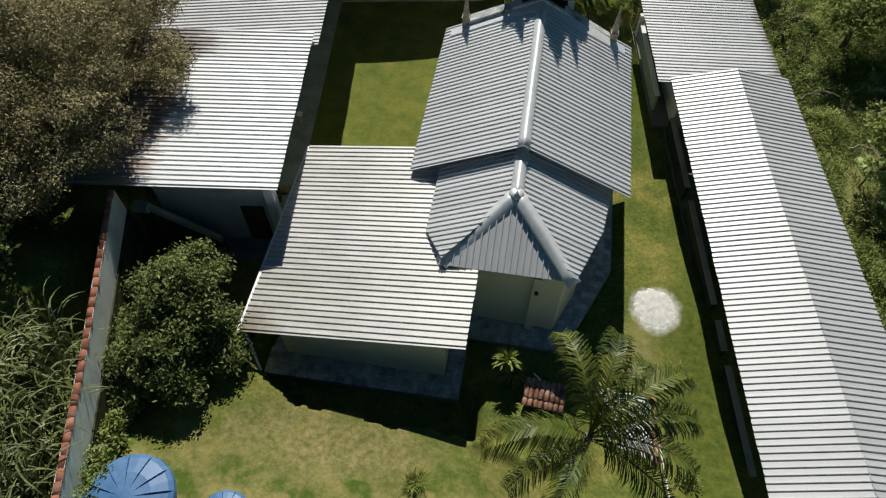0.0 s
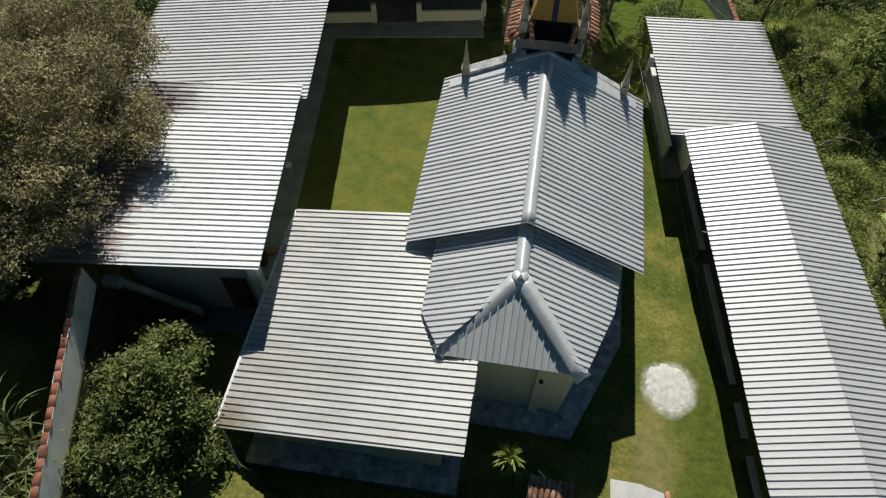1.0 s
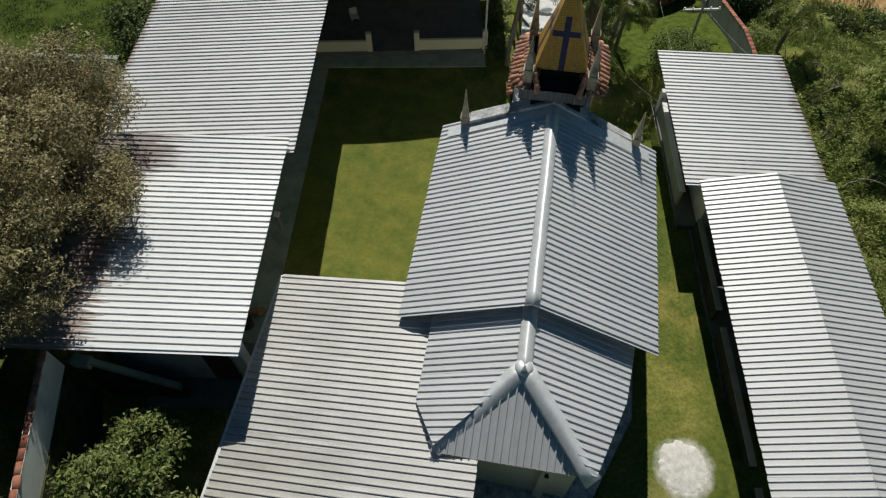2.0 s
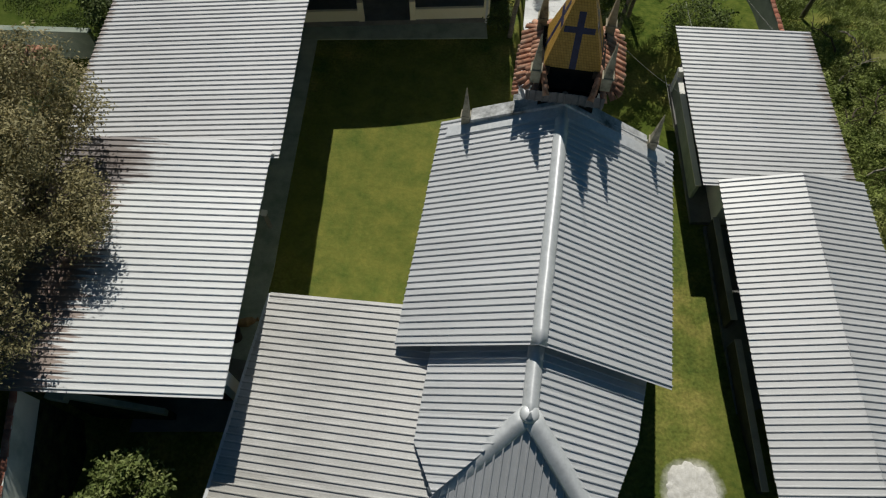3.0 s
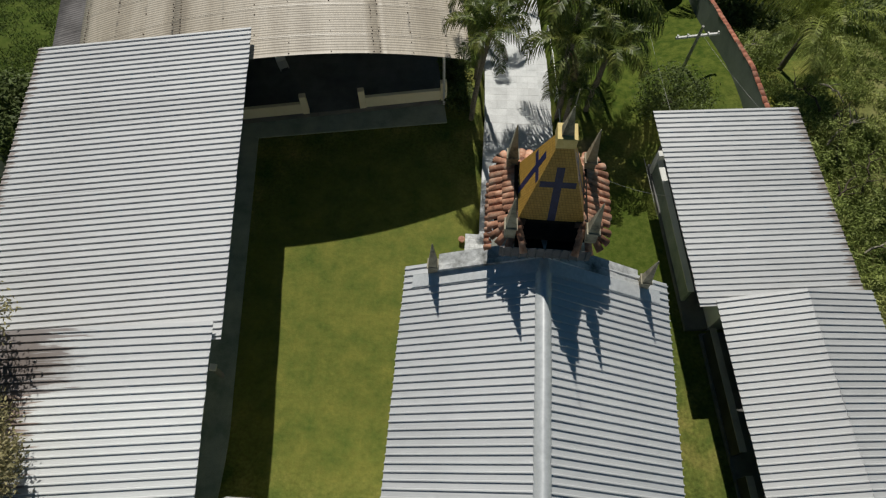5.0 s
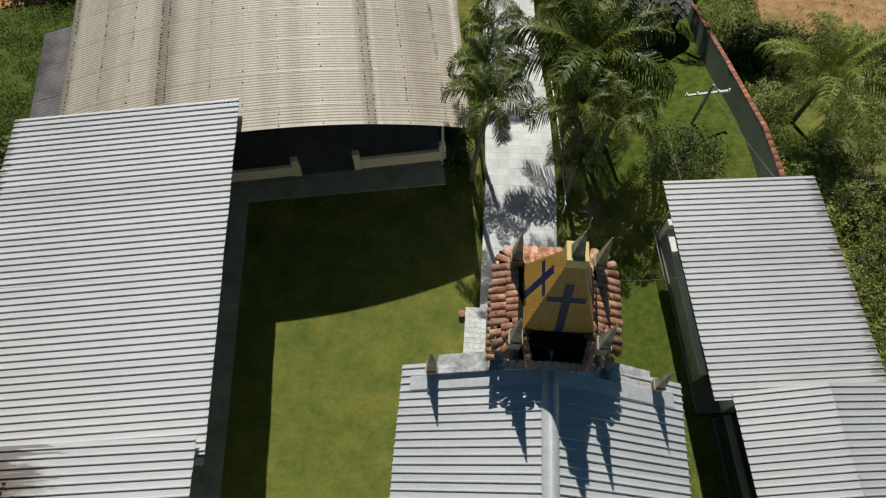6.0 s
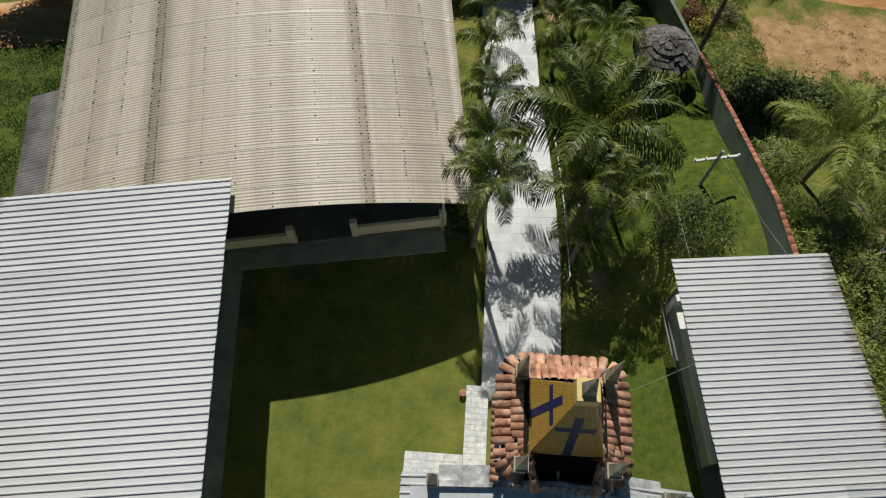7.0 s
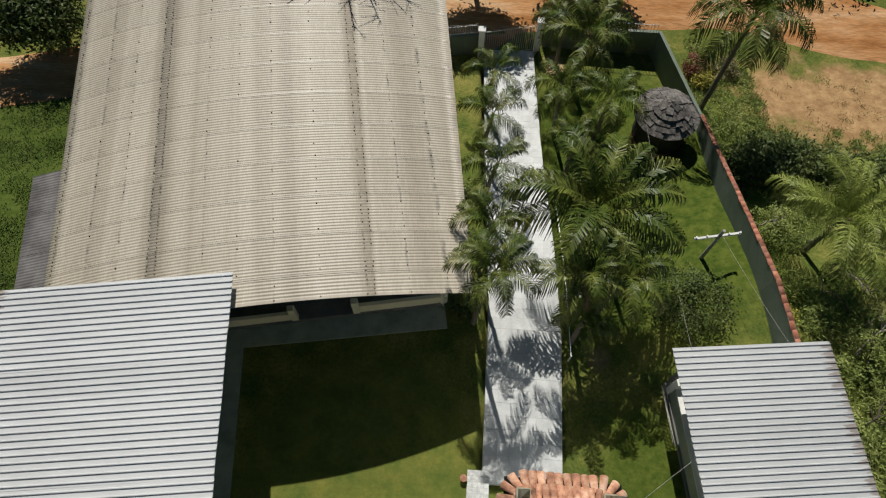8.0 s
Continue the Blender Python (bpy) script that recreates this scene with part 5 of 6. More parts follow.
for r_ in range(6):
    rad_ = hr * (1 - r_ / 6) * 1.0
    n_ = max(5, int(math.tau * rad_ / 0.3))
    for k in range(n_):
        q = math.tau * (k + 0.5 * (r_ % 2)) / n_ + random.uniform(-0.03, 0.03)
        rr = max(0.02, rad_ - 0.42)
        zz = apex_h - (rr / hr) * (apex_h - eave_h) + 0.05
        part_of("shingle", shme, SHINGLE, hut, m=pose(rr * math.cos(q), rr * math.sin(q), zz, 0, 0, math.degrees(q) + 90) @ pose(0, 0, 0, math.degrees(sl) * 0.8 + random.uniform(-6, 6), 0, random.uniform(-7, 7)))
for k in range(6):
    q = k * math.tau / 6 + 0.3
    part("post", tube(bmesh.new(), [(1.3 * math.cos(q), 1.3 * math.sin(q), -0.2), (1.3 * math.cos(q), 1.3 * math.sin(q), eave_h + 0.15)], 0.07, 7), WOOD, hut)
# added solid drum, dark to stand for the shaded inside of the hut
part("hut_shade", prism([(1.32 * math.cos(k * math.tau / 24), 1.32 * math.sin(k * math.tau / 24)) for k in range(24)], 0.75, eave_h + 0.2), DARK, hut, "dark drum standing for the shade under the hut's roof")
part("low_wall", prism([(1.25 * math.cos(k * math.tau / 24), 1.25 * math.sin(k * math.tau / 24)) for k in range(24)], -0.2, 0.75), CLAY, hut)

# pole with a crossarm, and the wires
pole = thing("utility_pole", pose(7.6, 38.45, ground_z(7.6, 38.45)), "slim grey pole with a pale crossarm", "utility pole")
pg = ground_z(7.6, 38.45)
part("shaft", tube(bmesh.new(), [(0, 0, -0.3), (0.02, 0.0, 2.5 - pg)], [0.085, 0.06], 8), CONCRETE, pole)
arm = box(-0.98, 0.98, -0.05, 0.05, 1.8 - pg, 1.9 - pg, 0.008)
armo = part("crossarm", arm, WHITE, pole)
armo.matrix_local = pose(0, 0.08, 0, 0, 0, 12)
for x in (-0.9, -0.45, 0.45, 0.9):
    ins = part("insulator", tube(bmesh.new(), [(x, 0.08 + x * 0.2, 1.88 - pg), (x, 0.08 + x * 0.2, 2.0 - pg)], [0.03, 0.045], 8), WHITE, pole, "small white insulator")


def cable(a_, b_, sag, label_="thin pale overhead cable across the garden"):
    pts_ = []
    for i in range(13):
        k = i / 12
        p = Vector(a_).lerp(Vector(b_), k)
        p.z -= sag * 4 * k * (1 - k)
        pts_.append(p)
    return tagged(part("cable", tube(bmesh.new(), pts_, 0.006, 4), CONCRETE), label_, "cable", "overhead cables")


cable((7.7, 38.5, 2.05), (9.3, 33.6, 2.95), 0.1)
cable((5.35, 44.6, 1.0), (5.6, 33.2, 3.2), 0.25)
cable((2.08, 27.28, 7.2), (5.45, 29.45, 3.05), 0.15)

handrail = thing("handrail", IDENT, "thin white pipe handrail beside the drive", "handrail")
hp = [(1.78, 33.4, ground_z(1.6, 33.4)), (1.66, 36.2, ground_z(1.6, 36.2)), (1.56, 39.0, ground_z(1.5, 39)), (1.48, 41.8, ground_z(1.4, 41.8))]
for (x, y, z), (x2, y2, z2) in zip(hp, hp[1:]):
    part("rail", tube(bmesh.new(), [(x, y, z + 0.9), (x2, y2, z2 + 0.9)], 0.025, 6), WHITE, handrail)
for x, y, z in hp:
    part("post", tube(bmesh.new(), [(x, y, z - 0.2), (x, y, z + 0.95)], 0.035, 6), WHITE, handrail)

pot = thing("flower_pot", pose(-2.16, 28.62, 0.0), "small orange clay flower pot on the lawn", "flower pot")
part("bowl", tube(bmesh.new(), [(0, 0, -0.02), (0, 0, 0.16), (0, 0, 0.18), (0, 0, 0.22)], [0.08, 0.115, 0.135, 0.135], 14), CLAY, pot)

chair = thing("plastic_chair", Matrix.Translation((-10.8, 36.75, 0.1)) @ Matrix.Rotation(radians(30), 4, "Z"), "white plastic chair standing in the hall", "chair")
part("seat", box(-0.22, 0.22, -0.22, 0.22, 0.41, 0.45, 0.01), WHITE, chair)
part("backrest", box(-0.22, 0.22, 0.2, 0.24, 0.45, 0.85, 0.01), WHITE, chair)
for x in (-0.19, 0.19):
    for y in (-0.19, 0.19):
        part("leg", box(x - 0.02, x + 0.02, y - 0.02, y + 0.02, 0, 0.41), WHITE, chair)

# ---- road ----
ROAD = mat("orange_dirt", [(0.21, 0.085, 0.03), (0.36, 0.165, 0.062), (0.47, 0.25, 0.115), (0.56, 0.37, 0.22)], 0.55, 0.95, 0, 0.8, 10, (0.22, 1.1, 1), spec=0.05, fine=0.6)
mid_line = [(-90, 24), (-55, 38.5), (-30, 48.6), (-15, 53.6), (0, 57.6), (12, 59.2), (22, 57.2), (36, 52.0), (60, 42), (95, 30)]
rv, rf = [], []
cols = 9
fine_line = []
for (x0, y0), (x1, y1) in zip(mid_line, mid_line[1:]):
    for k in range(16):
        fine_line.append((x0 + (x1 - x0) * k / 16, y0 + (y1 - y0) * k / 16))
for i, (x, y) in enumerate(fine_line):
    x1, y1 = fine_line[min(i + 1, len(fine_line) - 1)]
    x0, y0 = fine_line[max(i - 1, 0)]
    n = Vector((y0 - y1, x1 - x0, 0)).normalized()
    half_ = 2.6 + 0.5 * noise.noise((x * 0.25, y * 0.25, 7))
    for k in range(cols):
        o = (k / (cols - 1) * 2 - 1) * half_
        px, py = x + n.x * o, y + n.y * o
        rut = -0.05 * math.exp(-((abs(o) - 1.0) / 0.3) ** 2)
        rv.append((px, py, ground_z(px, py) + (0.07 if 0 < k < cols - 1 else -0.05) + rut))
for i in range(len(fine_line) - 1):
    for k in range(cols - 1):
        rf.append((i * cols + k, i * cols + k + 1, (i + 1) * cols + k + 1, (i + 1) * cols + k))
me = bpy.data.meshes.new("road")
me.from_pydata(rv, [], rf)
tagged(part_of("road", me, ROAD, smooth=True), "orange dirt road with worn wheel tracks", "road", kind="structure")

# ---- plants ----
def leaf_mat(name, cols_, scale=0.8, rough=0.55, trans=0.18, spec=0.2):
    return mat(name, cols_, scale, rough, 0, 0.0, 9.0, fine=0.5, spec=spec, trans=trans, island=0.32, rand=0.1)


LEAF = leaf_mat("leaf_green", [(0.10, 0.14, 0.036), (0.178, 0.222, 0.066), (0.32, 0.345, 0.13)], 1.6, trans=0.25)
OLIVE = leaf_mat("leaf_olive", [(0.16, 0.148, 0.075), (0.29, 0.26, 0.13), (0.50, 0.425, 0.23)], 0.7, trans=0.28)
WEED = leaf_mat("weed_green", [(0.15, 0.20, 0.05), (0.26, 0.315, 0.085), (0.39, 0.41, 0.14)], 0.45, trans=0.3)
DEEP = leaf_mat("leaf_dark", [(0.07, 0.10, 0.032), (0.155, 0.195, 0.06)], 0.9, trans=0.25)
PALM = leaf_mat("palm_green", [(0.032, 0.062, 0.008), (0.085, 0.118, 0.016), (0.23, 0.235, 0.052)], 0.9, 0.46, 0.15, 0.36)
PALM_PALE = leaf_mat("palm_pale", [(0.17, 0.22, 0.04), (0.28, 0.33, 0.075), (0.42, 0.43, 0.14)], 0.9, 0.45, 0.3)
CANE = leaf_mat("cane_leaf", [(0.065, 0.095, 0.028), (0.15, 0.18, 0.065), (0.34, 0.35, 0.20)], 1.2, 0.45)
BARK = mat("bark", [(0.07, 0.055, 0.04), (0.16, 0.13, 0.10)], 5, 0.95, 0, 0.4, 25)
PALM_BARK = mat("palm_bark", [(0.12, 0.10, 0.075), (0.24, 0.21, 0.17)], 6, 0.95, 0, 0.4, 25, (1, 1, 4))


def leaves_mesh(name, blobs, count, size, seed, clump=0.35, flat=0.7, per=22):
    """Many small leaves in clumps through the given ellipsoids (x, y, z, rx, ry, rz)."""
    rng = np.random.default_rng(seed)
    vol = np.array([(b[3] * b[4] + b[4] * b[5] + b[3] * b[5]) for b in blobs])
    ncl = max(1, count // per)
    pick = rng.choice(len(blobs), ncl, p=vol / vol.sum())
    B = np.array(blobs, float)[pick]
    d = rng.normal(size=(ncl, 3))
    d /= np.linalg.norm(d, axis=1)[:, None]
    r = 0.45 + 0.62 * rng.random(ncl) ** 0.55
    cen = B[:, :3] + d * r[:, None] * B[:, 3:]
    P = np.repeat(cen, per, 0) + rng.normal(size=(ncl * per, 3)) * clump * np.array((1, 1, 0.7))
    N = np.repeat(d, per, 0) * 0.6 + rng.normal(size=P.shape) * 0.75 + np.array((0, 0, flat))
    N /= np.linalg.norm(N, axis=1)[:, None]
    U = np.cross(N, rng.normal(size=P.shape))
    U /= np.linalg.norm(U, axis=1)[:, None]
    V = np.cross(N, U)
    s = size * (0.6 + 0.8 * rng.random(len(P)))[:, None]
    quad = np.stack([P - U * s, P - V * s * 0.42 + N * s * 0.15, P + U * s, P + V * s * 0.42 + N * s * 0.15], 1).reshape(-1, 3)
    return quads(name, quad)


def quads(name, quad):
    me = bpy.data.meshes.new(name)
    n = len(quad) // 4
    me.vertices.add(n * 4)
    me.vertices.foreach_set("co", quad.astype(np.float32).ravel())
    me.loops.add(n * 4)
    me.loops.foreach_set("vertex_index", np.arange(n * 4, dtype=np.int32))
    me.polygons.add(n)
    me.polygons.foreach_set("loop_start", np.arange(0, n * 4, 4, dtype=np.int32))
    me.update(calc_edges=True)
    return me


def lobed(blobs, n, seed, small=0.33):
    """Each large mass broken into n smaller ones on its upper and outer side, so that the crown's outline is uneven."""
    rng = random.Random(seed)
    out_ = []
    for x, y, z, a_, b_, c_ in blobs:
        for k in range(n):
            q, e = rng.uniform(0, math.tau), math.asin(rng.uniform(-0.25, 1))
            f, w = rng.uniform(0.55, 0.9), small * rng.uniform(0.6, 1.25)
            out_.append((x + a_ * f * math.cos(q) * math.cos(e), y + b_ * f * math.sin(q) * math.cos(e), z + c_ * f * math.sin(e), a_ * w, b_ * w, c_ * w * 0.85))
    return out_


def tree(name, x, y, blobs, count, size, material, label, category="tree", trunk=0.16, seed=1, clump=0.35, lean=(0, 0), group="", lobes=0):
    """A tapered trunk with limbs into each blob, and a crown of leaf clumps; blobs are in the world."""
    g = ground_z(x, y)
    t_ = thing(name, pose(x, y, g), label, category, group)
    bm = bmesh.new()
    loc = [(b[0] - x, b[1] - y, b[2] - g, b[3], b[4], b[5]) for b in blobs]
    fork = Vector((lean[0] * 0.4, lean[1] * 0.4, min(l[2] for l in loc) * 0.45))
    tube(bm, [(0, 0, -0.3), fork * 0.5 + Vector((0.05, 0, 0)), fork], [trunk * 1.25, trunk, trunk * 0.85], 8)
    rng = random.Random(seed)
    for l in loc:
        for k in range(3):
            end = Vector((l[0] + rng.uniform(-0.6, 0.6) * l[3], l[1] + rng.uniform(-0.6, 0.6) * l[4], l[2] + rng.uniform(-0.1, 0.6) * l[5]))
            m_ = fork.lerp(end, 0.5) + Vector((rng.uniform(-0.2, 0.2), rng.uniform(-0.2, 0.2), 0.15))
            tube(bm, [fork, m_, end], [trunk * 0.6, trunk * 0.35, trunk * 0.1], 6)
    part("trunk", bm, BARK, t_)
    part_of("crown", leaves_mesh("crown", lobed(loc, lobes, seed) if lobes else loc, count, size, seed, clump), material, t_)
    return t_


tree("tree", -15.6, 17.0, [(-15.1, 14.8, 7.2, 2.7, 2.68, 1.6), (-16.4, 17.0, 8.1, 3.1, 3.42, 2.2), (-16.4, 20.4, 7.6, 2.81, 3.05, 2.42), (-19.0, 15.0, 8.2, 3.66, 3.90, 2.76), (-19.6, 20.5, 7.2, 3.42, 3.42, 2.53), (-17.5, 12.6, 7.4, 2.68, 2.44, 2.07), (-14.6, 18.4, 7.2, 2.0, 2.0, 1.3), (-15.3, 13.0, 6.9, 1.9, 1.7, 1.4)],
     215000, 0.058, OLIVE, "large tree with dull olive-brown foliage over the wing's roof", trunk=0.3, seed=3, clump=0.15, lobes=24)
tree("tree", -10.5, 10.0, [(-10.0, 10.6, 5.3, 1.00, 0.99, 1.00), (-11.4, 9.8, 4.7, 1.00, 0.99, 0.88), (-9.3, 9.8, 4.3, 1.00, 0.99, 1.00), (-10.4, 9.5, 5.0, 1.13, 0.99, 1.00), (-12.0, 9.0, 3.8, 0.88, 0.86, 0.66), (-9.2, 8.6, 3.5, 1.13, 0.99, 0.77), (-10.8, 8.2, 4.2, 1.25, 0.86, 0.77), (-10.4, 11.6, 4.3, 1.00, 0.86, 0.88), (-11.4, 7.7, 3.4, 0.88, 0.74, 0.66), (-10.2, 7.4, 3.7, 1.1, 0.9, 0.8), (-11.7, 7.3, 3.6, 0.9, 0.8, 0.8), (-10.2, 8.7, 4.7, 1.0, 0.8, 0.8), (-9.9, 8.0, 4.3, 0.9, 0.8, 0.8), (-8.7, 9.5, 3.4, 0.9, 0.9, 0.9)],
     46000, 0.074, LEAF, "round green fruit tree on the bank", trunk=0.12, seed=5, clump=0.17, lobes=7)
tree("shrub", 6.75, 36.0, [(6.75, 36.0, 0.85, 1.55, 1.3, 1.0)], 6200, 0.06, DEEP, "round olive-green shrub on the lawn", "shrub", trunk=0.06, seed=7, clump=0.22)


def frond_mesh(length, rise, droop, seed, pairs=30, blade=0.55, vee=0.35, broad=0.025):
    """A feather leaf growing along +x: a bent midrib with two rows of narrow blades."""
    rng = np.random.default_rng(seed)
    n = 14
    pts = [Vector((0, 0, 0))]
    ang = radians(rise)
    for i in range(n):
        ang -= radians(droop) / n * (0.4 + 1.2 * i / n)
        pts.append(pts[-1] + Vector((math.cos(ang), 0.02 * math.sin(i + seed), math.sin(ang))) * length / n)
    verts, faces = [], []

    def at(k):
        f = k * n
        i = min(int(f), n - 1)
        return pts[i].lerp(pts[i + 1], f - i), (pts[i + 1] - pts[i]).normalized()
    for i in range(n):
        w0, w1 = 0.035 * (1 - 0.8 * i / n), 0.035 * (1 - 0.8 * (i + 1) / n)
        a_, b_ = pts[i], pts[i + 1]
        o = len(verts)
        verts += [(a_.x, a_.y - w0, a_.z), (a_.x, a_.y + w0, a_.z), (b_.x, b_.y + w1, b_.z), (b_.x, b_.y - w1, b_.z), (a_.x, a_.y, a_.z - w0), (b_.x, b_.y, b_.z - w1)]
        faces += [(o, o + 1, o + 2, o + 3), (o, o + 3, o + 5, o + 4), (o + 1, o + 4, o + 5, o + 2)]
    for j in range(pairs):
        k = 0.13 + 0.87 * j / pairs
        p, d = at(min(k, 0.999))
        up = Vector((-d.z, 0, d.x))
        for side in (-1, 1):
            ln_ = blade * length * 0.45 * (math.sin(math.pi * min(1, 0.20 + 0.76 * k)) ** 0.6) * rng.uniform(0.85, 1.12)
            s_ = Vector((0, side, 0))
            dirn = (d * rng.uniform(0.5, 0.75) + s_ * 0.75 + up * (vee + rng.uniform(-0.3, 0.3))).normalized()
            mid_ = p + dirn * ln_ * 0.42
            far_ = mid_ + dirn * ln_ * 0.30 + Vector((0, 0, -ln_ * rng.uniform(0.2, 0.4)))
            tip = far_ + dirn * ln_ * 0.12 + Vector((0, 0, -ln_ * rng.uniform(0.35, 0.6)))
            wd = d * broad * length / 2.4
            o = len(verts)
            verts += [tuple(p - wd * 0.7), tuple(p + wd * 0.7), tuple(mid_ + wd), tuple(mid_ - wd), tuple(far_ + wd * 0.8), tuple(far_ - wd * 0.8), tuple(tip)]
            faces += [(o, o + 1, o + 2, o + 3), (o + 3, o + 2, o + 4, o + 5), (o + 5, o + 4, o + 6)]
    me = bpy.data.meshes.new("frond")
    me.from_pydata(verts, [], faces)
    return me


def frond_set(leaf, hang=1.0, broad=0.021):
    out_ = [frond_mesh(3.3, 80, 150 * hang, 1, 44, 0.58, 0.25, broad), frond_mesh(3.8, 62, 150 * hang, 2, 48, 0.58, 0.15, broad), frond_mesh(3.6, 36, 130 * hang, 3, 46, 0.60, 0.05, broad), frond_mesh(2.3, -20, 60, 4, 36, 0.5, -0.2)]
    for i, me in enumerate(out_):
        me.materials.append(leaf if i < 3 else DEAD)
    return out_


FIELD = leaf_mat("field_grass", [(0.045, 0.080, 0.016), (0.085, 0.125, 0.028), (0.13, 0.165, 0.05)], 0.6)
TALL = leaf_mat("dry_grass", [(0.085, 0.10, 0.022), (0.15, 0.155, 0.04), (0.25, 0.22, 0.085)], 0.7)
DEAD = leaf_mat("dry_frond", [(0.12, 0.085, 0.045), (0.22, 0.16, 0.09)], 1.5)

FRONDS, BOLD, PALE_FRONDS, HANGING = frond_set(PALM), frond_set(PALM, 0.72), frond_set(PALM_PALE, 0.62, 0.015), [frond_mesh(3.9, 84, 175, 5, 84, 0.42, 0.15, 0.0115), frond_mesh(3.7, 68, 175, 6, 80, 0.42, 0.0, 0.0115), frond_mesh(3.3, 42, 150, 7, 72, 0.42, -0.1, 0.0115), frond_mesh(2.6, 10, 90, 8, 50, 0.4, -0.3, 0.012)]
for i, me in enumerate(HANGING):
    me.materials.append(PALM if i < 3 else DEAD)


def palm_tree(x, y, top, scale, seed, label="feather-leaved palm with a slim ringed trunk", lean=(0.0, 0.0), tall=None, count=15, group="palms along the drive", leaves=FRONDS, ways=()):
    rng = random.Random(seed)
    g = ground_z(x, y)
    t_ = thing("palm_tree", pose(x, y, g), label, "palm", group)
    h = top - g
    bm = bmesh.new()
    path, rad = [], []
    for i in range(15):
        k = i / 14
        path.append((lean[0] * k ** 1.5, lean[1] * k ** 1.5, -0.3 + (h + 0.3) * k))
        rad.append((0.14 - 0.05 * k + (0.008 if i % 2 else 0)) * (0.7 + 0.3 * scale))
    tube(bm, path, rad, 9)
    part("trunk", bm, PALM_BARK, t_)
    for i in range(count):
        k = i / count
        f = 0 if k < 0.22 else 1 if k < 0.58 else 2 if k < 0.9 else 3
        q = ways[i] if ways else i * 137.5 + rng.uniform(-15, 15)
        part_of("frond", leaves[f], None, t_, m=pose(lean[0], lean[1], h - 0.02 * i * scale, 0, rng.uniform(-8, 8), q) @ Matrix.Diagonal((scale * rng.uniform(0.9, 1.1),) * 3 + (1,)))
    return t_



# west of the drive, then the clump east of it, then the palms near the road
for i, (x, y, top, sc, lx, n, set_) in enumerate([(-2.1, 34.75, 5.1, 0.58, 0.55, 14, FRONDS), (-2.0, 37.3, 4.1, 0.56, 0.35, 11, FRONDS), (-1.95, 41.3, 1.9, 0.60, 0.5, 8, FRONDS), (-2.1, 45.0, 0.6, 0.60, 0.4, 8, FRONDS), (-2.1, 48.9, -0.6, 0.58, 0.5, 8, FRONDS),
                                                  (2.1, 38.2, 4.0, 1.05, 0.15, 15, BOLD), (1.75, 35.2, 4.3, 0.66, -0.1, 11, FRONDS), (3.0, 35.6, 3.9, 0.62, 0.25, 9, FRONDS), (1.9, 34.2, 2.6, 0.45, 0.0, 6, FRONDS), (3.6, 37.3, 2.2, 0.5, 0.1, 6, FRONDS), (2.2, 43.8, 0.6, 0.5, -0.2, 7, FRONDS),
                                                  (1.75, 47.3, 0.2, 0.66, -0.15, 9, FRONDS), (3.9, 46.9, 0.2, 0.70, 0.1, 9, FRONDS), (3.0, 50.8, 0.0, 0.86, 0.1, 12, FRONDS), (2.1, 53.0, -1.2, 0.6, 0.0, 8, FRONDS)]):
    palm_tree(x, y, top, sc, 20 + i, lean=(lx, random.uniform(-0.3, 0.15)), count=n, leaves=set_)
palm_tree(9.9, 49.4, 3.0, 1.05, 61, "tall leaning palm beside the boundary wall", (0.15, 0.1), count=14, group="")
palm_tree(12.65, 39.6, 1.9, 0.92, 62, "wide yellow-green palm among the weeds outside the wall", (0.2, 0.1), count=17, group="", leaves=PALE_FRONDS)
palm_tree(2.1, 4.9, 11.9, 0.75, 63, "tall dark palm with drooping fronds on the front lawn", (-0.1, 0.0), count=12, group="", leaves=HANGING, ways=(114, 78, 34, 58, 12, -14, 198, 218, 250, 24, -30, -4))


def rosette(x, y, stem, label):
    g = ground_z(x, y)
    t_ = thing("yucca", pose(x, y, g), label, "yucca")
    part("stem", tube(bmesh.new(), [(0, 0, -0.2), (0.05, 0, stem * 0.5), (0, 0, stem)], [0.06, 0.045, 0.05], 7), BARK, t_)
    quad = []
    rng = np.random.default_rng(4)
    for i in range(70):
        q, e = rng.uniform(0, math.tau), rng.uniform(0.1, 1.35)
        d = Vector((math.cos(q) * math.cos(e), math.sin(q) * math.cos(e), math.sin(e)))
        s_ = Vector((-math.sin(q), math.cos(q), 0)) * 0.045
        b_ = Vector((0, 0, stem - rng.uniform(0, 0.12)))
        m_, tp = b_ + d * 0.32, b_ + d * 0.62 + Vector((0, 0, -0.12))
        quad += [tuple(b_ - s_ * 0.5), tuple(m_ - s_), tuple(tp), tuple(m_ + s_)]
    part_of("leaf_crown", quads("leaf_crown", np.array(quad)), PALM_PALE, t_)


rosette(0.63, 10.45, 1.75, "yucca with a rosette of pale green strap leaves")
rosette(0.95, 10.5, 0.6, "small yucca with strap leaves")

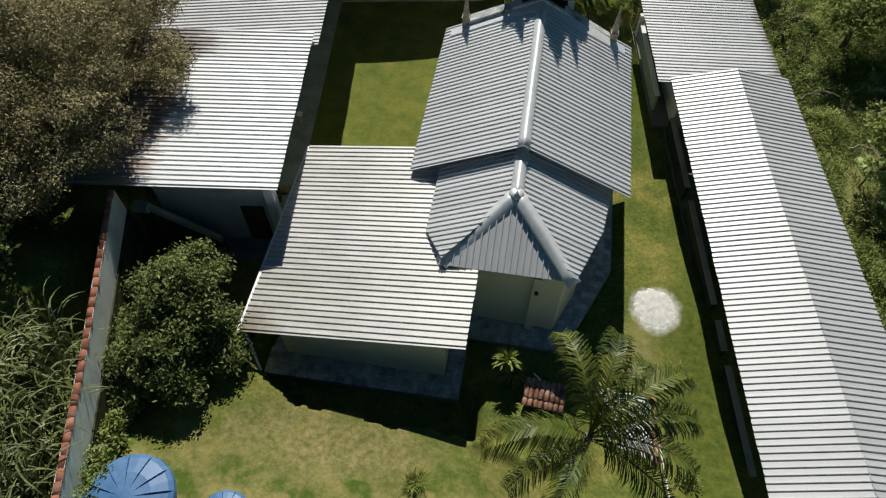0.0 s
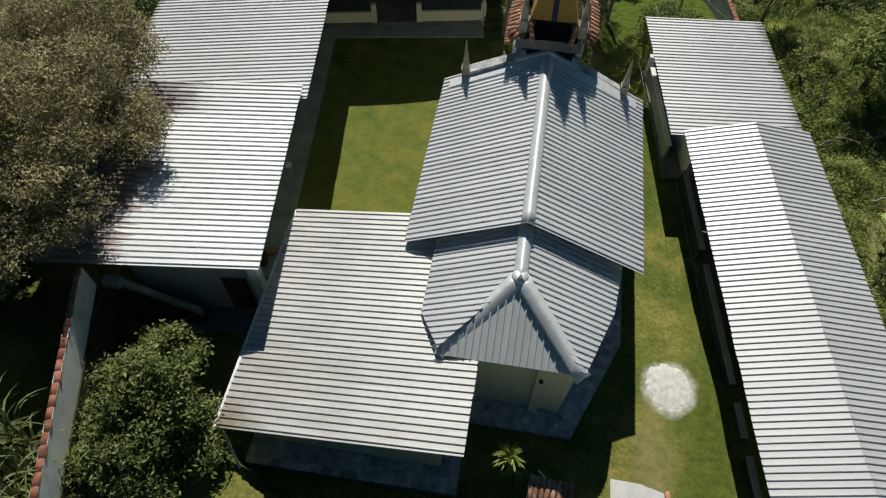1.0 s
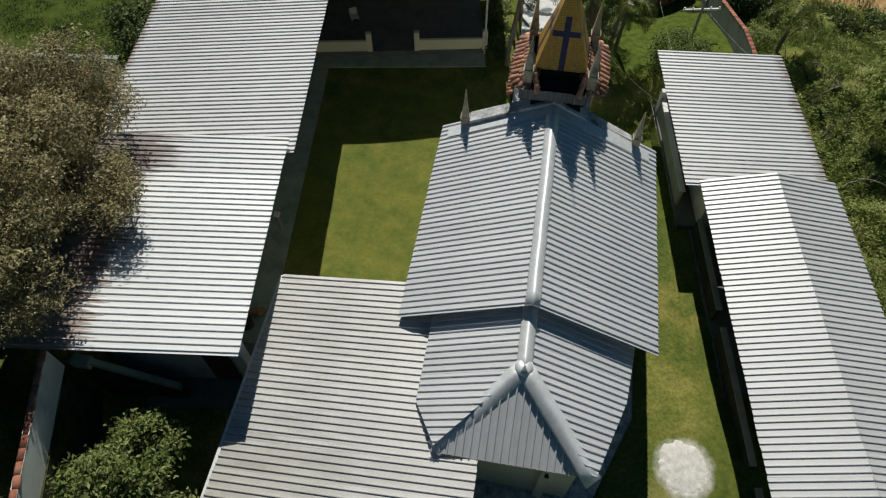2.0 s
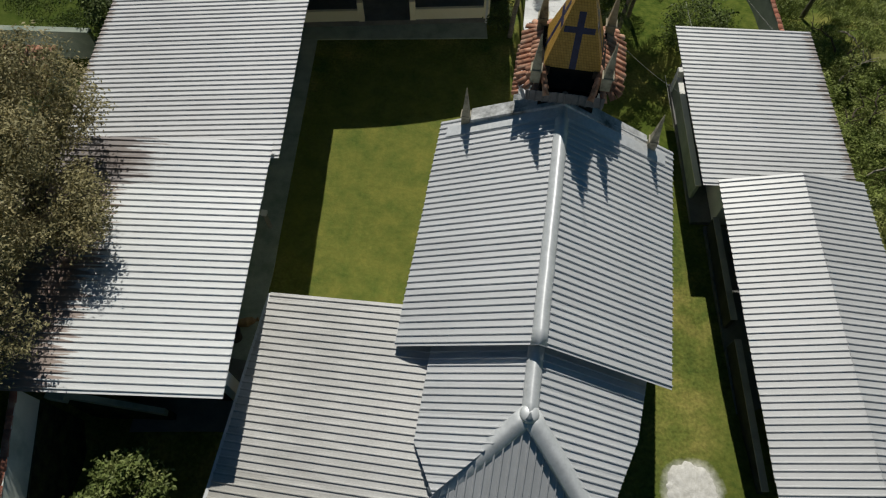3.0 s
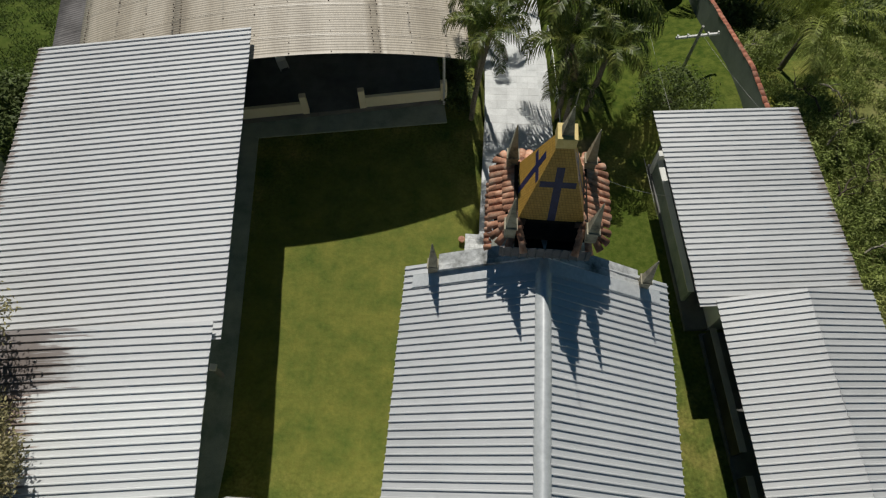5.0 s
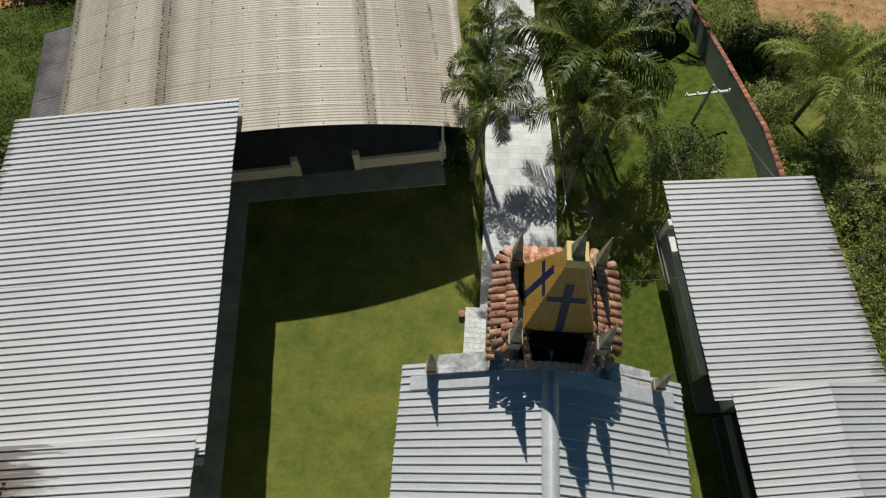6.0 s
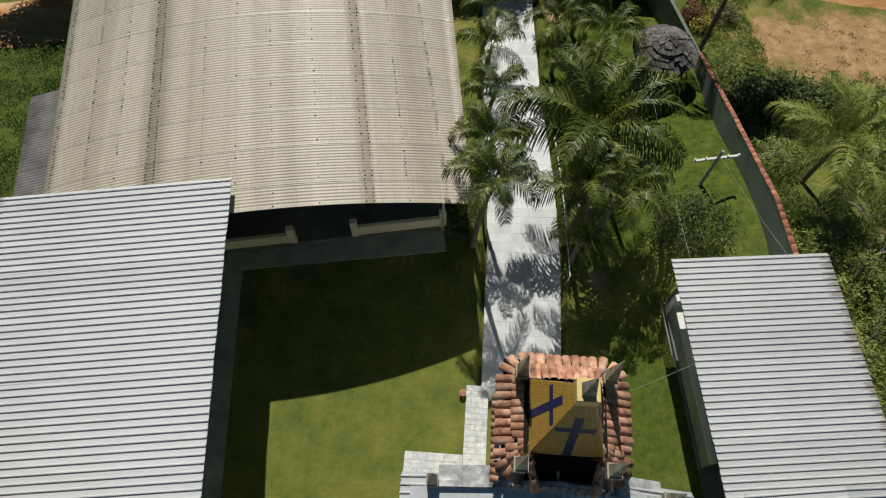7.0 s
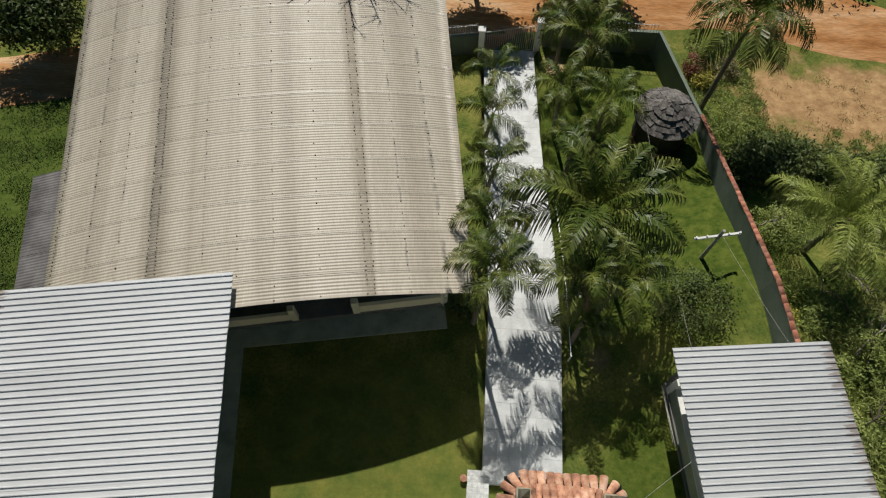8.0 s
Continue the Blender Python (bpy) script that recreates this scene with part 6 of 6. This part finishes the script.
# clumps of low shrubs
for x, y, r, h, m_, nm in ((-2.75, 35.6, 0.6, 1.0, DEEP, 3), (-2.95, 37.4, 0.6, 1.1, DEEP, 4), (-3.1, 39.6, 0.6, 1.0, LEAF, 5), (-3.3, 42.0, 0.6, 0.9, LEAF, 6),
                           (2.4, 37.4, 0.8, 0.9, LEAF, 9), (3.0, 40.0, 1.0, 0.9, LEAF, 10), (2.5, 42.6, 0.8, 0.9, LEAF, 11)):
    g = ground_z(x, y)
    s_ = thing("shrub", pose(x, y, g), "low leafy green garden shrub", "shrub", "garden shrubs")
    part_of("leaf_crown", leaves_mesh("leaf_crown", [(0, 0, h * 0.45, r, r, h * 0.5)], int(900 * r / 0.5), 0.085, 100 + nm, 0.16), m_, s_)

# dark undergrowth and taller bushes west of the boundary wall
bush = []
rng0 = random.Random(9)
for k in range(26):
    x, y = rng0.uniform(-24, -14.6), rng0.uniform(3, 16)
    if x > -14.0 + (13.4 - y) * 0.22 - 1.2:
        x -= 1.6
    bush.append((x, y, ground_z(x, y) + rng0.uniform(0.6, 1.7), rng0.uniform(0.9, 1.6), rng0.uniform(0.9, 1.6), rng0.uniform(0.7, 1.3)))
tagged(part_of("undergrowth", leaves_mesh("undergrowth", bush, 36000, 0.12, 11, 0.26), LEAF), "dark leafy undergrowth behind the boundary wall", "undergrowth", kind="stuff")

# tall arching cane grass
rng = np.random.default_rng(12)
quad = []
for k in range(1350):
    y = rng.uniform(0.5, 8.2)
    x = -10.9 - (y - 2.0) * 0.31 - rng.uniform(0.15, 4.0)
    g = 3.1
    q = rng.uniform(0, math.tau)
    d = np.array((math.cos(q), math.sin(q)))
    ht, run, wd = rng.uniform(1.6, 3.5), rng.uniform(0.6, 1.5), rng.uniform(0.03, 0.07)
    s_ = np.array((-d[1], d[0], 0)) * wd
    pts = [np.array((x + d[0] * run * f * f, y + d[1] * run * f * f, g + ht * (1.5 * f - 0.62 * f ** 3))) for f in (0.25, 0.45, 0.62, 0.78, 0.9, 1.0, 1.1)]
    for i in range(6):
        w0, w1 = 1 - i / 6.2, 1 - (i + 1) / 6.2
        quad += [pts[i] - s_ * w0, pts[i + 1] - s_ * w1, pts[i + 1] + s_ * w1, pts[i] + s_ * w0]
tagged(part_of("cane_grass", quads("cane_grass", np.array(quad)), CANE), "tall pale arching cane grass behind the wall", "cane grass", kind="stuff")

# weeds along the sunny foot of the west wall
foot = []
rng0 = random.Random(77)
for k in range(34):
    y = rng0.uniform(3.0, 8.4)
    x = -10.3 - (y - 2.0) * 0.3137 + rng0.uniform(0.22, 0.55)
    foot.append((x, y, ground_z(x, y) + rng0.uniform(0.2, 0.85), rng0.uniform(0.2, 0.34), rng0.uniform(0.25, 0.45), rng0.uniform(0.25, 0.5)))
tagged(part_of("wall_weeds", leaves_mesh("wall_weeds", foot, 6500, 0.07, 78, 0.12), WEED), "yellow-green weeds growing against the wall", "weeds", kind="stuff")

# rough weeds over the land east of the wings
blobs = []
rng0 = random.Random(21)
for k in range(640):
    x, y = rng0.uniform(12.6, 30), rng0.uniform(2, 50)
    edge = 13.3 + (25 - y) * 0.125 if y < 26 else 10.6 if y > 34 else 11.6
    x = edge + 0.3 + (x - 12.6)
    if y > 46.5 and x > 12.5:
        continue
    r = rng0.uniform(0.35, 1.0)
    blobs.append((x, y, ground_z(x, y) + r * 0.45, r * 1.1, r * 1.1, r * 0.8))


def blades_mesh(name, spots, per, tall, width, seed):
    """Thin arching grass blades: per blades round each spot (x, y, radius)."""
    rng = np.random.default_rng(seed)
    S_ = np.repeat(np.array(spots, float), per, 0)
    n = len(S_)
    q = rng.uniform(0, math.tau, n)
    r = np.sqrt(rng.random(n)) * S_[:, 2]
    x, y = S_[:, 0] + r * np.cos(q), S_[:, 1] + r * np.sin(q)
    base = np.stack([x, y, height(x, y) - 0.03], 1)
    h = tall * rng.uniform(0.45, 1.25, n)
    q = rng.uniform(0, math.tau, n)
    lean = rng.uniform(0.3, 1.1, n) * h
    d = np.stack([np.cos(q), np.sin(q), np.zeros(n)], 1)
    s = np.stack([-np.sin(q), np.cos(q), np.zeros(n)], 1) * (width * rng.uniform(0.6, 1.3, n))[:, None]
    up = np.array((0, 0, 1.0))
    m1 = base + d * (lean * 0.35)[:, None] + up * (h * 0.65)[:, None]
    tip = base + d * lean[:, None] + up * (h * 0.85)[:, None]
    return quads(name, np.stack([base, m1 - s, tip, m1 + s], 1).reshape(-1, 3))


spots = [(b[0], b[1], b[3] * 1.3) for b in blobs]
tagged(part_of("weeds", blades_mesh("weeds", spots, 300, 0.34, 0.022, 22), WEED), "rough knee-high weeds on the neighbouring land", "weeds", kind="stuff")
some = [(b[0], b[1], b[2] + 0.25, b[3] * 0.7, b[4] * 0.7, b[5] * 1.3) if k % 6 == 0 else b for k, b in enumerate(blobs) if k % 2 == 0]
tagged(part_of("leafy_weeds", leaves_mesh("leafy_weeds", some, 130000, 0.062, 26, 0.11, 1.0), WEED), "broad-leaved weeds among the grass", "weeds", kind="stuff")
rng0 = random.Random(27)
spots = [(rng0.uniform(-34, -20.3), rng0.uniform(33, 47.5), 0.7) for k in range(260)] + [(rng0.uniform(-26, -19), rng0.uniform(24, 33), 0.7) for k in range(60)]
tagged(part_of("tall_grass", blades_mesh("tall_grass", spots, 160, 0.13, 0.02, 28), FIELD), "rough grass beside the hall", "grass", kind="stuff")
blobs = [(x, y, ground_z(x, y) + 0.6, 1.3, 1.0, 0.9) for x, y in ((12.6, 46.0), (14.3, 45.6), (16.2, 45.2), (18.4, 44.6), (20.5, 44.4), (13.2, 44.9), (11.6, 45.2))]
tagged(part_of("bushes", leaves_mesh("bushes", blobs, 20000, 0.11, 23, 0.3), DEEP), "dark bushes among the weeds", "bushes", kind="stuff")
tree("tree", 17.2, 34.2, [(16.6, 33.6, 2.2, 1.5, 1.4, 1.0), (18.2, 35.3, 2.7, 1.5, 1.5, 1.1), (19.5, 33.5, 2.5, 1.4, 1.4, 1.0)], 7000, 0.12, WEED, "scrubby tree with thin bare limbs", trunk=0.16, seed=31, clump=0.3)
tree("tree", 17.5, 25.0, [(17.2, 24.6, 2.4, 1.4, 1.6, 1.0), (18.8, 26.2, 2.8, 1.4, 1.5, 1.1), (19.0, 23.4, 2.5, 1.3, 1.4, 1.0)], 7000, 0.12, WEED, "scrubby tree with thin bare limbs", trunk=0.14, seed=32, clump=0.3)
# hedge and trees beyond the road
blobs = []
rng0 = random.Random(33)
for k in range(120):
    x = rng0.uniform(-60, 60)
    y = 68 - abs(x) * 0.28 + rng0.uniform(-1, 6)
    r = rng0.uniform(1.0, 2.4)
    blobs.append((x, y, ground_z(x, y) + r * 0.6, r * 1.2, r * 1.2, r))
tagged(part_of("far_bushes", leaves_mesh("far_bushes", blobs, 40000, 0.2, 34, 0.5), DEEP), "dark bushes along the far side of the road", "bushes", kind="stuff")
tree("tree", -27.4, 52.4, [(-26.3, 51.2, -1.4, 1.4, 1.4, 1.2), (-28.5, 51.2, -1.2, 1.8, 1.6, 1.4), (-27.3, 53.2, -0.7, 1.9, 1.9, 1.5)], 12000, 0.14, DEEP, "dark leafy tree beside the dirt road", trunk=0.22, seed=35, clump=0.4)
tree("tree", -3.0, 58.6, [(-4.2, 57.6, -1.2, 2.0, 1.8, 1.6), (-2.0, 57.9, -1.0, 2.0, 1.9, 1.6), (-3.2, 59.4, 0.0, 1.9, 1.8, 1.5)], 22000, 0.14, DEEP, "dark leafy tree beside the gate", trunk=0.16, seed=36, clump=0.35)

tree("tree", 3.4, 60.4, [(2.4, 60.0, -0.8, 1.9, 1.8, 1.5), (4.6, 60.6, -0.6, 1.9, 1.8, 1.5)], 14000, 0.14, DEEP, "dark leafy tree across the dirt road", trunk=0.16, seed=37, clump=0.35)

# a bare tree behind the hall, whose twigs shade its roof
bare = thing("bare_tree", pose(-9.4, 53.0, ground_z(-9.4, 53.0)), "leafless tree with thin spreading twigs behind the hall", "tree")
bm = bmesh.new()
rng0 = random.Random(51)
hb = 9.4 - ground_z(-9.4, 53.0)
tube(bm, [(0, 0, -0.3), (0.1, 0, hb * 0.6), (0, -0.1, hb)], [0.2, 0.15, 0.1], 7)
for k in range(24):
    q = rng0.uniform(0, math.tau)
    a_ = Vector((0, 0, hb * rng0.uniform(0.7, 1.0)))
    b_ = a_ + Vector((math.cos(q) * 1.3, math.sin(q) * 1.3, rng0.uniform(0.2, 1.0)))
    c_ = b_ + Vector((math.cos(q) * 1.1 + rng0.uniform(-0.5, 0.5), math.sin(q) * 1.1 + rng0.uniform(-0.5, 0.5), rng0.uniform(-0.1, 0.8)))
    tube(bm, [a_, b_, c_], [0.06, 0.04, 0.02], 5)
    for j in range(7):
        s0 = b_.lerp(c_, rng0.uniform(0, 1))
        tube(bm, [s0, s0 + Vector((rng0.uniform(-0.8, 0.8), rng0.uniform(-0.8, 0.8), rng0.uniform(-0.2, 0.6)))], [0.018, 0.009], 4)
part("trunk", bm, BARK, bare)

# corner of a neighbour's outhouse and garden wall west of the wing
out = thing("outhouse", Matrix.Translation((-22.1, 29.1, 0)) @ Matrix.Rotation(radians(7), 4, "Z"), "small outhouse with a mossy red clay roof", "outhouse")
part("wall", box(-3.6, -0.25, -2.3, -0.2, -1.6, 1.3), WHITE, out)
oroof = new("roof")
oroof.parent = out
part("roof_deck", solid([(-3.9, -2.5, 1.25), (0, -2.5, 1.25), (0, 0, 1.6), (-3.9, 0, 1.6)], [(-3.9, -2.5, 1.33), (0, -2.5, 1.33), (0, 0, 1.68), (-3.9, 0, 1.68)]), CLAY, oroof)
tile_slope(oroof, (0, -2.5, 1.36), (-3.9, -2.5, 1.36), (-3.9, 0, 1.70), (0, 0, 1.70), 17)
run_wall("wall_far_west", [(-21.6, 30.8, 1.15, -1.8), (-28.0, 30.0, 1.2, -1.8)], 0.3, MOSSY, "low weathered garden wall beyond the wing")
tree("tree", -21.4, 32.6, [(-21.0, 31.9, 1.2, 0.9, 1.0, 0.9), (-21.8, 33.2, 1.6, 1.1, 1.1, 1.0)], 7000, 0.10, DEEP, "dark leafy tree beside the garden wall", trunk=0.12, seed=53, clump=0.25)

rng0 = random.Random(64)
spots = [(rng0.uniform(9.8, 13.5), rng0.uniform(46, 55.5), rng0.uniform(0.2, 0.6)) for k in range(110)] + [(rng0.uniform(12, 26), rng0.uniform(45.5, 48.5), rng0.uniform(0.2, 0.6)) for k in range(90)]
tagged(part_of("bank_grass", blades_mesh("bank_grass", spots, 120, 0.26, 0.018, 65), WEED), "rough green grass between the wall and the bank", "grass", kind="stuff")
rng0 = random.Random(61)
spots = [(rng0.uniform(12.5, 24), rng0.uniform(48, 53.5), rng0.uniform(0.15, 0.6)) for k in range(70)]
tagged(part_of("bank_tufts", blades_mesh("bank_tufts", spots, 26, 0.13, 0.014, 62), TALL), "sparse dry tufts on the bare earth bank", "grass", kind="stuff")

# dead wood among the weeds
PALE_WOOD = mat("bleached_wood", [(0.22, 0.19, 0.15), (0.42, 0.38, 0.32)], 5, 0.9, 0, 0.3, 25)


def fallen_branch(x, y, length, way, seed, material, label, rise=8, thick=0.06):
    rng = random.Random(seed)
    g = ground_z(x, y)
    t_ = thing("dead_branch", pose(x, y, g + 0.12, 0, -rise, way), label, "branch", "dead branches")
    bm = bmesh.new()
    pts_ = [Vector((length * k / 6, rng.uniform(-0.1, 0.1), 0.25 * math.sin(k * 0.6) + rng.uniform(-0.04, 0.04))) for k in range(7)]
    tube(bm, pts_, [thick * (1 - 0.12 * k) for k in range(7)], 6)
    for k in range(7):
        p = pts_[rng.randrange(2, 7)]
        q = p + Vector((rng.uniform(0.1, 0.6), rng.uniform(-0.7, 0.7), rng.uniform(-0.05, 0.5)))
        part("twig", tube(bmesh.new(), [p, p.lerp(q, 0.5) + Vector((0, 0, 0.06)), q], [thick * 0.4, thick * 0.28, thick * 0.12], 5), material, t_)
    part("limb", bm, material, t_)


for x, y, ln_, way, pale in ((16.3, 26.5, 1.5, -8, 1), (15.6, 21.6, 1.6, 60, 0), (14.1, 38.4, 1.4, -50, 1), (13.5, 34.6, 2.2, 42, 1), (13.9, 33.9, 1.9, 100, 0), (14.8, 32.4, 1.7, 85, 0), (13.3, 31.6, 1.5, 55, 0), (10.9, 41.0, 1.5, 20, 1), (14.4, 29.6, 1.8, 20, 1), (16.2, 17.5, 1.6, 130, 0), (13.6, 36.4, 1.8, 160, 0), (17.0, 30.6, 2.0, 10, 1)):
    fallen_branch(x, y, ln_, way, int(x * 10 + y), PALE_WOOD if pale else BARK, "bleached fallen branch among the weeds" if pale else "dark dead branch among the weeds", 8 if pale else 35)

BIG_LEAF = leaf_mat("broad_leaf", [(0.13, 0.19, 0.05), (0.26, 0.33, 0.10), (0.40, 0.46, 0.20)], 1.5, 0.5, 0.25)
RED_LEAF = leaf_mat("red_leaf", [(0.09, 0.025, 0.022), (0.20, 0.07, 0.05), (0.24, 0.13, 0.07)], 1.2)
GOLD_LEAF = leaf_mat("yellow_leaf", [(0.16, 0.17, 0.03), (0.38, 0.34, 0.06), (0.50, 0.44, 0.10)], 1.2)


def lobed_plant(x, y, tall, count, seed, label):
    """A thin stem with large seven-lobed leaves on long stalks."""
    rng = random.Random(seed)
    g = ground_z(x, y)
    t_ = thing("papaya_plant", pose(x, y, g), label, "plant")
    part("stem", tube(bmesh.new(), [(0, 0, -0.2), (0.05, 0, tall * 0.6), (0, 0.03, tall)], [0.05, 0.04, 0.025], 7), BARK, t_)
    for i in range(count):
        q, e = i * 2.4 + rng.uniform(-0.3, 0.3), rng.uniform(0.0, 0.9)
        reach = rng.uniform(0.45, 0.85)
        hub = Vector((math.cos(q) * reach * math.cos(e), math.sin(q) * reach * math.cos(e), tall + reach * math.sin(e) * 0.7 - 0.1))
        bm = bmesh.new()
        tube(bm, [(0, 0, tall - 0.05), tuple(hub)], 0.01, 4)
        r = rng.uniform(0.22, 0.34)
        out_, tip_ = [], hub
        mid_ = bm.verts.new(hub)
        for k in range(15):
            a_ = q + (k - 7) * math.tau / 17
            rr = r * (1.0 if k % 2 else 0.45)
            out_.append(bm.verts.new(hub + Vector((math.cos(a_) * rr, math.sin(a_) * rr, -0.10 * (rr / r) + rng.uniform(-0.02, 0.02)))))
        for v, w in zip(out_, out_[1:]):
            bm.faces.new((mid_, v, w))
        part("leaf", bm, BIG_LEAF, t_)


lobed_plant(16.5, 24.1, 1.3, 12, 4, "young papaya plant with large pale lobed leaves")
lobed_plant(17.3, 22.9, 0.9, 9, 5, "small papaya plant with lobed leaves")


def low_shrub(x, y, r, h, material, seed, label, count=1100):
    s_ = thing("shrub", pose(x, y, ground_z(x, y)), label, "shrub")
    part_of("leaf_crown", leaves_mesh("leaf_crown", [(0, 0, h * 0.5, r, r, h * 0.5)], count, 0.075, seed, 0.14), material, s_)


low_shrub(10.25, 53.0, 0.75, 1.1, RED_LEAF, 141, "dark red-leaved shrub outside the boundary wall")
low_shrub(10.5, 51.9, 0.55, 0.9, GOLD_LEAF, 142, "yellow-leaved shrub outside the boundary wall")
low_shrub(12.0, 53.0, 0.7, 0.9, OLIVE, 145, "grey dry shrub on the bank")
low_shrub(10.35, 35.6, 0.35, 0.8, GOLD_LEAF, 143, "small bright yellow-green shrub by the clay-topped wall")
low_shrub(7.0, 7.9, 0.22, 0.4, WEED, 144, "small yellow-green weed on the lawn", 260)

# a tuft on the front lawn
tuft = part_of("grass_tuft", blades_mesh("grass_tuft", [(-1.63, 5.87, 0.2), (-1.75, 5.75, 0.1)], 130, 0.42, 0.014, 74), PALM_PALE)
tagged(tuft, "tall bright green tuft of grass on the lawn", "grass")
